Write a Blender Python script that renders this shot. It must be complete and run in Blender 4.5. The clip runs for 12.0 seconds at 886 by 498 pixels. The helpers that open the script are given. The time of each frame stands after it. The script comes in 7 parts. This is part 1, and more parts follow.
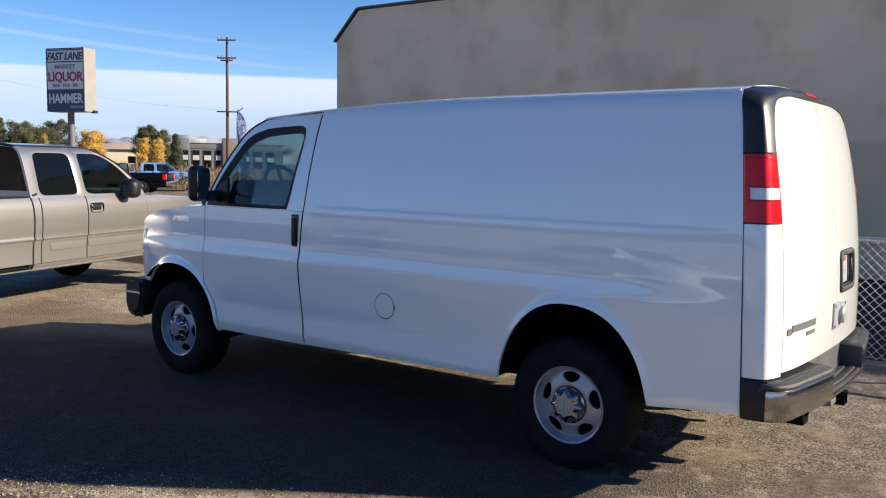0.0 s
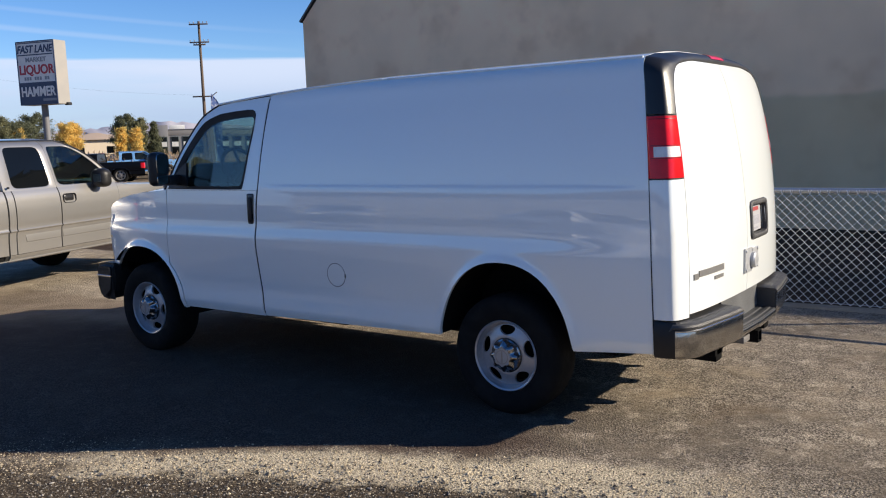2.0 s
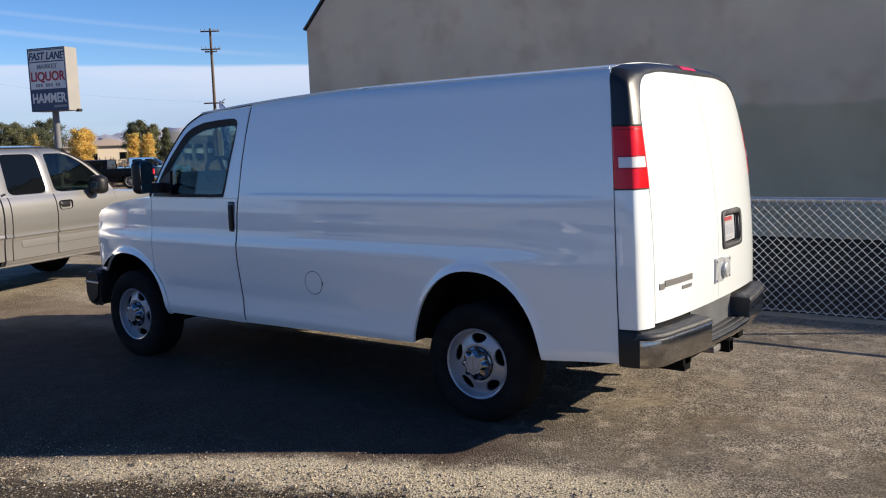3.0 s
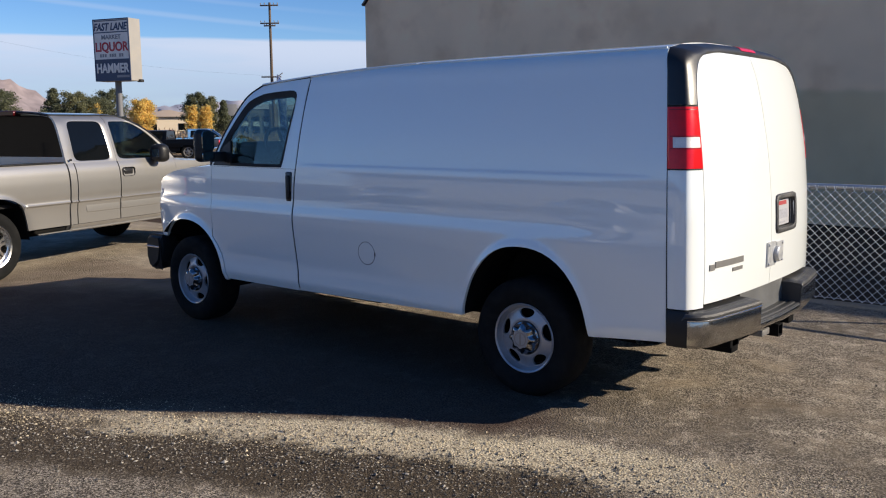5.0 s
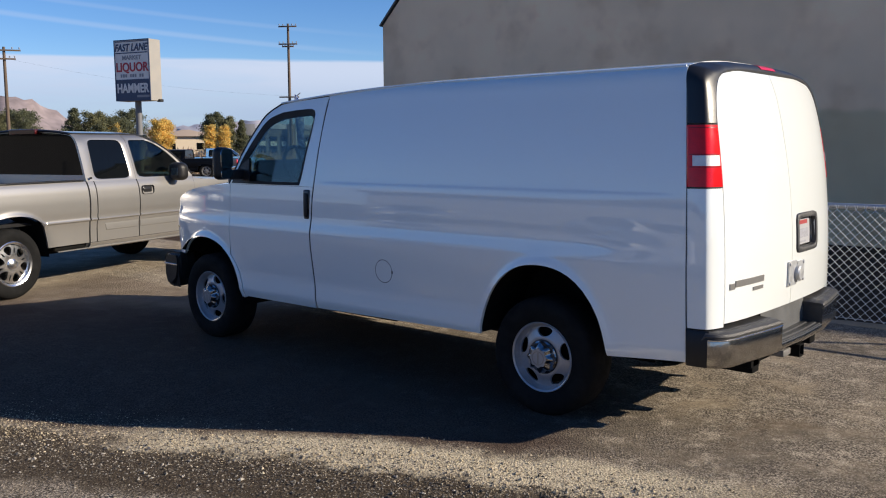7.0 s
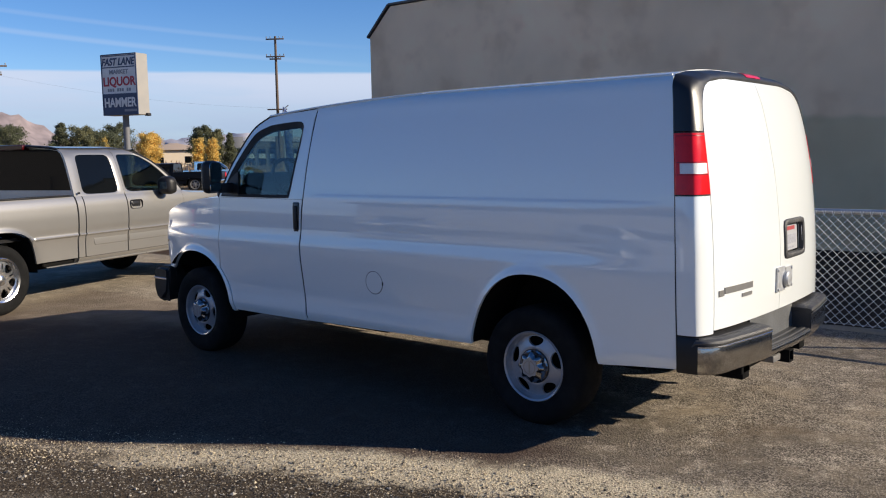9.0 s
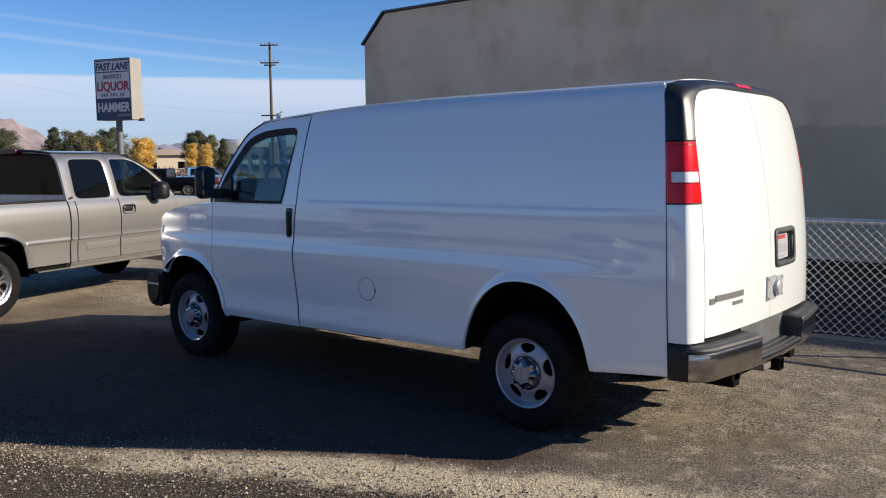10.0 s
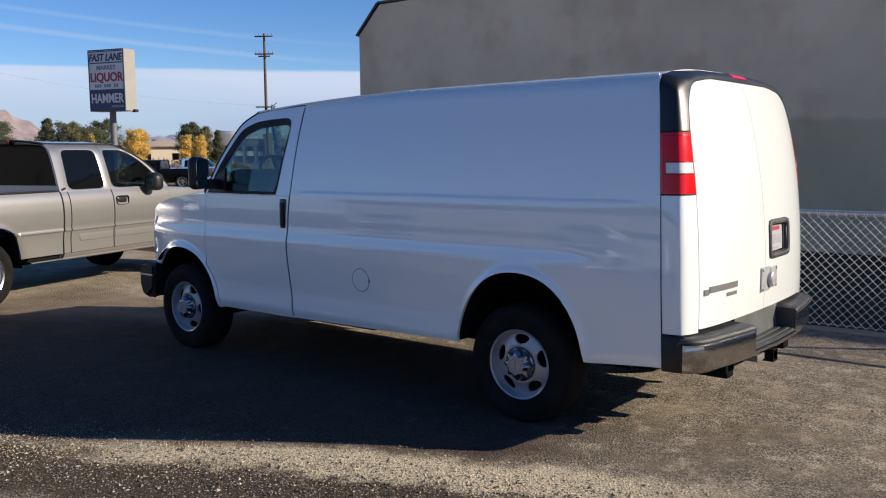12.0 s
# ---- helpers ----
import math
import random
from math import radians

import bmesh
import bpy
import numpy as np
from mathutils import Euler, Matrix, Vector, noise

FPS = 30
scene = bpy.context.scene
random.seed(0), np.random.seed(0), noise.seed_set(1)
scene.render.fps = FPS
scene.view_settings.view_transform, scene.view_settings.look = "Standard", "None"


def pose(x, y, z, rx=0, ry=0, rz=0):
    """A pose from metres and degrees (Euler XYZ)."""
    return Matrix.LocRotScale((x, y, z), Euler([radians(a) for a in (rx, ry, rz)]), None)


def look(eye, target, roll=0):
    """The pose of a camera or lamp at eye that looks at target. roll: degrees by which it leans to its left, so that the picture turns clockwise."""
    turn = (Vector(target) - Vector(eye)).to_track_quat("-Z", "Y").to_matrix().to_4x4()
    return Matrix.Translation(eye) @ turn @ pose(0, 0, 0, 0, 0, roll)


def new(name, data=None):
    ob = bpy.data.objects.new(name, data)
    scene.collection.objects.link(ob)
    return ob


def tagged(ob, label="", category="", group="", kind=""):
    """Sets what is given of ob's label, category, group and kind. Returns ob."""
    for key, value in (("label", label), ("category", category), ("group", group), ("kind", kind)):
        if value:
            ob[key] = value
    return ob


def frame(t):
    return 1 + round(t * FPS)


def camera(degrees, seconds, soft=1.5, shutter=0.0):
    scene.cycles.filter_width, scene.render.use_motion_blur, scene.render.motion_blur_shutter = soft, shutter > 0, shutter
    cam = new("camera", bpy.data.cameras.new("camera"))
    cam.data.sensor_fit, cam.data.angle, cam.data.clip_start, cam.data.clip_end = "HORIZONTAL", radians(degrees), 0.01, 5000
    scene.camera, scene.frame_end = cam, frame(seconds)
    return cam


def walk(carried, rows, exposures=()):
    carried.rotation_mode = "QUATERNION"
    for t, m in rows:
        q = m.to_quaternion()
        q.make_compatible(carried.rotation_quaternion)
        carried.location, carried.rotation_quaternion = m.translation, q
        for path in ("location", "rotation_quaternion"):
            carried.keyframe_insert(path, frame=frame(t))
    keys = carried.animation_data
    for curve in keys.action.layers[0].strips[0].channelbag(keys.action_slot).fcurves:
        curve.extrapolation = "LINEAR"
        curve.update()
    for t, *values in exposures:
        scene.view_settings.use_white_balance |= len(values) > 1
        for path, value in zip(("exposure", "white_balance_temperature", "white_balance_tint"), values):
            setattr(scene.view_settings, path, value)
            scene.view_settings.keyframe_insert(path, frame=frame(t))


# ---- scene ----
cam = camera(54.0, 12.0, soft=1.1)
# stops, white balance and tint of the clip's camera
EXPOSURES = [(0, 1.27, 6830, 17), (1.0, 1.18, 6660, 17), (2.5, 1.07, 6660, 17), (4.5, 0.94, 6660, 17), (12.0, 0.92, 6660, 17)]
PATH = [
    (0, (2.179, -5.131, 1.663), (0.999, -3.528, 1.471), 0.9),
    (0.5, (2.318, -5.119, 1.668), (1.151, -3.508, 1.458), -0.5),
    (1, (2.368, -5.138, 1.676), (1.239, -3.498, 1.483), -1.3),
    (1.5, (2.472, -5.201, 1.664), (1.326, -3.575, 1.454), -1.6),
    (2, (2.635, -5.277, 1.66), (1.481, -3.663, 1.408), -2.0),
    (2.5, (2.788, -5.208, 1.67), (1.611, -3.607, 1.442), -1.4),
    (2.7, (2.822, -5.166, 1.672), (1.644, -3.565, 1.445), -1.8),
    (4.3, (2.9, -5.216, 1.647), (1.702, -3.642, 1.354), -1.3),
    (4.5, (2.911, -5.231, 1.651), (1.694, -3.671, 1.357), -1.1),
    (5, (2.899, -5.243, 1.648), (1.635, -3.72, 1.367), -0.4),
    (5.5, (2.906, -5.247, 1.646), (1.626, -3.734, 1.377), -0.2),
    (6, (2.91, -5.249, 1.643), (1.628, -3.736, 1.384), -0.3),
    (6.5, (2.899, -5.248, 1.638), (1.616, -3.735, 1.387), -0.3),
    (7, (2.884, -5.242, 1.636), (1.588, -3.737, 1.4), -0.3),
    (7.2, (2.875, -5.234, 1.63), (1.565, -3.739, 1.403), -0.4),
    (9, (2.889, -5.248, 1.64), (1.609, -3.726, 1.427), -1.0),
    (9.5, (2.888, -5.251, 1.635), (1.607, -3.728, 1.431), -0.8),
    (10, (2.9, -5.257, 1.639), (1.631, -3.723, 1.442), -0.6),
    (10.5, (2.898, -5.255, 1.638), (1.642, -3.712, 1.439), -0.6),
    (11, (2.897, -5.244, 1.633), (1.637, -3.704, 1.43), -0.7),
    (11.5, (2.901, -5.247, 1.632), (1.637, -3.71, 1.427), -0.6),
    (12, (2.896, -5.245, 1.63), (1.637, -3.705, 1.415), -0.5),
]
walk(cam, [(t, look(eye, target, roll)) for t, eye, target, roll in PATH], EXPOSURES)

# ---- world, sun, exposure ----
SUN_DIR = Vector((1.97, 1.125, 1.0)).normalized()
world = bpy.data.worlds.new("sky")
scene.world = world
world.use_nodes = True
wn, wl = world.node_tree.nodes, world.node_tree.links
wn.clear()


def wmath(op, a, b=None, clamp=False):
    n = wn.new("ShaderNodeMath")
    n.operation, n.use_clamp = op, clamp
    for i, v in enumerate((a, b)):
        if v is None:
            continue
        if isinstance(v, (int, float)):
            n.inputs[i].default_value = v
        else:
            wl.new(v, n.inputs[i])
    return n.outputs[0]


def wramp(value, lo, hi):
    n = wn.new("ShaderNodeMapRange")
    n.interpolation_type = "SMOOTHSTEP"
    n.inputs[1].default_value, n.inputs[2].default_value = lo, hi
    wl.new(value, n.inputs[0])
    return n.outputs[0]


sky = wn.new("ShaderNodeTexSky")
sky.sky_type, sky.sun_disc = "NISHITA", False
sky.sun_elevation, sky.sun_rotation = radians(23.8), radians(60.3)
sky.altitude, sky.air_density, sky.dust_density, sky.ozone_density = 1500, 1.0, 0.1, 4.2
coord = wn.new("ShaderNodeTexCoord")
split = wn.new("ShaderNodeSeparateXYZ")
wl.new(coord.outputs["Generated"], split.inputs[0])
stretch = wn.new("ShaderNodeMapping")
stretch.inputs["Scale"].default_value = (3.0, 3.0, 26.0)
wl.new(coord.outputs["Generated"], stretch.inputs[0])
wisps = wn.new("ShaderNodeTexNoise")
wisps.inputs["Scale"].default_value, wisps.inputs["Detail"].default_value = 1.6, 5.0
wl.new(stretch.outputs[0], wisps.inputs["Vector"])
height = wmath("ADD", split.outputs[2], wmath("MULTIPLY", wmath("SUBTRACT", wisps.outputs[0], 0.5), 0.010))
bank = wmath("MULTIPLY", wramp(height, 0.0965, 0.0925), 0.93)
bank = wmath("MULTIPLY", bank, wmath("ADD", wmath("MULTIPLY", wramp(wisps.outputs[0], 0.30, 0.62), 0.25), 0.75))
# thin streaks high over the bank of cloud
slant = wmath("ADD", split.outputs[2], wmath("MULTIPLY", split.outputs[1], 0.10))
streak = wmath("MULTIPLY", wramp(slant, 0.1690, 0.1725), wramp(slant, 0.1775, 0.1735))
streak2 = wmath("MULTIPLY", wramp(slant, 0.1885, 0.1915), wramp(slant, 0.1960, 0.1925))
streak = wmath("MULTIPLY", wmath("ADD", streak, wmath("MULTIPLY", streak2, 0.6)), wmath("MULTIPLY", wramp(split.outputs[0], -0.66, -0.82), 0.2))
cover = wmath("ADD", bank, streak, True)
mixer = wn.new("ShaderNodeMix")
mixer.data_type = "RGBA"
wl.new(cover, mixer.inputs[0])
richer = wn.new("ShaderNodeHueSaturation")
richer.inputs["Hue"].default_value, richer.inputs["Saturation"].default_value, richer.inputs["Value"].default_value = 0.506, 1.21, 0.925
wl.new(sky.outputs[0], richer.inputs["Color"])
wl.new(richer.outputs[0], mixer.inputs[6])
veil = wn.new("ShaderNodeMix")
veil.data_type = "RGBA"
veil.inputs[6].default_value, veil.inputs[7].default_value = (2.62, 3.58, 5.00, 1), (4.15, 4.95, 6.05, 1)
wl.new(wramp(height, 0.020, 0.093), veil.inputs[0])
wl.new(veil.outputs[2], mixer.inputs[7])
back = wn.new("ShaderNodeBackground")
back.inputs["Strength"].default_value = 0.0765
wl.new(mixer.outputs[2], back.inputs[0])
wl.new(back.outputs[0], wn.new("ShaderNodeOutputWorld").inputs[0])

sun = new("sun", bpy.data.lights.new("sun", "SUN"))
sun.data.energy, sun.data.angle, sun.data.color = 3.42, radians(0.55), (1.0, 0.935, 0.745)
sun.matrix_world = look(SUN_DIR * 50, (0, 0, 0))

# ---- materials ----
def material(name, color, rough=0.5, metal=0.0, vary=0.08, scale=6.0, bump=0.0, bump_scale=60.0, coat=0.0, dirt=None, dirt_amount=0.0, dirt_scale=2.0, random_tint=0.0, spec=0.5, even=False):
    """A surface with colour variation at two scales, roughness variation and fine relief."""
    m = bpy.data.materials.new(name)
    m.use_nodes = True
    n, l = m.node_tree.nodes, m.node_tree.links
    bsdf = n["Principled BSDF"]
    geo = n.new("ShaderNodeNewGeometry")
    big, small = n.new("ShaderNodeTexNoise"), n.new("ShaderNodeTexNoise")
    big.inputs["Scale"].default_value, big.inputs["Detail"].default_value = scale, 4
    small.inputs["Scale"].default_value, small.inputs["Detail"].default_value = bump_scale, 6
    for t in (big, small):
        l.new(geo.outputs["Position"], t.inputs["Vector"])
    total = n.new("ShaderNodeMath")
    total.operation = "ADD"
    l.new(big.outputs[0], total.inputs[0])
    l.new(small.outputs[0], total.inputs[1])
    span = n.new("ShaderNodeMapRange")
    span.inputs[1].default_value, span.inputs[2].default_value = 0.6, 1.4
    span.inputs[3].default_value, span.inputs[4].default_value = 1 - vary, 1 + vary
    l.new(total.outputs[0], span.inputs[0])
    value = span.outputs[0]
    if random_tint:
        info = n.new("ShaderNodeObjectInfo")
        each = n.new("ShaderNodeMapRange")
        each.inputs[3].default_value, each.inputs[4].default_value = 1 - random_tint, 1 + random_tint
        l.new(info.outputs["Random"], each.inputs[0])
        both = n.new("ShaderNodeMath")
        both.operation = "MULTIPLY"
        l.new(value, both.inputs[0])
        l.new(each.outputs[0], both.inputs[1])
        value = both.outputs[0]
    tint = n.new("ShaderNodeVectorMath")
    tint.operation = "SCALE"
    tint.inputs[0].default_value = color
    l.new(value, tint.inputs["Scale"])
    out = tint.outputs[0]
    if dirt:
        spots = n.new("ShaderNodeTexNoise")
        spots.inputs["Scale"].default_value, spots.inputs["Detail"].default_value = dirt_scale, 8
        l.new(geo.outputs["Position"], spots.inputs["Vector"])
        edge = n.new("ShaderNodeMapRange")
        edge.interpolation_type = "SMOOTHSTEP"
        edge.inputs[1].default_value, edge.inputs[2].default_value, edge.inputs[4].default_value = 0.45, 0.72, dirt_amount
        l.new(spots.outputs[0], edge.inputs[0])
        mix = n.new("ShaderNodeMix")
        mix.data_type = "RGBA"
        l.new(edge.outputs[0], mix.inputs[0])
        l.new(out, mix.inputs[6])
        mix.inputs[7].default_value = (*dirt, 1)
        out = mix.outputs[2]
    l.new(out, bsdf.inputs["Base Color"])
    gloss = n.new("ShaderNodeMapRange")
    gloss.inputs[1].default_value, gloss.inputs[2].default_value = 0.3, 0.7
    gloss.inputs[3].default_value, gloss.inputs[4].default_value = (rough, rough) if even else (rough * 0.85, min(rough * 1.15, 1))
    l.new(big.outputs[0], gloss.inputs[0])
    l.new(gloss.outputs[0], bsdf.inputs["Roughness"])
    bsdf.inputs["Metallic"].default_value = metal
    bsdf.inputs["Specular IOR Level"].default_value = spec
    bsdf.inputs["Coat Weight"].default_value, bsdf.inputs["Coat Roughness"].default_value = coat, 0.03
    if bump:
        relief = n.new("ShaderNodeBump")
        relief.inputs["Strength"].default_value, relief.inputs["Distance"].default_value = bump, 0.01
        l.new(small.outputs[0], relief.inputs["Height"])
        l.new(relief.outputs[0], bsdf.inputs["Normal"])
    return m


def thicken(bm, t=0.004):
    """Gives a pane its thickness."""
    bmesh.ops.recalc_face_normals(bm, faces=bm.faces)
    bmesh.ops.solidify(bm, geom=bm.faces[:], thickness=t)
    return bm


def glass_material(name, color, clear=1.0):
    m = bpy.data.materials.new(name)
    m.use_nodes = True
    b = m.node_tree.nodes["Principled BSDF"]
    b.inputs["Base Color"].default_value = (*color, 1)
    b.inputs["Roughness"].default_value = 0.0
    b.inputs["IOR"].default_value = 1.5
    b.inputs["Transmission Weight"].default_value = clear
    return m


VAN_WHITE = material("van_white_paint", (0.822, 0.850, 0.828), 0.30, vary=0.004, scale=0.4, bump_scale=400, coat=1.0, even=True)
VAN_WHITE.node_tree.nodes["Principled BSDF"].inputs["Coat IOR"].default_value = 1.75
SEAM_BLACK = material("black_rubber_seal", (0.012, 0.012, 0.013), 0.7, vary=0.2)
PLASTIC_BLACK = material("black_textured_plastic", (0.014, 0.014, 0.015), 0.40, spec=0.35, vary=0.15, bump=0.15, bump_scale=500, dirt=(0.06, 0.055, 0.05), dirt_amount=0.2, dirt_scale=5)
TRIM_BLACK = material("glossy_black_trim", (0.02, 0.02, 0.022), 0.30, vary=0.1, coat=0.2)
REAR_TRIM = material("satin_black_plastic_trim", (0.017, 0.0165, 0.016), 0.36, vary=0.12, scale=8, bump=0.04, bump_scale=300, spec=0.5)
STEP_BLACK = material("ribbed_black_step_plastic", (0.050, 0.050, 0.050), 0.42, vary=0.15, scale=9, bump=0.2, bump_scale=350)
STEP_GREY = material("mid_grey_step_plastic", (0.115, 0.117, 0.118), 0.36, vary=0.15, scale=9, bump=0.2, bump_scale=350)
BUMPER_GREY = material("weathered_grey_bumper_pad", (0.040, 0.040, 0.042), 0.42, vary=0.2, scale=9, bump=0.3, bump_scale=350, dirt=(0.13, 0.12, 0.105), dirt_amount=0.35, dirt_scale=8)
BUMPER_CHROME = material("dull_chrome", (0.46, 0.45, 0.43), 0.15, metal=1.0, vary=0.18, scale=7, bump=0.08, bump_scale=60, dirt=(0.3, 0.26, 0.22), dirt_amount=0.45, dirt_scale=6)
CHROME = material("chrome", (0.74, 0.74, 0.74), 0.14, metal=1.0, vary=0.05)
# dull chrome, its base darkened for the dark ground it would mirror
CAP_CHROME = material("darkened_dull_chrome_cap", (0.30, 0.30, 0.31), 0.17, metal=1.0, vary=0.15, scale=30, dirt=(0.12, 0.11, 0.10), dirt_amount=0.3, dirt_scale=20)
STEEL_WHEEL = material("silver_painted_steel_wheel", (0.41, 0.41, 0.43), 0.33, metal=0.4, vary=0.08, scale=14, dirt=(0.25, 0.23, 0.21), dirt_amount=0.3, dirt_scale=14)
TYRE = material("black_tyre_rubber", (0.007, 0.007, 0.007), 0.85, spec=0.2, vary=0.25, scale=12, bump=0.3, bump_scale=200, dirt=(0.03, 0.028, 0.026), dirt_amount=0.25, dirt_scale=9)
UNDER = material("dark_underbody_metal", (0.009, 0.009, 0.009), 0.85, spec=0.05, vary=0.4, scale=9, dirt=(0.03, 0.025, 0.02), dirt_amount=0.4)
RED_LENS = material("red_lamp_lens", (0.72, 0.008, 0.012), 0.15, vary=0.12, scale=30, bump=0.04, bump_scale=160, coat=0.25, spec=0.3)
DARK_LENS = material("dark_red_lens_rib", (0.16, 0.004, 0.006), 0.2, vary=0.1)
CLEAR_LENS = material("clear_lamp_lens", (0.72, 0.70, 0.68), 0.12, vary=0.12, scale=30, bump=0.25, bump_scale=160, coat=0.6)
WINDOW = glass_material("tinted_window_glass", (0.26, 0.40, 0.36))
TRUCK_WINDOW = glass_material("dark_tinted_window_glass", (0.22, 0.28, 0.25))
WHEEL_CHROME = material("bright_wheel_chrome", (0.86, 0.86, 0.86), 0.24, metal=1.0, vary=0.1, scale=20)
CLEAR_WINDOW = glass_material("windscreen_glass", (0.86, 0.92, 0.9))
DARK_GLASS = material("dark_privacy_glass", (0.004, 0.005, 0.006), 0.03, vary=0.05, spec=0.2)
# base darkened in place of the dark surroundings a mirror would show
MIRROR = material("mirror_glass", (0.30, 0.32, 0.33), 0.02, metal=1.0, vary=0.01)
SEAT_GREY = material("grey_vinyl_seat", (0.16, 0.165, 0.175), 0.6, vary=0.15, bump=0.2)
DASH_GREY = material("dark_grey_dashboard", (0.06, 0.06, 0.065), 0.6, vary=0.1, bump=0.2, bump_scale=300)
GALVANISED = material("galvanised_steel", (0.50, 0.51, 0.52), 0.45, metal=0.6, vary=0.15, scale=20)
WIRE_BRIGHT = material("bright_galvanised_wire", (0.86, 0.86, 0.83), 0.5, metal=0.2, vary=0.12, scale=20)
WORN_STEEL = material("worn_bare_steel", (0.22, 0.21, 0.20), 0.45, metal=0.4, vary=0.25, scale=30)
RUSTY = material("rusty_steel", (0.07, 0.045, 0.035), 0.75, metal=0.3, vary=0.4, scale=25, bump=0.4)
PEWTER = material("pewter_metallic_paint", (0.41, 0.395, 0.375), 0.36, metal=0.76, vary=0.03, scale=3, bump_scale=900, coat=0.7, even=True)
PLATE_WHITE = material("white_plate", (0.42, 0.42, 0.43), 0.35, vary=0.05)
INK_RED = material("red_ink", (0.36, 0.05, 0.055), 0.5, vary=0.05)
PLATE_BAR = material("faded_plate_ink", (0.33, 0.33, 0.36), 0.5, vary=0.35, scale=60, bump_scale=140)
BADGE = material("dull_badge_metal", (0.31, 0.30, 0.285), 0.3, metal=0.5, vary=0.1)

# ---- building helpers ----
def world_of(ob):
    m = Matrix.Identity(4)
    while ob:
        m, ob = ob.matrix_basis @ m, ob.parent
    return m


def finish(bm, name, mat, angle=32):
    me = bpy.data.meshes.new(name)
    bmesh.ops.recalc_face_normals(bm, faces=bm.faces)
    bm.to_mesh(me)
    bm.free()
    for p in me.polygons:
        p.use_smooth = True
    me.set_sharp_from_angle(angle=radians(angle))
    me.materials.append(mat)
    return me


def part(name, bm, mat, parent, label="", angle=32):
    """Links a bmesh, given in world metres, as one mesh under a thing or part."""
    me = finish(bm, name, mat, angle)
    ob = new(name, me)
    if parent:
        me.transform(world_of(parent).inverted())
        ob.parent = parent
    return tagged(ob, label) if label else ob


def thing(name, at, label, category, group="", rz=0):
    ob = new(name)
    ob.empty_display_size = 0.2
    ob.matrix_basis = pose(*at, 0, 0, rz)
    return tagged(ob, label, category, group)


def solo(name, bm, mat, label, category, group="", kind="", angle=32):
    return tagged(part(name, bm, mat, None, "", angle), label, category, group, kind)


def box(bm, x0, x1, y0, y1, z0, z1, bevel=0.0, seg=2):
    r = bmesh.ops.create_cube(bm, size=1.0)
    vs = r["verts"]
    for v in vs:
        v.co = Vector((x0 if v.co.x < 0 else x1, y0 if v.co.y < 0 else y1, z0 if v.co.z < 0 else z1))
    if bevel:
        es = list({e for v in vs for e in v.link_edges})
        bmesh.ops.bevel(bm, geom=es, offset=bevel, segments=seg, affect="EDGES", profile=0.5)
    return bm


def boxed(x0, x1, y0, y1, z0, z1, bevel=0.0, seg=2):
    return box(bmesh.new(), x0, x1, y0, y1, z0, z1, bevel, seg)


def tube(bm, points, radius, sides=8, cap=True, radii=None):
    """A round bar along points."""
    rings = []
    pts = [Vector(p) for p in points]
    for i, p in enumerate(pts):
        d = (pts[min(i + 1, len(pts) - 1)] - pts[max(i - 1, 0)]).normalized()
        a = d.orthogonal().normalized() if abs(d.z) > 0.95 or abs(d.z) < 1e-6 else d.cross(Vector((0, 0, 1))).normalized()
        if abs(d.z) < 1e-6:
            a = Vector((0, 0, 1))
        b = d.cross(a)
        r = radii[i] if radii else radius
        rings.append([bm.verts.new(p + (a * math.cos(2 * math.pi * k / sides) + b * math.sin(2 * math.pi * k / sides)) * r) for k in range(sides)])
    for r0, r1 in zip(rings, rings[1:]):
        for k in range(sides):
            bm.faces.new((r0[k], r0[(k + 1) % sides], r1[(k + 1) % sides], r1[k]))
    if cap:
        bm.faces.new(rings[0][::-1])
        bm.faces.new(rings[-1])
    return bm


def grid(bm, fn, us, vs):
    """A sheet of quads from fn(u, v)."""
    rows = [[bm.verts.new(fn(u, v)) for v in vs] for u in us]
    for a, b in zip(rows, rows[1:]):
        for j in range(len(vs) - 1):
            try:
                bm.faces.new((a[j], b[j], b[j + 1], a[j + 1]))
            except ValueError:
                pass
    return rows


def lip(bm, move):
    """Turns the open edges of a sheet inward, which gives it thickness."""
    es = [e for e in bm.edges if e.is_boundary]
    r = bmesh.ops.extrude_edge_only(bm, edges=es)
    vs = [v for v in r["geom"] if isinstance(v, bmesh.types.BMVert)]
    for v in vs:
        v.co += Vector(move(v.co))
    return bm


def revolve(bm, profile, centre, axis_y=1.0, steps=48, closed=False):
    """Turns (radius, offset) pairs round an axis along y at centre."""
    cx, cy, cz = centre
    rings = []
    for r, o in profile:
        rings.append([bm.verts.new((cx + r * math.cos(2 * math.pi * k / steps), cy + o * axis_y, cz + r * math.sin(2 * math.pi * k / steps))) for k in range(steps)])
    for a, b in zip(rings, rings[1:]):
        for k in range(steps):
            bm.faces.new((a[k], a[(k + 1) % steps], b[(k + 1) % steps], b[k]))
    if closed:
        bm.faces.new(rings[0])
        bm.faces.new(rings[-1])
    return bm


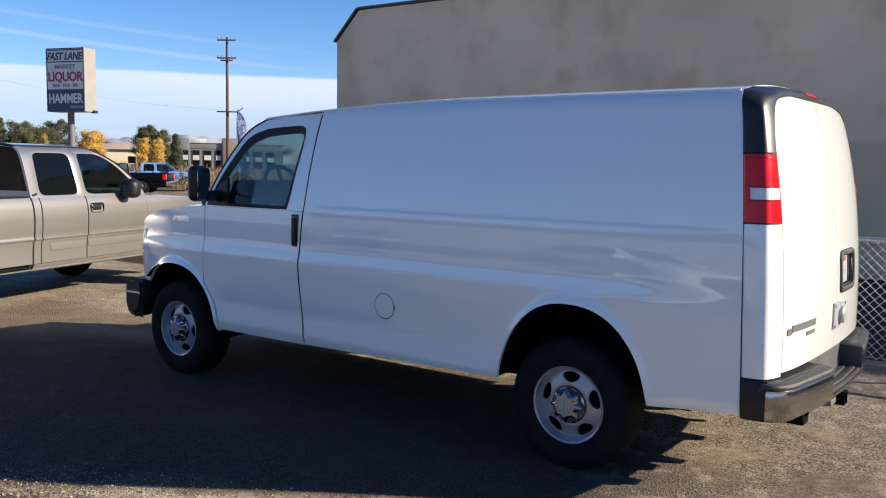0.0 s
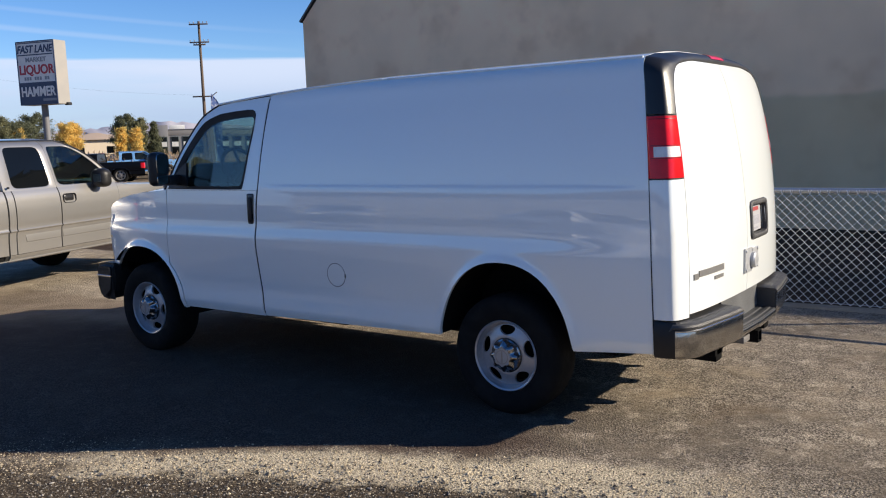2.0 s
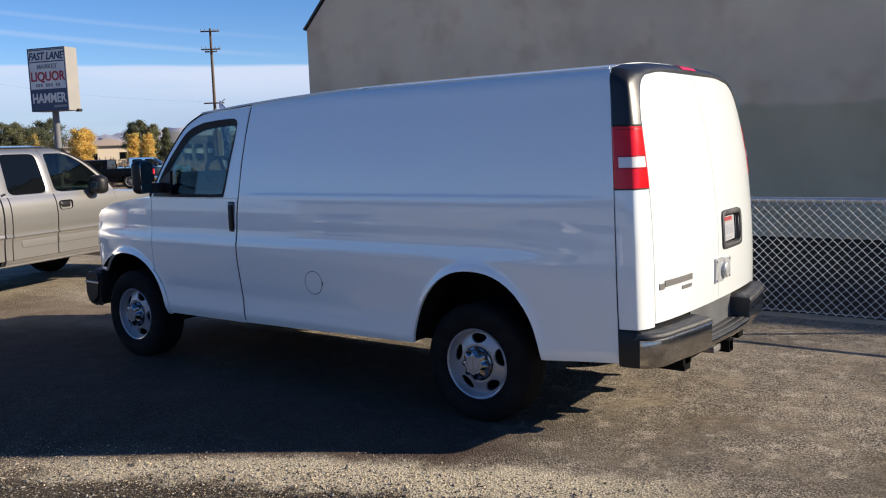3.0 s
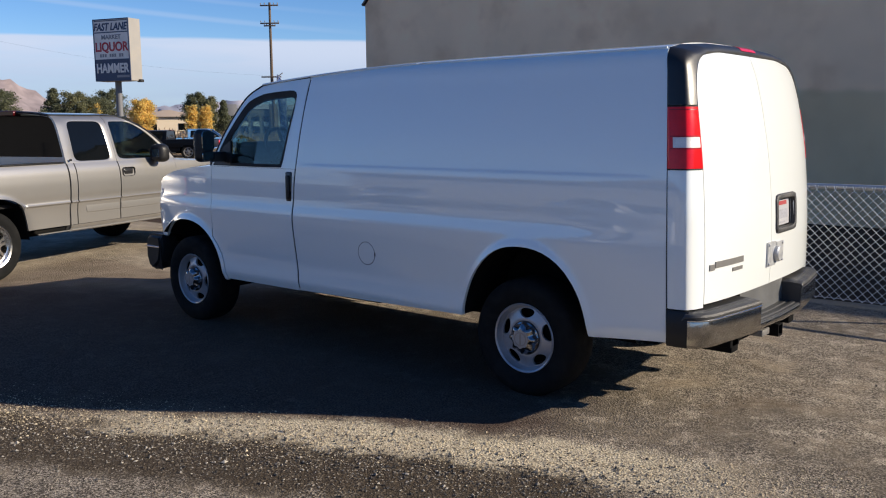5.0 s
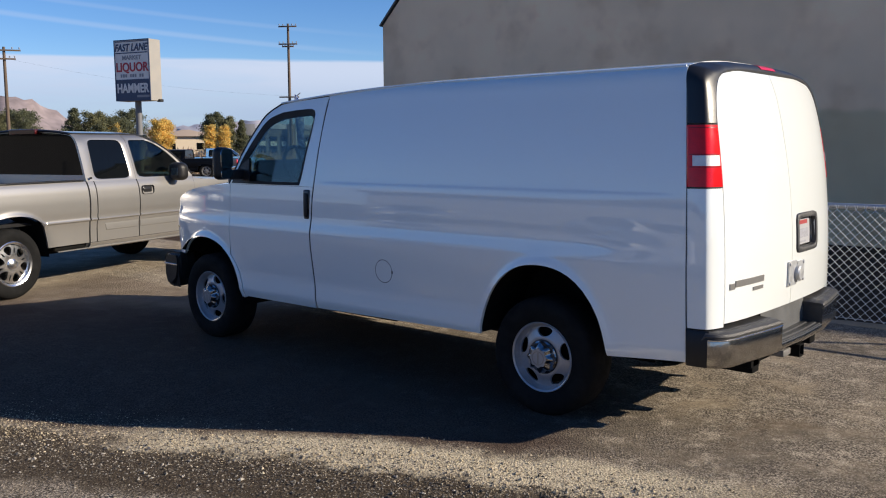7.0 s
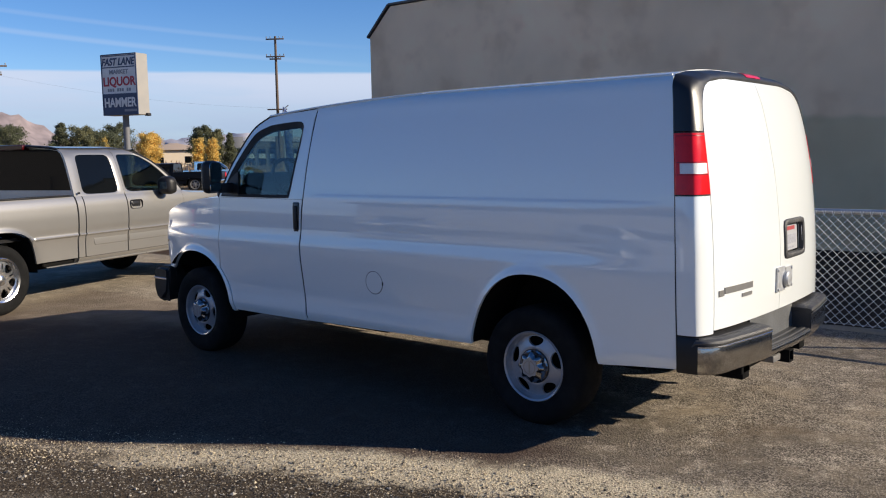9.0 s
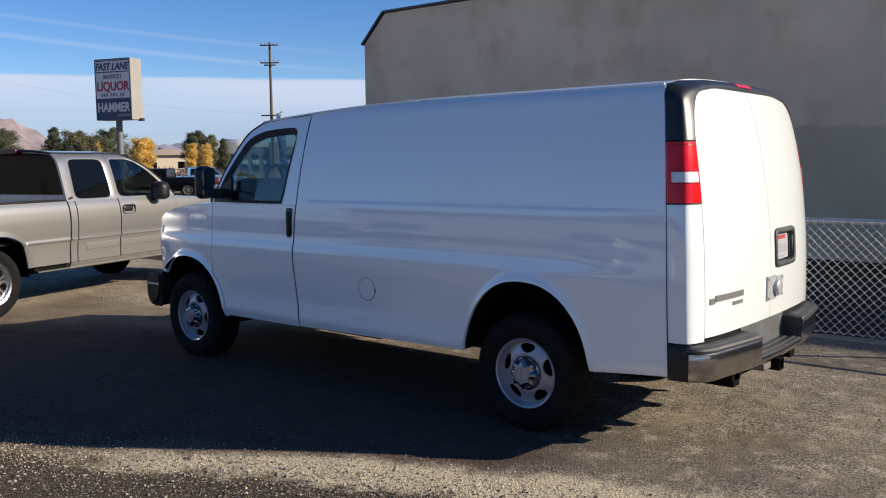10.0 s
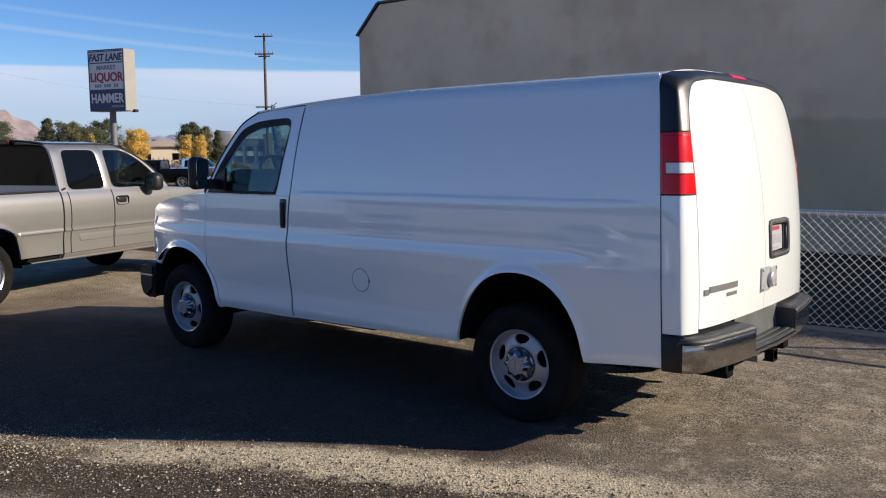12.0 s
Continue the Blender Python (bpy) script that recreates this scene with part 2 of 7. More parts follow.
def carve(bm, cutters):
    """Cuts closed shapes out of a closed shape."""
    me = bpy.data.meshes.new("whole")
    bmesh.ops.recalc_face_normals(bm, faces=bm.faces)
    bm.to_mesh(me)
    bm.free()
    ob = new("whole", me)
    extra = []
    for c in cutters:
        cm = bpy.data.meshes.new("cutter")
        bmesh.ops.recalc_face_normals(c, faces=c.faces)
        c.to_mesh(cm)
        c.free()
        co = new("cutter", cm)
        extra.append(co)
        mod = ob.modifiers.new("cut", "BOOLEAN")
        mod.operation, mod.object, mod.solver = "DIFFERENCE", co, "EXACT"
    got = bpy.data.meshes.new_from_object(ob.evaluated_get(bpy.context.evaluated_depsgraph_get()))
    for o in (ob, *extra):
        d = o.data
        bpy.data.objects.remove(o)
        bpy.data.meshes.remove(d)
    out = bmesh.new()
    out.from_mesh(got)
    bpy.data.meshes.remove(got)
    return out


def smooth_table(table):
    """A smooth function through (position, value) pairs."""
    ps, vs = np.array([p for p, _ in table], float), np.array([v for _, v in table], float)
    d = np.diff(vs) / np.diff(ps)
    m = np.zeros(len(ps))
    m[0], m[-1] = d[0], d[-1]
    for i in range(1, len(ps) - 1):
        m[i] = 0 if d[i - 1] * d[i] <= 0 else 2 * d[i - 1] * d[i] / (d[i - 1] + d[i])

    def f(p):
        p = min(max(p, ps[0]), ps[-1])
        i = min(int(np.searchsorted(ps, p, "right")) - 1, len(ps) - 2)
        h = ps[i + 1] - ps[i]
        t = (p - ps[i]) / h
        return float(vs[i] * (2 * t**3 - 3 * t**2 + 1) + m[i] * h * (t**3 - 2 * t**2 + t) + vs[i + 1] * (-2 * t**3 + 3 * t**2) + m[i + 1] * h * (t**3 - t**2))
    return f


def spread(a, b, n):
    return [a + (b - a) * i / (n - 1) for i in range(n)]

# ---- the setting ----
def ground_material():
    m = bpy.data.materials.new("worn_asphalt_lot")
    m.use_nodes = True
    n, l = m.node_tree.nodes, m.node_tree.links
    b = n["Principled BSDF"]
    geo = n.new("ShaderNodeNewGeometry")
    pos = geo.outputs["Position"]

    def tex(scale, detail=4.0, rough=0.5):
        t = n.new("ShaderNodeTexNoise")
        t.inputs["Scale"].default_value, t.inputs["Detail"].default_value, t.inputs["Roughness"].default_value = scale, detail, rough
        l.new(pos, t.inputs["Vector"])
        return t.outputs[0]

    def calc(op, a, c=None, clamp=False):
        k = n.new("ShaderNodeMath")
        k.operation, k.use_clamp = op, clamp
        for i, v in enumerate((a, c)):
            if v is None:
                continue
            if isinstance(v, (int, float)):
                k.inputs[i].default_value = v
            else:
                l.new(v, k.inputs[i])
        return k.outputs[0]

    def step(v, lo, hi):
        k = n.new("ShaderNodeMapRange")
        k.interpolation_type = "SMOOTHSTEP"
        k.inputs[1].default_value, k.inputs[2].default_value = lo, hi
        l.new(v, k.inputs[0])
        return k.outputs[0]

    def mix(f, a, c):
        k = n.new("ShaderNodeMix")
        k.data_type = "RGBA"
        l.new(f, k.inputs[0]) if not isinstance(f, float) else None
        for i, v in ((6, a), (7, c)):
            if isinstance(v, tuple):
                k.inputs[i].default_value = (*v, 1)
            else:
                l.new(v, k.inputs[i])
        return k.outputs[2]

    xyz = n.new("ShaderNodeSeparateXYZ")
    l.new(pos, xyz.inputs[0])
    x, y = xyz.outputs[0], xyz.outputs[1]
    stones = n.new("ShaderNodeTexVoronoi")
    stones.inputs["Scale"].default_value = 88
    l.new(pos, stones.inputs["Vector"])
    wide, patch, fine, grit = tex(0.55, 5), tex(2.3, 5, 0.6), tex(22, 6, 0.7), tex(92, 5, 0.75)
    # worn asphalt: aggregate that shows through a grey binder
    tone = mix(step(stones.outputs["Color"], 0.3, 0.65), (0.19, 0.160, 0.125), (0.52, 0.442, 0.350))
    tone = mix(step(grit, 0.42, 0.54), (0.048, 0.040, 0.032), tone)
    tan = mix(step(fine, 0.3, 0.7), (0.27, 0.213, 0.147), (0.57, 0.463, 0.334))
    col = mix(calc("MULTIPLY", step(patch, 0.45, 0.70), 0.72), tone, tan)
    col = mix(calc("MULTIPLY", step(wide, 0.49, 0.62), 0.62), col, (0.13, 0.108, 0.084))
    pale = calc("MULTIPLY", step(tex(6.0, 6, 0.65), 0.50, 0.68), 0.55)
    col = mix(pale, col, mix(step(grit, 0.42, 0.57), (0.19, 0.155, 0.12), (0.88, 0.75, 0.585)))
    oily = calc("MULTIPLY", step(tex(1.3, 6, 0.7), 0.56, 0.66), 0.45)
    col = mix(oily, col, (0.16, 0.115, 0.075))
    # across: distance from the line along which the pavement edge runs
    wob = calc("ADD", calc("MULTIPLY", calc("SUBTRACT", patch, 0.5), 0.34), calc("MULTIPLY", calc("SUBTRACT", fine, 0.5), 0.18))
    across = calc("ADD", calc("ADD", calc("MULTIPLY", x, -0.44), calc("MULTIPLY", y, 0.90)), wob)
    along = calc("ADD", calc("MULTIPLY", x, 0.90), calc("MULTIPLY", y, 0.44))
    verge = calc("ADD", calc("ADD", across, calc("MULTIPLY", along, 0.09)), calc("MULTIPLY", calc("SUBTRACT", tex(6.5, 5, 0.65), 0.5), 0.42))
    ends = step(calc("ADD", along, calc("MULTIPLY", wob, 2.5)), 0.45, -0.15)
    left_end = step(calc("ADD", along, calc("MULTIPLY", wob, 1.5)), -2.45, -3.05)
    straw = calc("MULTIPLY", calc("MULTIPLY", calc("MULTIPLY", step(verge, -2.20, -2.06), calc("SUBTRACT", 1.0, left_end)), step(verge, -1.52, -1.74)), calc("MULTIPLY", step(along, 1.1, 0.0), calc("MULTIPLY", step(fine, 0.26, 0.44), step(patch, 0.20, 0.36))))
    col = mix(calc("MULTIPLY", straw, 0.95), col, mix(step(grit, 0.38, 0.60), (0.40, 0.33, 0.23), (0.90, 0.77, 0.55)))
    crumb = calc("MULTIPLY", calc("MULTIPLY", step(verge, -2.72, -2.50), step(verge, -1.95, -2.12)), ends)
    crumb = calc("MAXIMUM", crumb, calc("MULTIPLY", calc("MULTIPLY", left_end, step(across, -1.58, -1.68)), step(verge, -2.72, -2.50)))
    dark = mix(step(stones.outputs["Color"], 0.7, 0.95), mix(step(grit, 0.3, 0.7), (0.048, 0.036, 0.026), (0.14, 0.108, 0.076)), (0.30, 0.245, 0.18))
    col = mix(crumb, col, dark)
    # the van's shade darkened into the asphalt colour, with ragged edges
    van_shade = calc("MULTIPLY", calc("MULTIPLY", step(across, -1.60, -1.44), step(calc("ADD", y, calc("MULTIPLY", wob, 0.4)), 0.50, 0.25)), calc("MULTIPLY", step(calc("ADD", along, wob), -7.2, -6.6), step(calc("ADD", along, calc("MULTIPLY", wob, 2.0)), 0.15, -0.6)))
    col = mix(calc("MULTIPLY", van_shade, 0.85), col, mix(step(grit, 0.35, 0.65), (0.054, 0.035, 0.0275), (0.112, 0.072, 0.057)))
    # paler tan pavement towards the other vehicles
    pale_tan = calc("MULTIPLY", calc("MULTIPLY", step(across, 1.3, 2.2), step(calc("ADD", x, wob), -3.6, -4.6)), 0.35)
    col = mix(pale_tan, col, mix(step(patch, 0.35, 0.65), (0.40, 0.33, 0.235), (0.56, 0.47, 0.35)))
    # soil beyond the fence, with the building's shade put into its colour
    yard_shade = step(calc("ADD", y, calc("MULTIPLY", wob, 0.3)), 3.12, 3.26)
    col = mix(yard_shade, col, mix(step(fine, 0.35, 0.65), (0.046, 0.031, 0.022), (0.098, 0.067, 0.048)))
    # unseen ground behind the camera, darkened to cut warm bounce on the van
    unseen_dark_lot = calc("MULTIPLY", step(calc("ADD", y, wob), -6.6, -7.4), 0.9)
    col = mix(unseen_dark_lot, col, mix(step(grit, 0.35, 0.65), (0.085, 0.085, 0.085), (0.17, 0.168, 0.165)))
    # dry field beyond the lot
    far = step(calc("ADD", calc("MULTIPLY", x, -0.8), calc("MULTIPLY", y, 0.6)), 26, 30)
    col = mix(far, col, mix(step(tex(0.8, 6), 0.35, 0.7), (0.20, 0.15, 0.095), (0.34, 0.27, 0.18)))
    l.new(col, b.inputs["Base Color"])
    b.inputs["Roughness"].default_value = 0.9
    b.inputs["Specular IOR Level"].default_value = 0.06
    relief = n.new("ShaderNodeBump")
    relief.inputs["Strength"].default_value, relief.inputs["Distance"].default_value = 1.0, 0.014
    l.new(calc("ADD", calc("MULTIPLY", stones.outputs["Distance"], 0.8), calc("ADD", grit, calc("MULTIPLY", fine, 0.35))), relief.inputs["Height"])
    l.new(relief.outputs[0], b.inputs["Normal"])
    return m


def ground_height(x, y):
    """Level round the van; falls a little behind the fence, and dips along the worn edge of the pavement to fit the
    camera's view.
    """
    ease = lambda q: min(max(q, 0), 1) ** 2 * (3 - 2 * min(max(q, 0), 1))
    dip = 0.074 * ease((-1.7 - y) / 1.3) * ease((0.4 - x) / 2.4) * ease((y + 8.0) / 3.0)
    return -0.09 * min(max((y - 3.3) / 6.5, 0), 1) ** 1.3 - dip


bm = bmesh.new()
xs = [-3000, -900, -300, -120, -60, -30, -15, -8, -6, -4, -3, -2.4, -2, -1.6, -1.2, -0.8, -0.4, 0, 0.4, 1, 4, 8, 15, 30, 60, 120, 300, 900, 3000]
ys = [-3000, -900, -300, -100, -40, -15, -10, -8, -7.2, -6.5, -5.8, -5, -4, -3.4, -3, -2.8, -2.6, -2.4, -2.2, -2, -1.8, -1.7, 0, 2.4, 3.2, 4.2, 5.4, 7, 8.5, 10, 12, 20, 40, 80, 160, 400, 1000, 3000]
grid(bm, lambda x, y: (x, y, ground_height(x, y)), xs, ys)
solo("ground", bm, ground_material(), "worn grey-brown asphalt lot with tan stains, grit and painted shade", "ground", kind="structure")

# the stucco building behind the fence
STUCCO = material("grey_brown_stucco", (0.97, 0.685, 0.45), 0.92, vary=0.26, scale=0.55, bump=0.35, bump_scale=90, dirt=(0.72, 0.45, 0.27), dirt_amount=0.55, dirt_scale=1.3, spec=0.2)
n, l = STUCCO.node_tree.nodes, STUCCO.node_tree.links
geo, xyz, wave = n.new("ShaderNodeNewGeometry"), n.new("ShaderNodeSeparateXYZ"), n.new("ShaderNodeTexNoise")
wave.inputs["Scale"].default_value, wave.inputs["Detail"].default_value = 0.7, 3
l.new(geo.outputs["Position"], xyz.inputs[0])
l.new(geo.outputs["Position"], wave.inputs["Vector"])
edge = n.new("ShaderNodeMath")
edge.operation, edge.inputs[1].default_value = "MULTIPLY_ADD", 0.5
l.new(wave.outputs[0], edge.inputs[0])
l.new(xyz.outputs[2], edge.inputs[2])
# slightly darker, greener tone on the lower part of the wall
lower = n.new("ShaderNodeMapRange")
lower.interpolation_type = "SMOOTHSTEP"
lower.inputs[1].default_value, lower.inputs[2].default_value = 2.52, 2.36
l.new(edge.outputs[0], lower.inputs[0])
coat = n.new("ShaderNodeMix")
coat.data_type, coat.blend_type = "RGBA", "MULTIPLY"
coat.inputs[7].default_value = (0.76, 0.80, 0.74, 1)
skin_in = n["Principled BSDF"].inputs["Base Color"]
l.new(lower.outputs[0], coat.inputs[0])
l.new(skin_in.links[0].from_socket, coat.inputs[6])
l.new(coat.outputs[2], skin_in)
WALL_Y = 10.4
outline = [(-12.50, -0.3), (-12.50, 4.57), (-11.80, 5.24), (9.0, 5.17), (9.0, 6.9), (34, 6.9), (34, -0.3)]
bm = bmesh.new()
front = [bm.verts.new((x, WALL_Y, z)) for x, z in outline]
rear = [bm.verts.new((x, WALL_Y + 9, z)) for x, z in outline]
bm.faces.new(front)
bm.faces.new(rear[::-1])
for i in range(len(outline)):
    j = (i + 1) % len(outline)
    bm.faces.new((front[i], front[j], rear[j], rear[i]))
building = solo("stucco_building", bm, STUCCO, "windowless grey-brown stucco building with a clipped corner", "building")
bm = bmesh.new()
cap = [(-12.55, 4.55), (-11.83, 5.26), (9.0, 5.19)]
for (xa, za), (xb, zb) in zip(cap, cap[1:]):
    d = Vector((xb - xa, 0, zb - za)).normalized()
    nrm = Vector((-d.z, 0, d.x))
    quad = [Vector((xa, WALL_Y - 0.05, za)), Vector((xb, WALL_Y - 0.05, zb)), Vector((xb, WALL_Y + 0.25, zb)), Vector((xa, WALL_Y + 0.25, za))]
    lo, hi = [bm.verts.new(q + nrm * 0.004) for q in quad], [bm.verts.new(q + nrm * 0.05) for q in quad]
    bm.faces.new(hi)
    bm.faces.new(lo[::-1])
    for i in range(4):
        bm.faces.new((lo[i], lo[(i + 1) % 4], hi[(i + 1) % 4], hi[i]))
part("coping", bm, material("dark_metal_coping", (0.09, 0.08, 0.075), 0.5, metal=0.4), building, "thin dark metal coping")

# chain-link fence
FENCE_Y, FENCE_TOP, PITCH = 3.08, 1.075, 0.080
fence = thing("chain_link_fence", (1.0, FENCE_Y, 0), "low galvanised chain-link fence with a top rail", "fence")
part("top_rail", tube(bmesh.new(), [(-3.6, FENCE_Y, FENCE_TOP), (7.6, FENCE_Y, FENCE_TOP)], 0.027, 12), GALVANISED, fence)
for px in (-3.4, -0.6, 2.3, 5.1, 7.5):
    post = part("post", tube(bmesh.new(), [(px, FENCE_Y + 0.035, -0.05), (px, FENCE_Y + 0.035, FENCE_TOP + 0.03)], 0.028, 12), GALVANISED, fence)
    part("cap", tube(bmesh.new(), [(px, FENCE_Y + 0.035, FENCE_TOP + 0.03), (px, FENCE_Y + 0.035, FENCE_TOP + 0.06), (px, FENCE_Y + 0.035, FENCE_TOP + 0.075)], 0.03, 12, radii=[0.033, 0.03, 0.01]), GALVANISED, post)
wire = bmesh.new()
count = int(11.0 / PITCH * 2)
levels = int((FENCE_TOP - 0.05) / (PITCH / 2))
for i in range(count):
    x0 = -3.5 + i * PITCH / 2
    pts = []
    for k in range(levels + 1):
        z = 0.045 + k * PITCH / 2
        pts.append((x0 + (PITCH * 0.52 if (k + i) % 2 else -PITCH * 0.02), FENCE_Y - 0.026 + (0.002 if (k + i) % 2 else -0.002), z))
    tube(wire, pts + [(pts[-1][0] + (0.012 if (levels + i) % 2 else -0.012), FENCE_Y - 0.026, pts[-1][2] + 0.040)], 0.0033, 4, cap=False)
part("wire_mesh", wire, WIRE_BRIGHT, fence, "diamond wire mesh", 80)
part("tension_wire", tube(bmesh.new(), [(-3.5, FENCE_Y - 0.03, 0.06), (7.5, FENCE_Y - 0.03, 0.06)], 0.003, 5), GALVANISED, fence)
# low strip of tan soil and debris under the fence
bm = bmesh.new()
pieces = spread(-3.6, 7.6, 60)
rng = random.Random(4)
grid(bm, lambda u, v: (u, FENCE_Y + (v - 1.5) * 0.055 + rng.uniform(-0.02, 0.02), 0.022 + rng.uniform(-0.01, 0.01) if v in (1, 2) else -0.02), pieces, [0, 1, 2, 3])
solo("fence_strip", bm, material("tan_soil_debris", (0.30, 0.24, 0.17), 0.9, vary=0.2, scale=5, bump=0.6, bump_scale=60), "low rough strip of tan soil and debris under the fence", "kerb", kind="structure")

# ---- the white cargo van ----
HALF = smooth_table([(0.38, 0.962), (0.44, 0.985), (0.485, 0.9955), (0.53, 0.9925), (0.58, 0.9875), (0.63, 0.9855), (0.68, 0.9875), (0.82, 0.996), (0.94, 1.003), (0.985, 1.004), (1.02, 1.000), (1.07, 0.991), (1.12, 0.9865), (1.18, 0.985), (1.25, 0.982), (1.30, 0.9785), (1.35, 0.974), (1.39, 0.969), (1.55, 0.950), (1.75, 0.918), (1.90, 0.885), (2.00, 0.858), (2.04, 0.832), (2.06, 0.80)])
HALF_REAR = smooth_table([(0.38, 0.92), (0.45, 0.953), (0.50, 0.972), (0.545, 0.983), (0.58, 0.985), (0.8, 0.992), (1.1, 0.988), (1.39, 0.969), (1.55, 0.950), (1.75, 0.918), (1.90, 0.885), (2.00, 0.858), (2.04, 0.832), (2.06, 0.80)])
REAR_X = smooth_table([(0.5, 1.095), (0.8, 1.10), (1.05, 1.095), (1.4, 1.07), (1.7, 1.025), (1.9, 0.98), (2.0, 0.945), (2.08, 0.91)])
CORNER_X = smooth_table([(0.40, 0.920), (0.5, 0.918), (1.0, 0.905), (1.42, 0.882), (1.74, 0.848), (1.92, 0.822), (2.04, 0.800)])
SEAM_X = smooth_table([(0.40, -2.03), (0.45, -2.032), (0.7, -2.062), (0.95, -2.078), (1.15, -2.072), (1.4, -2.05), (1.7, -2.02), (2.04, -1.985)])
AXLE_R, AXLE_F, AXLE_Z, HUB_Z = -0.04, -3.475, 0.365, 0.356
# wheel arches: middle, half length, top
ARCH_F, ARCH_R = (-3.442, 0.487, 0.880), (-0.014, 0.458, 0.932)


def half(x, z):
    w = HALF(z)
    if x < -3.0:
        w -= 0.34 * ((-3.0 - x) / 1.0) ** 2.6 * 0.30
    if x > 0.2:
        f = min((x - 0.2) / 0.65, 1)
        w += (HALF_REAR(z) - w) * 0.8 * f * f * (3 - 2 * f) - 0.006 * f * f
    return w


def roof_drop(x):
    """The roof falls towards the front."""
    return 0.074 * max((-1.0 - x) / 1.4, 0) ** 1.6


def arch(x, cx, rx, top):
    q = (x - cx) / rx
    return AXLE_Z + (top - AXLE_Z) * math.sqrt(max(1 - abs(q) ** 2.3, 0)) if abs(q) < 1 else 0


def arch_x(z, cx, rx, top):
    q = min(max((z - AXLE_Z) / (top - AXLE_Z), 0), 1)
    return cx + rx * max(1 - q * q, 0) ** (1 / 2.3)


def flare(x, z, cx, rx, top):
    """The raised rim of a wheel arch."""
    d = math.hypot((x - cx) / rx, (z - AXLE_Z) / (top - AXLE_Z))
    if z < AXLE_Z:
        d = abs(x - cx) / rx
    return 0.020 * math.exp(-((max(d - 1.0, 0)) / 0.075) ** 2) * min(max((z - 0.39) / 0.22, 0), 1)


def side_point(x, z, s):
    w = half(x, z)
    w += flare(x, z, *ARCH_F) if x < -2.6 else flare(x, z, *ARCH_R)
    return (x, s * w, z)


van = thing("cargo_van", (-1.5, 0, 0), "white long cargo van without rear side windows, parked", "van")
FRONT_TOP = smooth_table([(-4.0, 1.11), (-3.94, 1.185), (-3.85, 1.228), (-3.65, 1.278), (-3.4, 1.312), (-3.08, 1.337)])


def door_front(z):
    q = (z - AXLE_Z) / 0.545
    lower = ARCH_F[0] + 0.527 * math.sqrt(max(1 - q * q, 0)) if 0 < q < 1 else ARCH_F[0] + (0.527 if q <= 0 else 0)
    base = -3.085 if z < 1.34 else -3.085 + (z - 1.34) * 0.9
    return max(base, lower)


def dense(a, b, n, points, k=7, r=0.05):
    """Even stations with more of them near some points."""
    xs = set(spread(a, b, n))
    for p in points:
        xs |= {p + r * (i / k) * abs(i / k) for i in range(-k, k + 1) if a < p + r * (i / k) < b}
    return sorted(xs)


# front edge of the side window frame, from the belt up to the roof
def eased(points, n):
    """n points on a smooth curve through the given ones."""
    p = [Vector(q) for q in points]
    out = []
    for k in range(n):
        f = k / (n - 1) * (len(p) - 1)
        i = min(int(f), len(p) - 2)
        f -= i
        a, b, c, d = p[max(i - 1, 0)], p[i], p[i + 1], p[min(i + 2, len(p) - 1)]
        out.append(tuple(0.5 * (2 * b + (c - a) * f + (2 * a - 5 * b + 4 * c - d) * f * f + (3 * b - a - 3 * c + d) * f**3)))
    return out


A_LINE = eased([(-3.09, 1.337), (-2.955, 1.56), (-2.80, 1.76), (-2.68, 1.883), (-2.52, 1.958)], 17)

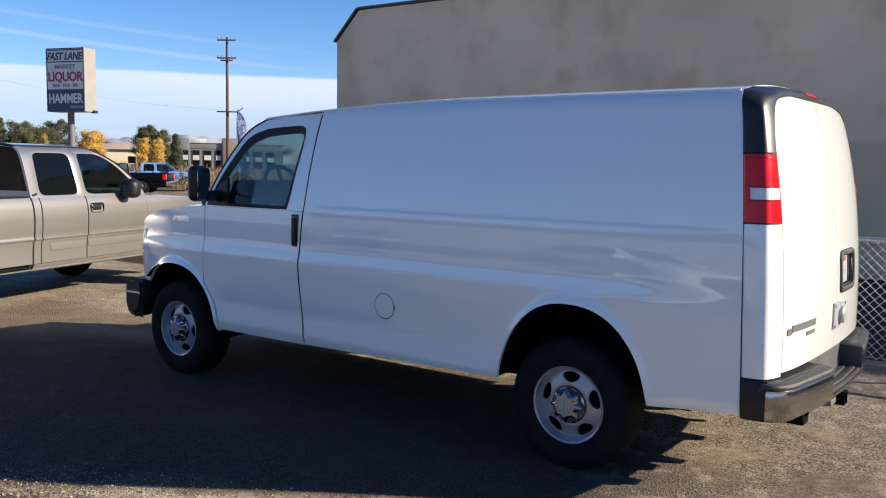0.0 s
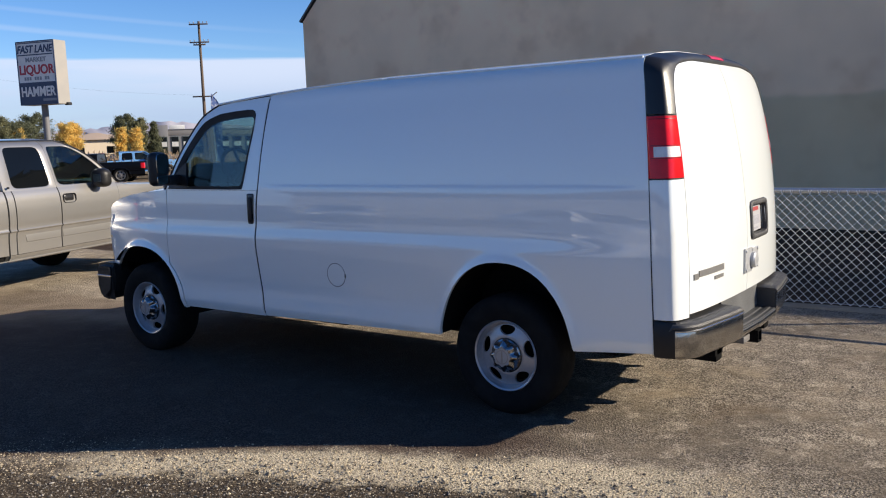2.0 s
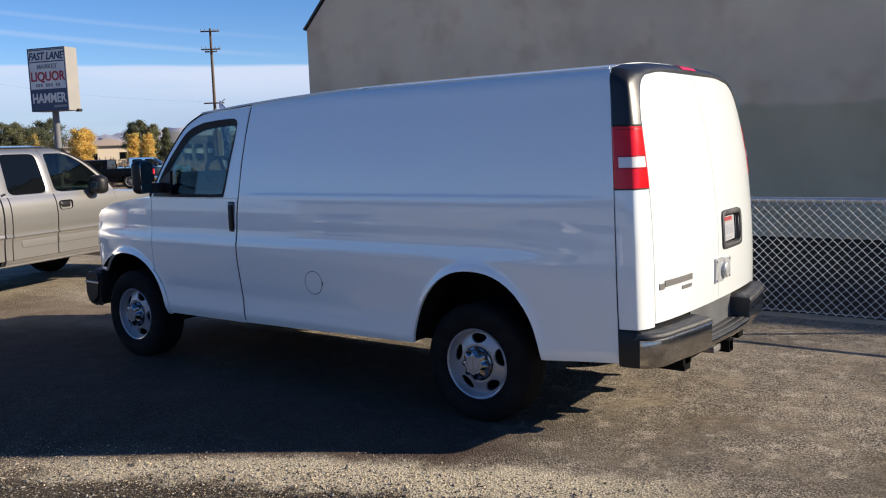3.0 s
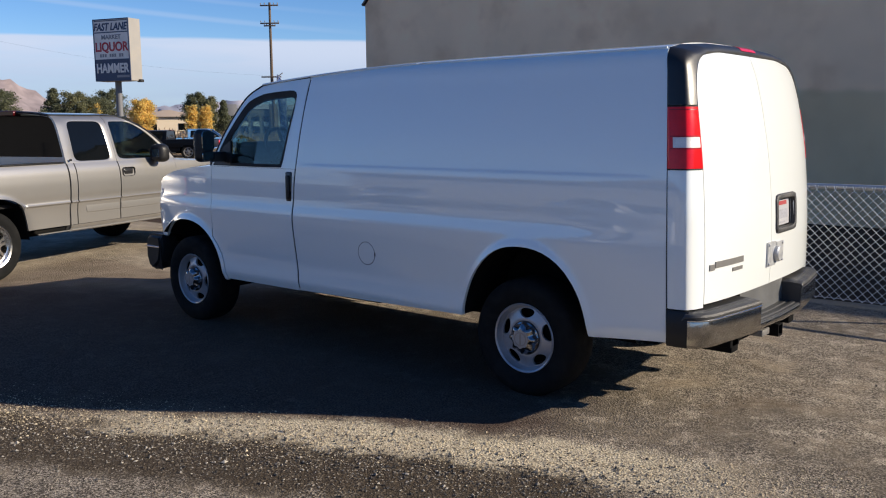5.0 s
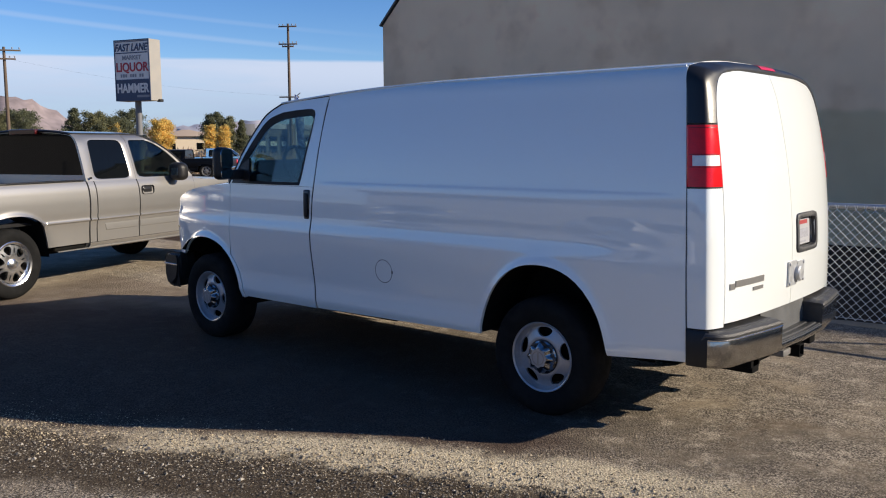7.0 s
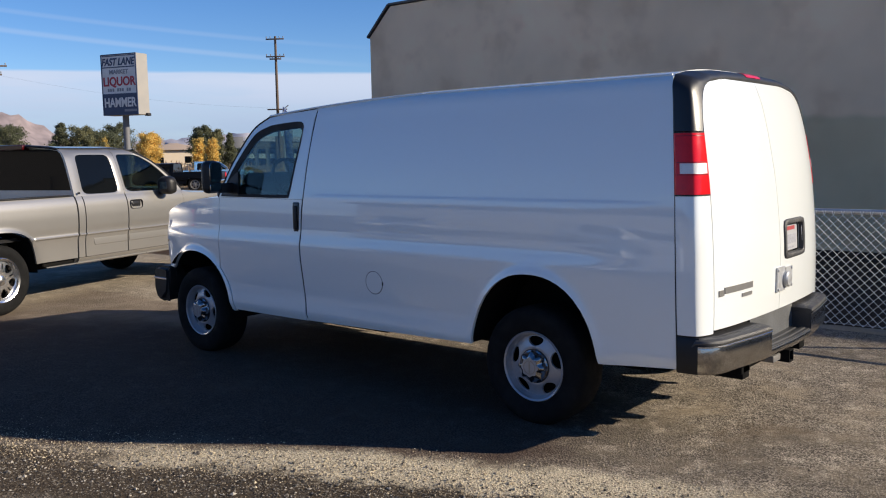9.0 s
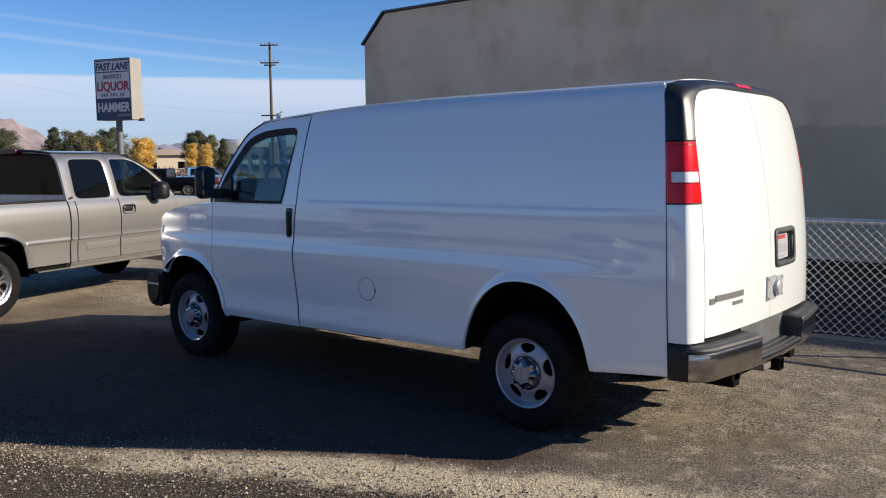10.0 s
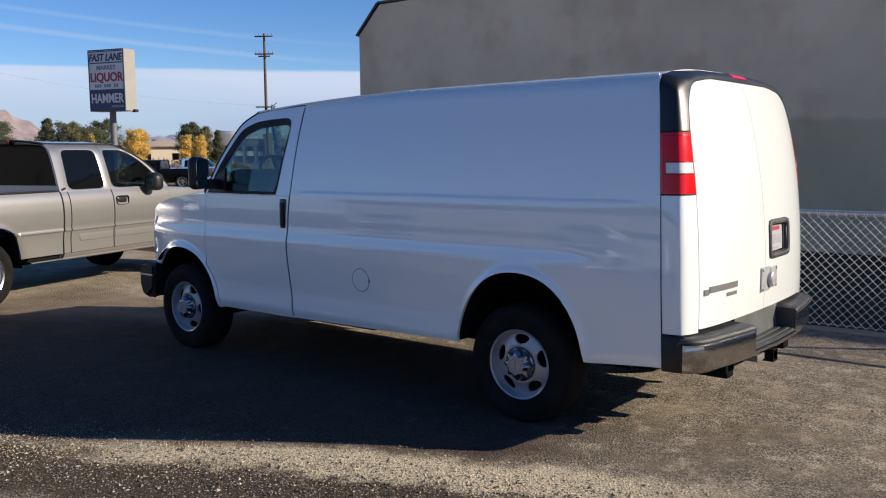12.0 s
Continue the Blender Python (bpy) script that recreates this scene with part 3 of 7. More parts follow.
for s in (-1, 1):
    turn_in = lambda co, s=s: (0, -s * 0.022, 0)
    # front fender
    bm = bmesh.new()
    xs = dense(-3.95, -3.085, 40, (ARCH_F[0] - 0.477,), 8, 0.08)
    low = lambda x: max(arch(x, *ARCH_F), 0.70)
    grid(bm, lambda x, v: side_point(x, low(x) + (FRONT_TOP(x) - low(x)) * v, s), xs, spread(0, 1, 30))
    grid(bm, lambda u, z: side_point(max(arch_x(z, *ARCH_F), -3.085) * (1 - u) + (door_front(z) - 0.005) * u, z, s), spread(0, 1, 6), spread(0.414, 0.82, 26))
    lip(bm, turn_in)
    part("front_fender", bm, VAN_WHITE, van)
    # door skin below the window
    bm = bmesh.new()
    grid(bm, lambda u, z: side_point((door_front(z) + 0.006) * (1 - u) + (SEAM_X(z) - 0.009) * u, z, s), spread(0, 1, 24), spread(0.428, 1.335, 54))
    lip(bm, turn_in)
    door = part("front_door", bm, VAN_WHITE, van)
    # window frame: outer and inner outline, corner by corner
    outer = A_LINE + [(-2.35, 1.978), (-2.20, 1.987), (-2.12, 1.992), (-2.06, 1.996), (SEAM_X(2.0) - 0.002, 2.0), (SEAM_X(1.93) - 0.006, 1.93), (SEAM_X(1.86) - 0.006, 1.86), (SEAM_X(1.6) - 0.006, 1.6), (SEAM_X(1.40) - 0.006, 1.40), (SEAM_X(1.337) - 0.006, 1.337), (-2.35, 1.337), (-2.65, 1.337)]
    inner = eased([(-3.055, 1.347), (-2.925, 1.548), (-2.768, 1.738), (-2.65, 1.845), (-2.49, 1.896)], 17) + [(-2.34, 1.908), (-2.20, 1.914), (-2.155, 1.912), (-2.128, 1.900), (-2.115, 1.875), (-2.118, 1.82), (-2.124, 1.76), (-2.160, 1.6), (-2.204, 1.40), (-2.222, 1.347), (-2.35, 1.345), (-2.65, 1.345)]
    bm = bmesh.new()
    rings = []
    for t in spread(0, 1, 4):
        rings.append([bm.verts.new(side_point(a[0] + (b[0] - a[0]) * t, a[1] + (b[1] - a[1]) * t, s)) for a, b in zip(outer, inner)])
    for a, b in zip(rings, rings[1:]):
        for k in range(len(outer)):
            bm.faces.new((a[k], a[(k + 1) % len(outer)], b[(k + 1) % len(outer)], b[k]))
    lip(bm, turn_in)
    part("window_frame", bm, VAN_WHITE, door)
    # dark weatherstrip over the frame, along the pillar and the roof
    strip_line = [(x, z) for x, z in outer[:22]]
    strip_line = [(xa + (xb - xa) * k / 4, za + (zb - za) * k / 4) for (xa, za), (xb, zb) in zip(strip_line, strip_line[1:]) for k in range(4)] + [strip_line[-1]]
    part("weatherstrip", tube(bmesh.new(), [(x - 0.004, s * (half(x, z) - 0.001), z + 0.005) for x, z in strip_line], 0.0065, 6), SEAM_BLACK, door)
    # rubber seal, widened above to imitate the dark cab inside, and pane
    bm = bmesh.new()
    cx, cz = sum(p[0] for p in inner) / len(inner), sum(p[1] for p in inner) / len(inner)
    rings = []
    band = eased([(0.055, 0.015), (0.038, -0.022), (0.036, -0.034), (0.030, -0.048), (0.012, -0.054)], 17) + [(0, -0.053), (-0.006, -0.052), (-0.010, -0.050), (-0.014, -0.046), (-0.016, -0.04), (-0.016, -0.02), (-0.016, -0.01), (-0.016, 0), (-0.016, 0.01), (-0.016, 0.02), (0, 0.02), (0, 0.02)]
    for k, off in ((0, 0.004), (0, -0.012), (1, -0.012), (1, 0.0)):
        rings.append([bm.verts.new((cx + (x - cx) * (1.008 - 0.008 * k) + k * dx, s * (half(x, z) + off), cz + (z - cz) * (1.008 - 0.008 * k) + k * dz)) for (x, z), (dx, dz) in zip(inner, band)])
    for a, b in zip(rings, rings[1:] + rings[:1]):
        for i in range(len(inner)):
            bm.faces.new((a[i], a[(i + 1) % len(inner)], b[(i + 1) % len(inner)], b[i]))
    part("seal_and_cab_shade", bm, SEAM_BLACK, door)
    bm = bmesh.new()
    pane = [bm.verts.new((cx + (x - cx) * 0.97, s * (half(x, z) - 0.008), cz + (z - cz) * 0.97)) for x, z in inner]
    mid = bm.verts.new((cx, s * (half(cx, cz) - 0.008), cz))
    for i in range(len(pane)):
        bm.faces.new((pane[i], pane[(i + 1) % len(pane)], mid))
    glass = part("window_pane", thicken(bm), WINDOW, door, "slightly tinted window pane")
    glass.visible_shadow = False
    part("door_lining", boxed(-2.98, -2.10, min(s * 0.86, s * 0.905), max(s * 0.86, s * 0.905), 0.60, 1.325, 0.02, 2), DASH_GREY, door)
    # handle in its black recess
    hx, hy = -2.128, half(-2.1, 1.2)
    bm = boxed(hx - 0.036, hx + 0.036, s * (hy - 0.02) if s > 0 else -hy - 0.004, s * (hy + 0.004) if s > 0 else -hy + 0.02, 1.085, 1.315, 0.012, 3)
    handle = part("door_handle", bm, TRIM_BLACK, door, "black upright door handle")
    part("handle_grip", boxed(hx - 0.016, hx + 0.020, min(s * (hy + 0.002), s * (hy + 0.022)), max(s * (hy + 0.002), s * (hy + 0.022)), 1.11, 1.29, 0.009, 3), PLASTIC_BLACK, handle)
    # long cargo side
    bm = bmesh.new()
    xs = dense(0, 1, 60, [(ARCH_R[0] + d * 0.45 + 2.05) / 2.93 for d in (-1, 1)], 8, 0.025)

    def cargo(u, v, s=s):
        xg = -2.04 + (0.885 + 2.04) * u
        zlo = max(arch(xg, *ARCH_R), (0.432 + 0.02 * (xg + 2.04) / 1.5 if s < 0 else 0.50) if xg < 0 else 0.450 + 0.032 * min(max((xg - 0.47) / 0.40, 0), 1))
        z = zlo + (1.0 - zlo) * v * 2 if v < 0.5 else 1.0 + 1.06 * (2 * v - 1)
        lo_x, hi_x = SEAM_X(z) + 0.007, CORNER_X(z) - 0.006
        w = min(max((abs(xg) - 0.62) / 0.3, 0), 1)
        x = lo_x + (hi_x - lo_x) * u
        x = xg + (x - xg) * w if zlo > 0.47 or abs(xg) < 0.92 else x
        co = side_point(x, z - roof_drop(x) * max(z - 1.4, 0) / 0.66, s)
        # pressed panel above the belt
        edge = min((x + 1.93) / 0.05, (0.78 - x) / 0.05, 1)
        if z > 1.365 and edge > 0:
            co = (co[0], co[1] - s * 0.003 * min((z - 1.365) / 0.014, 1) * min(edge, 1) * min(max((1.99 - z) / 0.06, 0), 1), co[2])
        return co
    grid(bm, cargo, xs, sorted(set(spread(0, 1, 91)) | {0.5 + (k - 1.0) / 2.12 for k in (1.358, 1.365, 1.372, 1.380, 1.388)}))
    lip(bm, turn_in)
    part("cargo_side", bm, VAN_WHITE, van)
    # dark liner behind the seams and in the wheel arches
    bm = bmesh.new()
    grid(bm, lambda z, k: (SEAM_X(z) + k, s * (half(-2, z) - 0.005), z), spread(0.45, 1.985, 40), [-0.016, 0.016])
    part("seam_seal", bm, SEAM_BLACK, van)
    bm = bmesh.new()
    grid(bm, lambda z, k: (CORNER_X(z) + k, s * (half(0.85, z) - 0.005), z), spread(0.5, 2.058, 40), [-0.012, 0.012])
    part("seam_seal", bm, SEAM_BLACK, van)
    bm = bmesh.new()
    grid(bm, lambda z, k: (door_front(z) + k, s * (half(-3.08, z) - 0.008), z), spread(0.45, 1.33, 40), [-0.02, 0.02])
    part("seam_seal", bm, SEAM_BLACK, van)
    for cx, rx, top in (ARCH_F, ARCH_R):
        bm = bmesh.new()
        def tunnel(a, d, cx=cx, rx=rx, top=top):
            c, q = math.cos(a), math.sin(a)
            z = AXLE_Z + (top - AXLE_Z + 0.012) * max(q, 0) ** 0.95 if q > 0 else AXLE_Z - 0.02
            if cx < -1 and c < 0 and z < 0.74:
                d, z = min(d, 0.74), max(z, 0.50)
            if cx > -1:
                z = max(z, 0.455)
            return (cx + (rx + 0.012) * math.copysign(abs(c) ** (2 / 2.3), c), s * d, z)
        grid(bm, tunnel, [math.pi * i / 24 for i in range(25)], [0.985, 0.80, 0.55])
        grid(bm, lambda a, r, cx=cx, rx=rx, top=top: (cx + rx * r * math.cos(a), s * 0.55, AXLE_Z - 0.03 + (top - AXLE_Z) * r * math.sin(a)), [math.pi * i / 12 for i in range(13)], [0.02, 0.5, 1.16])
        part("arch_liner", bm, UNDER, van)
    # round fuel flap, on the driver's side alone
    if s < 0:
        fx, fz, fr = -1.317, 0.775, 0.079
        fy = -half(fx, fz)
        bm = bmesh.new()
        grid(bm, lambda a, r: (fx + r * math.cos(a), -half(fx, fz + r * math.sin(a)) - (0.0022 if r < fr else -0.002), fz + r * math.sin(a)), [math.pi * 2 * k / 40 for k in range(41)], [0.004, 0.05, fr - 0.003, fr])
        flap = part("fuel_flap", bm, VAN_WHITE, van)
        bm = bmesh.new()
        grid(bm, lambda a, r: (fx + r * math.cos(a), -half(fx, fz + r * math.sin(a)) - 0.0012, fz + r * math.sin(a)), [math.pi * 2 * k / 48 for k in range(49)], [fr - 0.001, fr + 0.0028])
        part("flap_gap", bm, SEAM_BLACK, flap)
        part("flap_pull", boxed(fx + fr - 0.004, fx + fr + 0.006, fy - 0.004, fy + 0.002, fz - 0.014, fz + 0.010, 0.002, 1), SEAM_BLACK, flap)


FLAT = 0.088


# rear corner pillars, lamps and doors share one rounded plan
def rear_point(y, z):
    w = half(0.88, z)
    q = min(abs(y) / (w - 0.012), 1)
    cx = CORNER_X(z) + FLAT
    return Vector((cx + (REAR_X(z) - cx) * (0.62 * max(1 - q**7, 0) ** 0.5 + 0.38 * (1 - q * q)), y, z))


def corner_y(t, z, s):
    """From the side seam (t = 0) to the edge of the door (t = 1)."""
    w = half(0.88, z)
    return s * (w - 0.012 - (w - 0.012 - DOOR_Y(z)) * t**1.6)


def door_out(y, z):
    """How far the pressed door stands out, nothing along its outer edge."""
    return 0.002 + 0.012 * math.exp(-((z - 1.05) / 0.5) ** 2) * max(1 - (abs(y) / DOOR_Y(z)) ** 3, 0)


PLATE_Y, PLATE_Z = (0.100, 0.430), (1.008, 1.200)
PLATE_U = tuple((y - 0.003) / 0.8435 for y in PLATE_Y)
PLATE_V = tuple(((z - 0.692) / 1.349) ** (1 / 0.85) for z in PLATE_Z)
DOOR_Y = smooth_table([(0.5, 0.850), (1.0, 0.850), (1.42, 0.842), (1.75, 0.822), (1.88, 0.792), (1.955, 0.752), (2.005, 0.69), (2.032, 0.58), (2.044, 0.43)])
for s in (-1, 1):
    def corner(z0, z1, mat, name, label="", out=0.0, rows=10, cut=(0, 1), parent=van):
        bm = bmesh.new()
        def f(t, z):
            if t < 0.4:
                p = Vector((CORNER_X(z) + 0.005 + (FLAT - 0.005) * t / 0.4, s * (half(0.88, z) - 0.012 * (t / 0.4) ** 3), z))
            else:
                p = rear_point(corner_y((t - 0.4) / 0.6, z, s), z)
            return p + Vector((0.6, s * 0.8, 0)).normalized() * out
        grid(bm, f, spread(*cut, 36), spread(z0, z1, rows))
        lip(bm, lambda co: (-0.02, -s * 0.014, 0))
        return part(name, bm, mat, parent, label)
    corner(0.674, 1.407, VAN_WHITE, "rear_corner", rows=24)
    lamp = corner(1.416, 1.737, RED_LENS, "tail_lamp", "red tail lamp with a clear band", 0.006, 10, (0.0, 1.0))
    corner(1.525, 1.579, CLEAR_LENS, "clear_band", "clear reversing lens", 0.009, 4, (0.12, 0.97), lamp)
    for z0, z1 in ((1.5825, 1.5865), (1.5175, 1.5215), (1.721, 1.724)):
        corner(z0, z1, DARK_LENS, "lens_divider", "", 0.0078, 3, (0.04, 0.985), lamp)
    for z0, z1 in ((1.7375, 1.743), (1.4095, 1.415)):
        corner(z0, z1, SEAM_BLACK, "lamp_gasket", "", 0.003, 3, (0.0, 1.0), lamp)
    # rear door
    bm = bmesh.new()
    def skin(u, v):
        z = 0.692 + (2.041 - 0.692) * v ** 0.85
        y0, y1 = 0.003, DOOR_Y(z) - 0.0035
        y = s * (y0 + (y1 - y0) * u)
        return rear_point(y, z) + Vector((door_out(y, z), 0, 0))
    us, vs = spread(0, 1, 26), spread(0, 1, 44)
    if s > 0:
        us, vs = sorted(us + [PLATE_U[0], PLATE_U[1]]), sorted(vs + [PLATE_V[0], PLATE_V[1]])
    grid(bm, skin, us, vs)
    if s > 0:
        # opening for the number plate niche
        hole = [f for f in bm.faces if PLATE_Y[0] < f.calc_center_median().y < PLATE_Y[1] and PLATE_Z[0] < f.calc_center_median().z < PLATE_Z[1]]
        bmesh.ops.delete(bm, geom=hole, context="FACES")
    lip(bm, lambda co: (-0.025, 0, 0))
    rdoor = part("rear_door", bm, VAN_WHITE, van)
    if s > 0:
        right_door = rdoor
    else:
        left_door = rdoor
    # dark gaps round the doors
    bm = bmesh.new()
    grid(bm, lambda z, k: rear_point(s * (DOOR_Y(z) + k), z) + Vector((-0.009, 0, 0)), spread(0.69, 2.044, 40), [-0.03, 0.03])
    grid(bm, lambda z, k: rear_point(s * k, z) + Vector((-0.006, 0, 0)), spread(0.69, 2.05, 30), [0.0, 0.02])
    part("door_gap", bm, SEAM_BLACK, van)

# black hood that runs up both corners and over the doors, with the high brake lamp
TRIM_IN = [(0.828, 1.747), (0.816, 1.80), (0.803, 1.855), (0.784, 1.91), (0.752, 1.962), (0.698, 2.004), (0.59, 2.032), (0.40, 2.045), (0.20, 2.048), (0.0, 2.049)]
TRIM_OUT = [(1.747, None), (1.82, None), (1.88, None), (1.94, None), (1.99, None), (2.057, 0.80), (2.078, 0.70), (2.096, 0.45), (2.099, 0.22), (2.100, 0.0)]


def trim_line(t):
    """Inner, middle and outer point of the trim, t from -9 (left lamp) over the roof to 9 (right lamp)."""
    s, k = (-1, 9 - abs(t)) if t < 0 else (1, 9 - abs(t))
    i = min(int(k), 8)
    f = k - i
    a = tuple(p + (q - p) * f for p, q in zip(TRIM_IN[i], TRIM_IN[i + 1]))
    def out(n):
        z, y = TRIM_OUT[n]
        y = half(0.88, z) if y is None else y
        x = CORNER_X(min(z, 2.055)) if n < 5 else 0.80 + 0.062 * (1 - (y / 0.80) ** 2)
        return Vector((x, s * y, z))
    o = out(i).lerp(out(i + 1), f)
    inner = rear_point(s * a[0], a[1]) + Vector((0.006, 0, 0))
    z_mid = o.z * 0.62 + inner.z * 0.38
    if k < 4:
        mid = rear_point(s * (abs(o.y) - (abs(o.y) - a[0]) * 0.30), inner.z) + Vector((0.012, s * 0.012, 0.25 * (o.z - inner.z)))
    else:
        mid = Vector((inner.x - 0.004, s * (a[0] + (abs(o.y) - a[0]) * 0.55), z_mid + 0.012))
        if k < 6:
            low = rear_point(s * (abs(o.y) - (abs(o.y) - a[0]) * 0.30), inner.z) + Vector((0.012, s * 0.012, 0.25 * (o.z - inner.z)))
            mid = low.lerp(mid, (k - 4) / 2)
    return inner, mid, o


def trim(t, v, out=0.0):
    a, m, b = trim_line(t)
    p = a * (1 - v) ** 2 + m * 2 * v * (1 - v) + b * v * v
    k, s = 9 - abs(t), -1 if t < 0 else 1
    if k < 6:
        z = min(a.z + (b.z - a.z) * v, 2.055)
        q = 1 - v
        if q < 0.4:
            c = Vector((CORNER_X(z) + 0.005 + (FLAT - 0.005) * q / 0.4, s * (half(0.88, z) - 0.012 * (q / 0.4) ** 3), z))
        else:
            w = half(0.88, z) - 0.012
            c = rear_point(s * (w - (w - abs(a.y)) * ((q - 0.4) / 0.6) ** 1.6), z)
        c += Vector((0.6, s * 0.8, 0)).normalized() * 0.006
        f = min(max((k - 3.5) / 2.5, 0), 1)
        p = c.lerp(p, f * f * (3 - 2 * f))
    return p + Vector((out, 0, out * 0.5))


bm = bmesh.new()
grid(bm, trim, spread(-9, 9, 109), spread(0, 1, 19))
lip(bm, lambda co: (-0.02, -0.014 * math.copysign(min(max((abs(co.y) - 0.7) / 0.1, 0), 1), co.y), -0.014 * min(max((co.z - 1.98) / 0.06, 0), 1)))
brow_part = part("black_rear_trim", bm, REAR_TRIM, van, "satin black trim round the top of the rear doors")
bm = bmesh.new()
grid(bm, lambda t, v: trim(t, v, 0.003), spread(-0.55, 0.55, 8), spread(0.24, 0.86, 5))
lip(bm, lambda co: (-0.02, 0, 0))
part("high_brake_lamp", bm, RED_LENS, brow_part, "small red high brake lamp")

# roof
bm = bmesh.new()
ROOF_FRONT = lambda u: -2.64 + 0.10 * abs(u) ** 2.2
def roof(u, v):
    x0 = ROOF_FRONT(u)
    x = x0 + (0.80 + 0.062 * (1 - u * u) - x0) * v
    w = half(x, 2.056 - roof_drop(x))
    y = w * u
    f = min(max((-0.3 - x) / 1.8, 0), 1)
    crown = (0.045 - 0.010 * f * f * (3 - 2 * f)) * (1 - abs(u) ** 5)
    drop = roof_drop(x)
    ribs = 0.004 * math.cos(u * 22) if -1.9 < x < 0.6 and abs(u) < 0.8 else 0
    return (x, y, 2.056 + crown - drop + ribs)
grid(bm, roof, spread(-1, 1, 60), sorted(set(spread(0, 1, 40) + [0.005, 0.02, 0.04, 0.06])))
lip(bm, lambda co: (0, 0, -0.03))
part("roof", bm, VAN_WHITE, van)
for s in (-1, 1):
    line = [(x, s * (half(x, 2.056 - roof_drop(x)) + 0.006), 2.054 - roof_drop(x)) for x in spread(-2.52, 0.79, 40)]
    part("drip_rail", tube(bmesh.new(), line, 0.0075, 8), VAN_WHITE, van)

# hood, nose, grille, lamps
def nose_x(u):
    return -3.95 - 0.16 * (1 - abs(u) ** 2.4)


bm = bmesh.new()
def hood(u, v):
    xb = -3.10 - 0.32 * (1 - abs(u) ** 2)
    x = xb + (nose_x(u) - xb) * v
    w = half(max(x, -3.95), FRONT_TOP(max(x, -3.94)))
    return (x, w * u, FRONT_TOP(max(x, -3.97)) + 0.055 * (1 - abs(u) ** 2.5) * (1 - 0.6 * v * v) - 0.05 * v**8)
grid(bm, hood, spread(-1, 1, 30), spread(0, 1, 24))
lip(bm, lambda co: (0, 0, -0.02))
part("hood", bm, VAN_WHITE, van)
bm = bmesh.new()
grid(bm, lambda u, z: (nose_x(u) + 0.02 * (1.1 - z), 0.90 * u, z), spread(-0.98, 0.98, 24), spread(0.62, 1.10, 8))
lip(bm, lambda co: (0.05, 0, 0))
face = part("front_face", bm, PLASTIC_BLACK, van)
for z in (0.80, 0.88, 0.96, 1.04):
    bm = bmesh.new()
    grid(bm, lambda u, k: (nose_x(u) - 0.014, 0.9 * u, z + k), spread(-0.55, 0.55, 14), [-0.014, 0.014])
    lip(bm, lambda co: (0.03, 0, 0))
    part("grille_bar", bm, CHROME if z == 0.96 else PLASTIC_BLACK, face)
for s in (-1, 1):
    bm = bmesh.new()
    grid(bm, lambda u, z: (nose_x(u) - 0.012 + 0.05 * max(abs(u) - 0.93, 0) / 0.07, s * 0.915 * abs(u), z), spread(0.60, 1.0, 14), spread(0.80, 1.12, 6))
    lip(bm, lambda co: (0.05, 0, 0))
    part("headlamp", bm, CLEAR_LENS, van, "clear headlamp")
    # closing strip between fender and nose
    bm = bmesh.new()
    grid(bm, lambda t, z: (-3.95 - 0.022 * math.sin(t * math.pi), s * (half(-3.95, max(z, 0.7)) - 0.03 * t), z), spread(0, 1, 5), spread(0.66, 1.14, 10))
    part("nose_corner", bm, VAN_WHITE, van)
    bm = bmesh.new()
    grid(bm, lambda t, z: (-3.925 - 0.055 * t - 0.012 * math.sin(t * math.pi), s * (half(-3.95, z) + 0.006 - 0.035 * t * t), z), spread(0, 1, 6), spread(0.79, 1.085, 8))
    lip(bm, lambda co: (0.0, -s * 0.02, 0))
    corner_lamp = part("corner_lamp", bm, CLEAR_LENS, van, "clear corner lamp lens")
    bm = bmesh.new()
    grid(bm, lambda t, z: (-3.925 - 0.055 * t - 0.012 * math.sin(t * math.pi), s * (half(-3.95, z) + 0.009 - 0.035 * t * t), z), spread(0, 1, 6), [0.925, 0.935, 0.945])
    part("lens_divider", bm, CHROME, corner_lamp)

# windscreen and pillars
bm = bmesh.new()
def screen(u, v):
    base = Vector((-3.08 - 0.33 * (1 - u * u), 0.91 * u, 1.352 + 0.02 * (1 - u * u)))
    top = Vector((-2.57 - 0.07 * (1 - u * u), 0.80 * u, 1.962 + 0.05 * (1 - u * u)))
    return base.lerp(top, v) + Vector((-0.03, 0, 0.03)) * math.sin(v * math.pi)
grid(bm, screen, spread(-0.985, 0.985, 20), spread(0.01, 0.99, 12))
ws = part("windscreen", thicken(bm), CLEAR_WINDOW, van, "clear windscreen")
ws.visible_shadow = False
for s in (-1, 1):
    bm = bmesh.new()
    def pillar(t, k):
        a = Vector(screen(s * 0.96, t)) + Vector((-0.004, 0, 0.004))
        x, z = (float(np.interp(t, spread(0, 1, 17), [p[i] for p in A_LINE])) for i in (0, 1))
        b = Vector((x, s * (half(x, z)), z))
        return a.lerp(b, k) + Vector((-0.012, s * 0.006, 0.006)) * math.sin(k * math.pi)
    grid(bm, pillar, spread(0, 0.985, 16), spread(0, 1, 6))
    lip(bm, lambda co: (0.012, -s * 0.012, -0.006))
    part("windscreen_pillar", bm, VAN_WHITE, van)

# black cowl under the windscreen
bm = bmesh.new()
grid(bm, lambda u, k: (-3.09 - 0.32 * (1 - u * u) - 0.045 + k * 0.10, 0.93 * u, 1.345 + 0.045 * (1 - abs(u) ** 2.5) + k * 0.012), spread(-1, 1, 24), [0, 0.5, 1])
lip(bm, lambda co: (0, 0, -0.03))
part("cowl", bm, PLASTIC_BLACK, van)

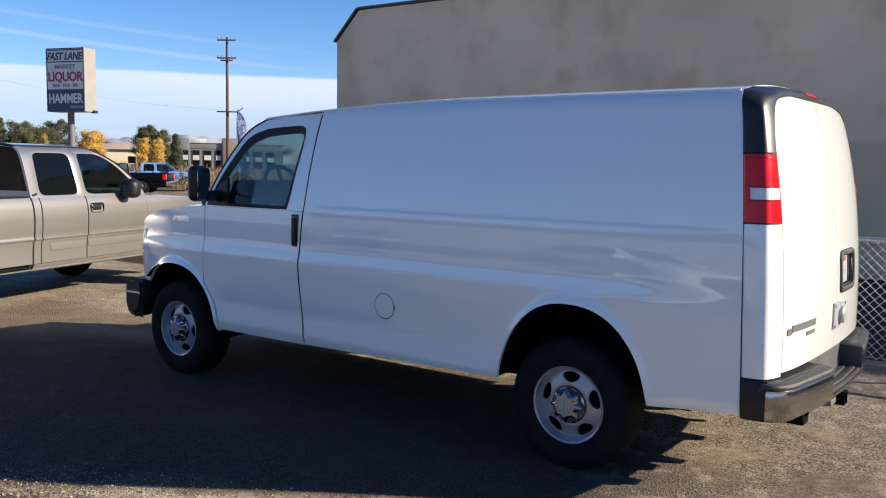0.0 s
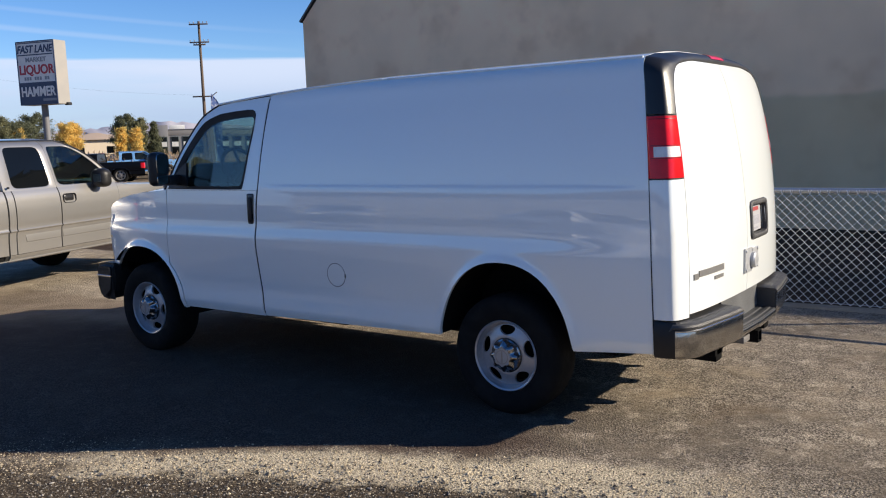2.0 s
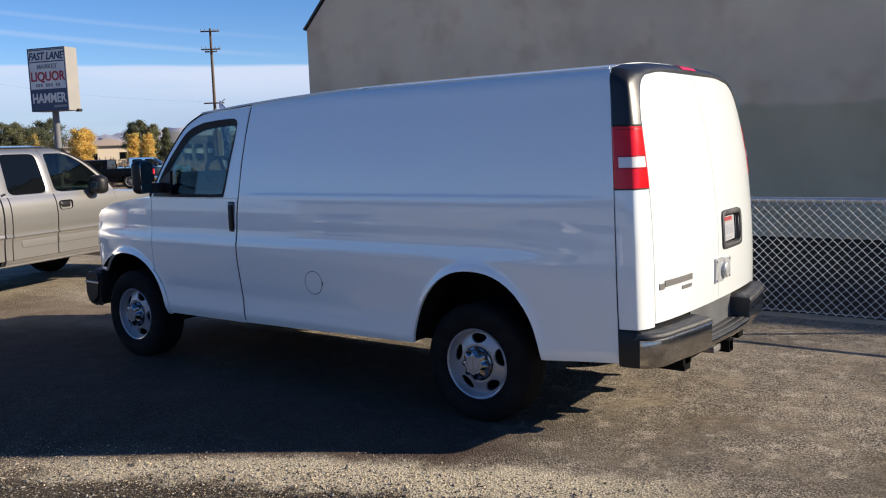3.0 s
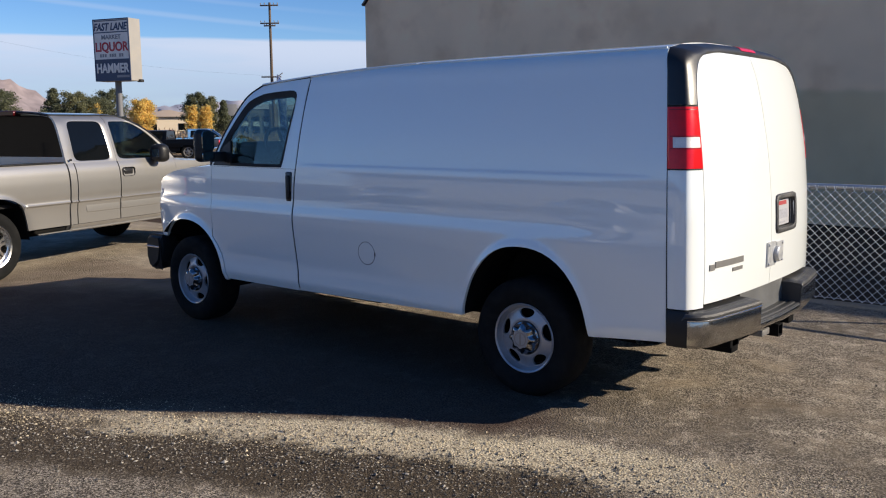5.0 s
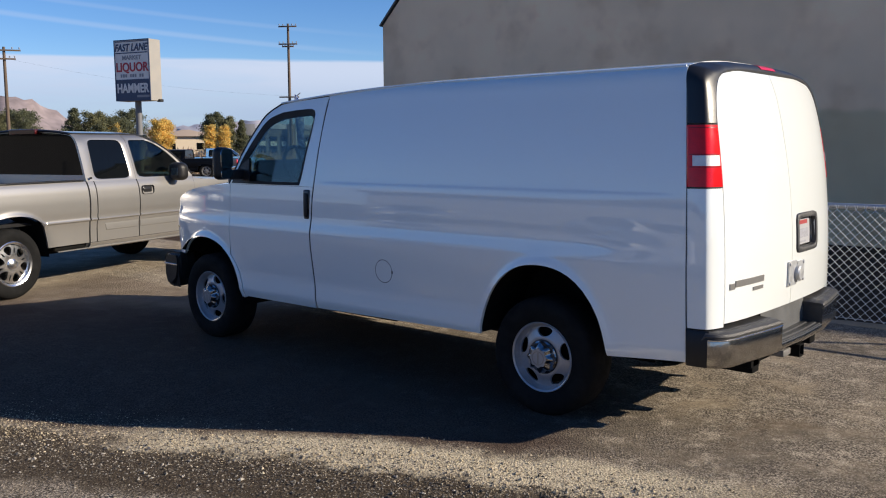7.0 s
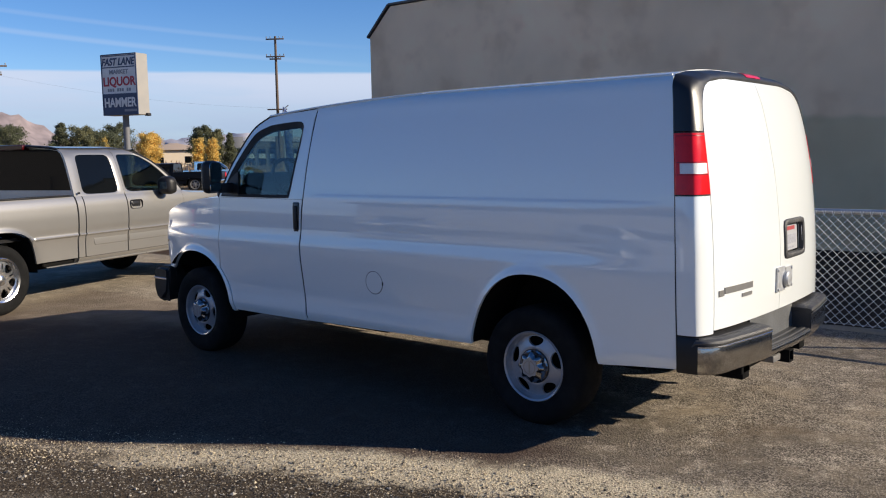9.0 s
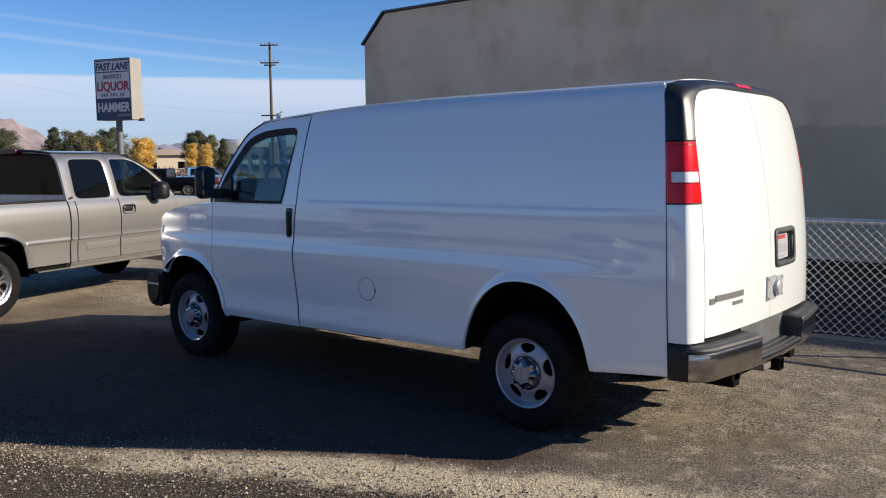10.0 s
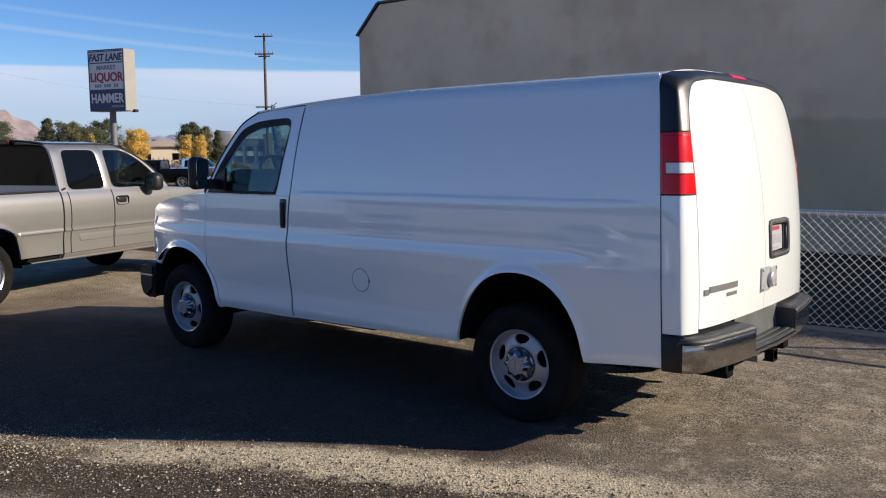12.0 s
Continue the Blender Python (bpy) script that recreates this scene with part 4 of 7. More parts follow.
# floor and underbody
part("underbody", boxed(-3.75, 0.92, -0.66, 0.66, 0.475, 0.52, 0.01), UNDER, van)
for s in (-1, 1):
    part("floor_side", boxed(-2.88, -0.62, s * 0.805 - 0.14, s * 0.805 + 0.14, 0.476, 0.515, 0.01), UNDER, van)
for s in (-1, 1):
    part("frame_rail", boxed(-3.9, 1.1, s * 0.48 - 0.05, s * 0.48 + 0.05, 0.36, 0.47, 0.01), UNDER, van)
part("rear_axle", tube(bmesh.new(), [(AXLE_R, -0.8, 0.356), (AXLE_R, 0.8, 0.356)], 0.05, 12), UNDER, van)
part("differential", revolve(bmesh.new(), [(0.02, -0.14), (0.13, -0.09), (0.17, 0), (0.13, 0.09), (0.02, 0.14)], (0, 0.0, 0.365), 1, 20), UNDER, van)
part("front_axle", tube(bmesh.new(), [(AXLE_F, -0.8, 0.34), (AXLE_F, 0.8, 0.34)], 0.05, 12), UNDER, van)
part("fuel_tank", boxed(-2.6, -1.75, -0.42, 0.35, 0.26, 0.42, 0.05, 3), UNDER, van)
part("silencer", boxed(-2.6, -1.8, 0.5, 0.75, 0.27, 0.40, 0.06, 3), RUSTY, van)
part("tail_pipe", tube(bmesh.new(), [(-1.8, 0.62, 0.34), (-0.4, 0.66, 0.43), (0.2, 0.66, 0.5), (0.6, 0.68, 0.36), (0.85, 0.80, 0.33)], 0.033, 12), RUSTY, van)

# cab interior
part("cab_floor", boxed(-3.0, -0.56, -0.86, 0.86, 0.52, 0.56), DASH_GREY, van)
part("cargo_floor", boxed(-0.556, 0.9, -0.53, 0.53, 0.522, 0.56), DASH_GREY, van)
bm = boxed(-3.32, -2.95, -0.86, 0.86, 1.0, 1.43, 0.07, 4)
dash = part("dashboard", bm, DASH_GREY, van)
part("instrument_hood", boxed(-3.17, -2.90, -0.68, -0.18, 1.36, 1.525, 0.05, 4), DASH_GREY, dash)
for s in (-1, 1):
    seat = part("seat", boxed(-2.40, -1.86, s * 0.46 - 0.26, s * 0.46 + 0.26, 0.90, 1.08, 0.06, 4), SEAT_GREY, van, "grey vinyl seat")
    bm = boxed(-0.08, 0.08, s * 0.46 - 0.25, s * 0.46 + 0.25, 0.0, 0.55, 0.06, 4)
    bmesh.ops.transform(bm, matrix=pose(-1.86, 0, 1.02, 0, 12, 0), verts=bm.verts)
    part("seat_back", bm, SEAT_GREY, seat)
    part("seat_base", boxed(-2.36, -1.93, s * 0.46 - 0.2, s * 0.46 + 0.2, 0.56, 0.91, 0.02), DASH_GREY, seat)
bm = bmesh.new()
ringp = []
for k in range(36):
    a = 2 * math.pi * k / 36
    ringp.append((0.185 * math.cos(a), 0.185 * math.sin(a)))
tube(bm, [(0, a, b) for a, b in ringp + ringp[:2]], 0.016, 8, cap=False)
box(bm, -0.03, 0.03, -0.06, 0.06, -0.05, 0.05, 0.02)
for a in (0, 125, 235):
    q = radians(a + 90)
    tube(bm, [(0, 0, 0), (0, 0.18 * math.cos(q), 0.18 * math.sin(q))], 0.014, 6)
bmesh.ops.transform(bm, matrix=pose(-2.80, -0.44, 1.47, 0, -28, 0), verts=bm.verts)
part("steering_wheel", bm, DASH_GREY, dash)
part("steering_column", tube(bmesh.new(), [(-2.81, -0.44, 1.46), (-3.0, -0.44, 1.34)], 0.04, 10), DASH_GREY, dash)

# outside mirrors
for s in (-1, 1):
    mx, my, mz = -2.93, s * 1.15, 1.505
    bm = boxed(mx - 0.055, mx + 0.045, my - 0.084, my + 0.084, mz - 0.128, mz + 0.128, 0.049, 6)
    toe = Matrix.Translation((mx, my, 0)) @ Matrix.Rotation(radians(-s * 14), 4, "Z") @ Matrix.Translation((-mx, -my, 0))
    bmesh.ops.transform(bm, matrix=toe, verts=bm.verts)
    mirror = part("door_mirror", bm, PLASTIC_BLACK, van, "large black door mirror")
    for z0, z1 in ((-0.040, 0.112), (-0.112, -0.048)):
        bm = bmesh.new()
        ring = []
        for k in range(32):
            a = 2 * math.pi * k / 32
            c, q = math.cos(a), math.sin(a)
            r = (abs(c) ** 5 + abs(q) ** 5) ** -0.2
            ring.append((my + 0.068 * r * c, mz + (z0 + z1) / 2 + (z1 - z0) / 2 * r * q))
        back, front = [[bm.verts.new((mx + d, y, z)) for y, z in ring] for d in (0.040, 0.047)]
        for k in range(32):
            bm.faces.new((back[k], back[(k + 1) % 32], front[(k + 1) % 32], front[k]))
        bm.faces.new(front)
        bmesh.ops.transform(bm, matrix=toe, verts=bm.verts)
        part("mirror_glass", bm, MIRROR, mirror)
    bm = boxed(mx - 0.04, mx + 0.03, min(s * 0.95, s * 1.09), max(s * 0.95, s * 1.09), mz - 0.13, mz - 0.05, 0.02, 3)
    part("mirror_arm", bm, PLASTIC_BLACK, mirror)
    bm = bmesh.new()
    tri = [(-3.05, 1.350), (-2.83, 1.350), (-2.85, 1.545), (-2.93, 1.495)]
    vs = [bm.verts.new((x, s * (half(x, z) + 0.004), z)) for x, z in tri]
    bm.faces.new(vs)
    lip(bm, lambda co: (0, -s * 0.02, 0))
    part("mirror_mount", bm, PLASTIC_BLACK, mirror)

# number plate in its black frame, latch guard and marks
def on_door(y, z, out):
    return rear_point(y, z) + Vector((door_out(y, z) + out, 0, 0))


def door_slab(y0, y1, z0, z1, out0, out1, ny=8, nz=4):
    bm = bmesh.new()
    grid(bm, lambda y, z: on_door(y, z, out1), spread(y0, y1, ny), spread(z0, z1, nz))
    lip(bm, lambda co: (out0 - out1, 0, 0))
    return bm


def door_frame(y0, y1, z0, z1, t, out0, out1, n=40):
    """A rounded frame that lies on the door."""
    bm = bmesh.new()
    cy, cz = (y0 + y1) / 2, (z0 + z1) / 2
    loops = []
    for k, o in ((0, out0), (0.12, out1 * 0.8), (0.3, out1), (0.75, out1), (0.92, out1 * 0.7), (1, out0 - 0.02)):
        loop = []
        for i in range(n):
            a = 2 * math.pi * i / n
            c, q = math.cos(a), math.sin(a)
            r = (abs(c) ** 10 + abs(q) ** 10) ** (-1 / 10)
            loop.append(bm.verts.new(on_door(cy + ((y1 - y0) / 2 - t * k) * r * c, cz + ((z1 - z0) / 2 - t * k) * r * q, o)))
        loops.append(loop)
    for a, b in zip(loops, loops[1:]):
        for i in range(n):
            bm.faces.new((a[i], a[(i + 1) % n], b[(i + 1) % n], b[i]))
    return bm


part("plate_recess", door_frame(0.066, 0.462, 0.980, 1.222, 0.034, 0.0, 0.012), BUMPER_GREY, right_door, "black number plate surround")
bm = bmesh.new()
loops = [[bm.verts.new(on_door(y, z, o)) for y, z in ((0.092, 1.0), (0.438, 1.0), (0.438, 1.208), (0.092, 1.208))] for o in (0.004, -0.048)]
for i in range(4):
    bm.faces.new((loops[0][i], loops[0][(i + 1) % 4], loops[1][(i + 1) % 4], loops[1][i]))
bm.faces.new(loops[1])
part("plate_niche", bm, SEAM_BLACK, right_door)
part("number_plate", door_slab(0.108, 0.402, 1.022, 1.178, -0.030, -0.024), PLATE_WHITE, right_door, "white number plate with barred writing")
part("plate_mark", door_slab(0.16, 0.35, 1.146, 1.170, -0.025, -0.0225), INK_RED, right_door)
part("plate_mark", door_slab(0.138, 0.372, 1.062, 1.118, -0.025, -0.0225), PLATE_BAR, right_door)
part("plate_mark", door_slab(0.19, 0.32, 1.032, 1.044, -0.025, -0.0225), PLATE_BAR, right_door)
part("latch_plate", door_slab(-0.075, 0.055, 0.80, 0.945, 0.0, 0.012), GALVANISED, left_door, "bolted steel latch guard")
part("latch_plate", door_slab(0.062, 0.185, 0.81, 0.935, 0.0, 0.012), GALVANISED, right_door, "bolted steel latch guard")
bm = bmesh.new()
c = on_door(0.06, 0.868, 0)
revolve(bm, [(0.0, 0.040), (0.040, 0.038), (0.047, 0.031), (0.048, 0.0)], (0, 0, 0), 1, 28)
bmesh.ops.transform(bm, matrix=Matrix.Translation(c) @ Matrix.Rotation(-math.pi / 2, 4, "Z"), verts=bm.verts)
part("puck_lock", bm, GALVANISED, left_door, "round steel puck lock")
for y, z in ((-0.06, 0.815), (-0.06, 0.93), (0.17, 0.82), (0.17, 0.925)):
    bm = bmesh.new()
    revolve(bm, [(0.0, 0.008), (0.009, 0.006), (0.011, 0.0)], (0, 0, 0), 1, 10)
    bmesh.ops.transform(bm, matrix=Matrix.Translation(on_door(y, z, 0.011)) @ Matrix.Rotation(-math.pi / 2, 4, "Z"), verts=bm.verts)
    part("bolt", bm, GALVANISED, left_door if y < 0 else right_door)
part("maker_mark", door_slab(-0.81, -0.765, 0.868, 0.90, 0.0, 0.006, 3, 2), BADGE, left_door, "small metal maker's mark")
part("name_bar", door_slab(-0.755, -0.43, 0.878, 0.912, 0.0, 0.006, 6, 2), BADGE, left_door, "plain metal name bar")
part("model_bar", door_slab(-0.56, -0.44, 0.838, 0.858, 0.0, 0.006, 4, 2), BADGE, left_door, "plain metal model bar")


# rear bumper
def bumper_plan(t):
    """Half plan from the side (t = 0) to the middle (t = 1)."""
    pts = [(0.915, 0.990), (1.0, 0.986), (1.075, 0.955), (1.122, 0.88), (1.145, 0.74), (1.188, 0.42), (1.205, 0.0)]
    k = t * (len(pts) - 1)
    i = min(int(k), len(pts) - 2)
    p0, p1, p2, p3 = pts[max(i - 1, 0)], pts[i], pts[i + 1], pts[min(i + 2, len(pts) - 1)]
    f = k - i
    return tuple(0.5 * ((2 * b) + (c - a) * f + (2 * a - 5 * b + 4 * c - d) * f * f + (3 * b - a - 3 * c + d) * f**3) for a, b, c, d in zip(p0, p1, p2, p3))


def bumper_piece(t0, t1, section, n=20, sides=(-1,)):
    bm = bmesh.new()
    for s in sides:
        def f(t, k):
            tt, ss = (t, s) if t <= 1 else (2 - t, -s)
            x, y = bumper_plan(tt)
            d, z = section[int(k)]
            x2, y2 = bumper_plan(min(tt + 0.01, 1))
            x1, y1 = bumper_plan(max(tt - 0.01, 0))
            tx, ty = x2 - x1, y2 - y1
            ln = math.hypot(tx, ty) or 1
            nx, ny = -ty / ln, tx / ln
            return (x - nx * d, ss * (y - ny * d), z)
        grid(bm, f, spread(t0, t1 if t1 < 1 else 2 - t0, n), range(len(section)))
    return bm


END = [(0.04, 0.465), (0.012, 0.470), (0.0, 0.490), (0.0, 0.645), (0.010, 0.665), (0.030, 0.673)]
bumper = part("rear_bumper", boxed(0.95, 1.06, -0.90, 0.90, 0.49, 0.62, 0.02), UNDER, van, "grey step bumper with dull chrome face")
for s in (-1, 1):
    part("bumper_end", bumper_piece(0.0, 0.235, END, 16, (s,)), PLASTIC_BLACK, bumper)
bm = bumper_piece(0.225, 0.862, [(0.05, 0.465), (0.012, 0.470), (0.0, 0.490), (0.0, 0.620), (0.006, 0.634)], 64, (-1, 1))
low = bumper_piece(0.862, 1.0, [(0.05, 0.465), (0.012, 0.470), (0.0, 0.490), (0.0, 0.512), (0.006, 0.523)], 20)
me = bpy.data.meshes.new("low_face")
low.to_mesh(me)
low.free()
bm.from_mesh(me)
bpy.data.meshes.remove(me)
part("chrome_face", bm, BUMPER_CHROME, bumper, "dull scuffed chrome bumper face", 60)
for s in (-1, 1):
    bm = bmesh.new()
    def wing(t, k, s=s):
        x, y = bumper_plan(t)
        d, z = [(0.006, 0.630), (-0.003, 0.633), (-0.005, 0.640), (-0.001, 0.652), (0.010, 0.660), (0.03, 0.664), (0.034, 0.662), (0.05, 0.662), (0.054, 0.665), (0.2, 0.668)][int(k)]
        x1, y1 = bumper_plan(max(t - 0.01, 0))
        x2, y2 = bumper_plan(min(t + 0.01, 1))
        ln = math.hypot(x2 - x1, y2 - y1) or 1
        nx, ny = -(y2 - y1) / ln, (x2 - x1) / ln
        z -= (z - 0.628) * 0.45 * max((t - 0.842) / 0.020, 0) ** 2.2
        return (x - nx * d, s * (y - ny * d), z)
    grid(bm, wing, dense(0.200, 0.862, 36, (0.852,), 5, 0.0099), range(10))
    lip(bm, lambda co: (-0.02, 0, -0.02))
    part("step_pad", bm, BUMPER_GREY, bumper, "weathered grey rubber step pad")
    # bright lip of the face under the pad, and the dark joint between them
    for off, z, r, mat, name in ((-0.005, 0.6210, 0.0048, CHROME, "bright_lip"), (-0.001, 0.6285, 0.004, SEAM_BLACK, "pad_joint")):
        line = []
        for t in spread(0.228, 0.858, 40):
            x, y = bumper_plan(t)
            x1, y1 = bumper_plan(max(t - 0.01, 0))
            x2, y2 = bumper_plan(min(t + 0.01, 1))
            ln = math.hypot(x2 - x1, y2 - y1) or 1
            line.append((x + (y2 - y1) / ln * off, s * (y - (x2 - x1) / ln * off), z))
        part(name, tube(bmesh.new(), line, r, 6), mat, bumper)
TREAD = [(0.0, 0.515), (0.01, 0.526), (0.03, 0.524), (0.035, 0.530), (0.055, 0.530), (0.06, 0.524), (0.08, 0.524), (0.085, 0.530), (0.118, 0.530), (0.124, 0.689), (0.2, 0.691)]


def tread(t, k):
    tt, ss = (t, -1) if t <= 1 else (2 - t, 1)
    x, y = bumper_plan(tt)
    d, z = TREAD[k]
    return (x - d, ss * y, z)


bm = bmesh.new()
grid(bm, tread, spread(0.858, 1.142, 22), range(9))
part("low_step", bm, STEP_BLACK, bumper, "lower ribbed black step tread")
bm = bmesh.new()
grid(bm, tread, spread(0.858, 1.142, 22), (8, 9, 10))
part("step_back", bm, STEP_GREY, bumper, "grey plate behind the step")
for s in (-1, 1):
    bm = bmesh.new()
    x, y = bumper_plan(0.861)
    box(bm, x - 0.2, x - 0.004, min(s * (y + 0.012), s * (y - 0.004)), max(s * (y + 0.012), s * (y - 0.004)), 0.50, 0.630, 0.004, 1)
    part("step_wall", bm, BUMPER_GREY, bumper)
# hitch under the bumper
hitch = part("hitch_bar", boxed(0.98, 1.06, -0.42, 0.42, 0.385, 0.445, 0.006), UNDER, van, "black tow hitch")
bm = bmesh.new()
for d0, d1, e0, e1 in ((-0.037, -0.030, 0.378, 0.452), (0.030, 0.037, 0.378, 0.452), (-0.030, 0.030, 0.378, 0.385), (-0.030, 0.030, 0.445, 0.452)):
    box(bm, 1.0, 1.19, d0, d1, e0, e1)
part("receiver", bm, UNDER, hitch)
part("bracket", boxed(1.0, 1.10, -0.55, -0.42, 0.395, 0.460, 0.006), UNDER, hitch)
part("bracket", boxed(1.02, 1.16, -0.22, -0.10, 0.405, 0.445, 0.006), WORN_STEEL, hitch)

# front bumper
bm = bmesh.new()
def fbump(u, k):
    d, z = [(0.06, 0.37), (0.012, 0.39), (0.0, 0.50), (0.0, 0.66), (0.02, 0.69), (0.10, 0.70)][int(k)]
    a = abs(u)
    x = -4.13 - 0.13 * (1 - a**2.2) + 0.0
    y = 0.945 * u
    if a > 0.98:
        x, y = -4.10 + (a - 0.98) * 9, math.copysign(0.955, u)
    return (x + d * (1 if a <= 0.98 else 0.0), y - math.copysign(d if a > 0.9 else 0, u), z)
grid(bm, fbump, spread(-1, 1, 81), range(6))
fb = part("front_bumper", bm, PLASTIC_BLACK, van, "black front bumper with a chrome strip")
for s in (-1, 1):
    bm = bmesh.new()
    shape = [(-4.15, 0.50), (-4.145, 0.66), (-4.12, 0.695), (-4.05, 0.708), (-3.93, 0.705), (-3.905, 0.66), (-3.905, 0.58), (-3.93, 0.46), (-4.03, 0.385), (-4.11, 0.40)]
    a = [bm.verts.new((x, s * 0.965, z)) for x, z in shape]
    b = [bm.verts.new((x, s * 0.80, z)) for x, z in shape]
    bm.faces.new(a)
    bm.faces.new(b[::-1])
    for k in range(len(shape)):
        bm.faces.new((a[k], a[(k + 1) % len(shape)], b[(k + 1) % len(shape)], b[k]))
    bmesh.ops.bevel(bm, geom=[e for e in bm.edges if all(v in a for v in e.verts)], offset=0.03, segments=3, affect="EDGES")
    part("bumper_end", bm, PLASTIC_BLACK, fb)
    part("bumper_strip", boxed(-4.125, -3.93, s * 0.966 - 0.006, s * 0.966 + 0.006, 0.585, 0.603, 0.003, 1), CHROME, fb)

# wheels of the van
def van_wheel(cx, s, parent):
    c = (cx, 0, HUB_Z)
    o = 0.945  # outer face of the tyre
    prof = [(0.205, o - 0.20), (0.222, o - 0.235), (0.30, o - 0.245), (0.355, o - 0.232), (0.365, o - 0.205), (0.368, o - 0.12), (0.365, o - 0.035), (0.352, o - 0.012), (0.325, o + 0.004), (0.29, o + 0.008), (0.25, o + 0.002), (0.220, o - 0.012), (0.207, o - 0.02)]
    bm = bmesh.new()
    revolve(bm, prof, c, s, 64)
    tyre = part("wheel", bm, TYRE, parent, "black tyre on a silver steel wheel", 50)
    rim = bmesh.new()
    rp = [(0.209, o - 0.022), (0.217, o - 0.010), (0.213, o - 0.004), (0.203, o - 0.010), (0.196, o - 0.040), (0.186, o - 0.052), (0.165, o - 0.046), (0.125, o - 0.030), (0.108, o - 0.028), (0.095, o - 0.034), (0.02, o - 0.036), (0.02, o - 0.050), (0.095, o - 0.050), (0.110, o - 0.044), (0.125, o - 0.046), (0.165, o - 0.060), (0.188, o - 0.066), (0.203, o - 0.062), (0.209, o - 0.05), (0.209, o - 0.022)]
    revolve(rim, rp, c, s, 72)
    bmesh.ops.remove_doubles(rim, verts=rim.verts, dist=1e-5)
    bmesh.ops.holes_fill(rim, edges=rim.edges)
    cutters = []
    for k in range(5):
        a = 2 * math.pi * k / 5 + (math.pi / 2 if cx > -1 else 1.2)
        cb = bmesh.new()
        rings = []
        for yy in (o - 0.11, o + 0.02):
            ring = []
            for j in range(20):
                b = 2 * math.pi * j / 20
                rr, tt = 0.153 + 0.029 * math.sin(b), (0.052 + 0.012 * math.sin(b)) * math.cos(b)
                ring.append(cb.verts.new((cx + rr * math.cos(a) - tt * math.sin(a), s * yy, HUB_Z + rr * math.sin(a) + tt * math.cos(a))))
            rings.append(ring)
        for j in range(20):
            cb.faces.new((rings[0][j], rings[0][(j + 1) % 20], rings[1][(j + 1) % 20], rings[1][j]))
        cb.faces.new(rings[0])
        cb.faces.new(rings[1])
        cutters.append(cb)
    rim = carve(rim, cutters)
    rim_ob = part("rim", rim, STEEL_WHEEL, tyre, "silver steel wheel with five oval holes", 40)
    part("brake_drum", revolve(bmesh.new(), [(0.0, o - 0.11), (0.165, o - 0.11), (0.172, o - 0.12), (0.172, o - 0.2), (0.0, o - 0.2)], c, s, 32), UNDER, tyre)
    # tall hub cap with eight scallops and a notched front
    bm = bmesh.new()
    rings = []
    for r, d, wave in ((0.100, -0.040, 0.0), (0.100, -0.022, 0.0), (0.094, -0.017, 0.005), (0.090, -0.004, 0.010), (0.084, 0.010, 0.011), (0.071, 0.020, 0.008), (0.064, 0.025, 0.006), (0.060, 0.026, 0.004), (0.0565, 0.027, 0.0)):
        rings.append([bm.verts.new((cx + (r + wave * math.cos(8 * a)) * math.cos(a), s * (o + d), HUB_Z + (r + wave * math.cos(8 * a)) * math.sin(a))) for a in (2 * math.pi * k / 64 for k in range(64))])
    for a, b in zip(rings, rings[1:]):
        for k in range(64):
            bm.faces.new((a[k], a[(k + 1) % 64], b[(k + 1) % 64], b[k]))
    bm.faces.new(rings[-1])
    bmesh.ops.recalc_face_normals(bm, faces=bm.faces)
    cap = part("hub_cap", bm, CAP_CHROME, tyre, "dull chrome hub cap, darkened for what it reflects", 30)
    # black ring imitates the shade in the gap round the cap
    part("cap_shade_ring", revolve(bmesh.new(), [(0.112, o - 0.036), (0.111, o - 0.029), (0.09, o - 0.028)], c, s, 40), TRIM_BLACK, tyre, "black ring for the shade round the hub cap")
    bm = bmesh.new()
    back, front = [[bm.verts.new((cx + (0.056 + 0.004 * math.cos(8 * a)) * math.cos(a), s * (o + d), HUB_Z + (0.056 + 0.004 * math.cos(8 * a)) * math.sin(a))) for a in (2 * math.pi * k / 64 for k in range(64))] for d in (0.020, 0.0285)]
    for k in range(64):
        bm.faces.new((back[k], back[(k + 1) % 64], front[(k + 1) % 64], front[k]))
    bm.faces.new(front)
    bmesh.ops.recalc_face_normals(bm, faces=bm.faces)
    part("cap_face", bm, STEEL_WHEEL, cap, "pale notched cap face")
    part("cap_ring", revolve(bmesh.new(), [(0.036, o + 0.025), (0.038, o + 0.030), (0.043, o + 0.030), (0.045, o + 0.025)], c, s, 32), BADGE, cap)
    part("cap_badge", boxed(cx - 0.006, cx + 0.006, min(s * (o + 0.025), s * (o + 0.030)), max(s * (o + 0.025), s * (o + 0.030)), HUB_Z - 0.036, HUB_Z + 0.036, 0.0015, 1), BADGE, cap)


for s in (-1, 1):
    for cx in (AXLE_R, AXLE_F):
        van_wheel(cx, s, van)

# ---- pickup trucks ----
TRUCK_HALF = smooth_table([(0.40, 0.90), (0.48, 0.945), (0.60, 0.952), (0.648, 0.962), (0.655, 0.966), (0.661, 0.982), (0.678, 0.984), (0.70, 0.974), (0.85, 0.983), (1.0, 0.986), (1.15, 0.977), (1.25, 0.957), (1.31, 0.934), (1.34, 0.925), (1.55, 0.865), (1.76, 0.79), (1.83, 0.73), (1.86, 0.66)])
DARK_RED = material("dark_red_lamp_lens", (0.06, 0.004, 0.005), 0.15, vary=0.1, coat=0.5)
DARK_CLOTH = material("dark_cloth", (0.035, 0.035, 0.04), 0.85, vary=0.2)


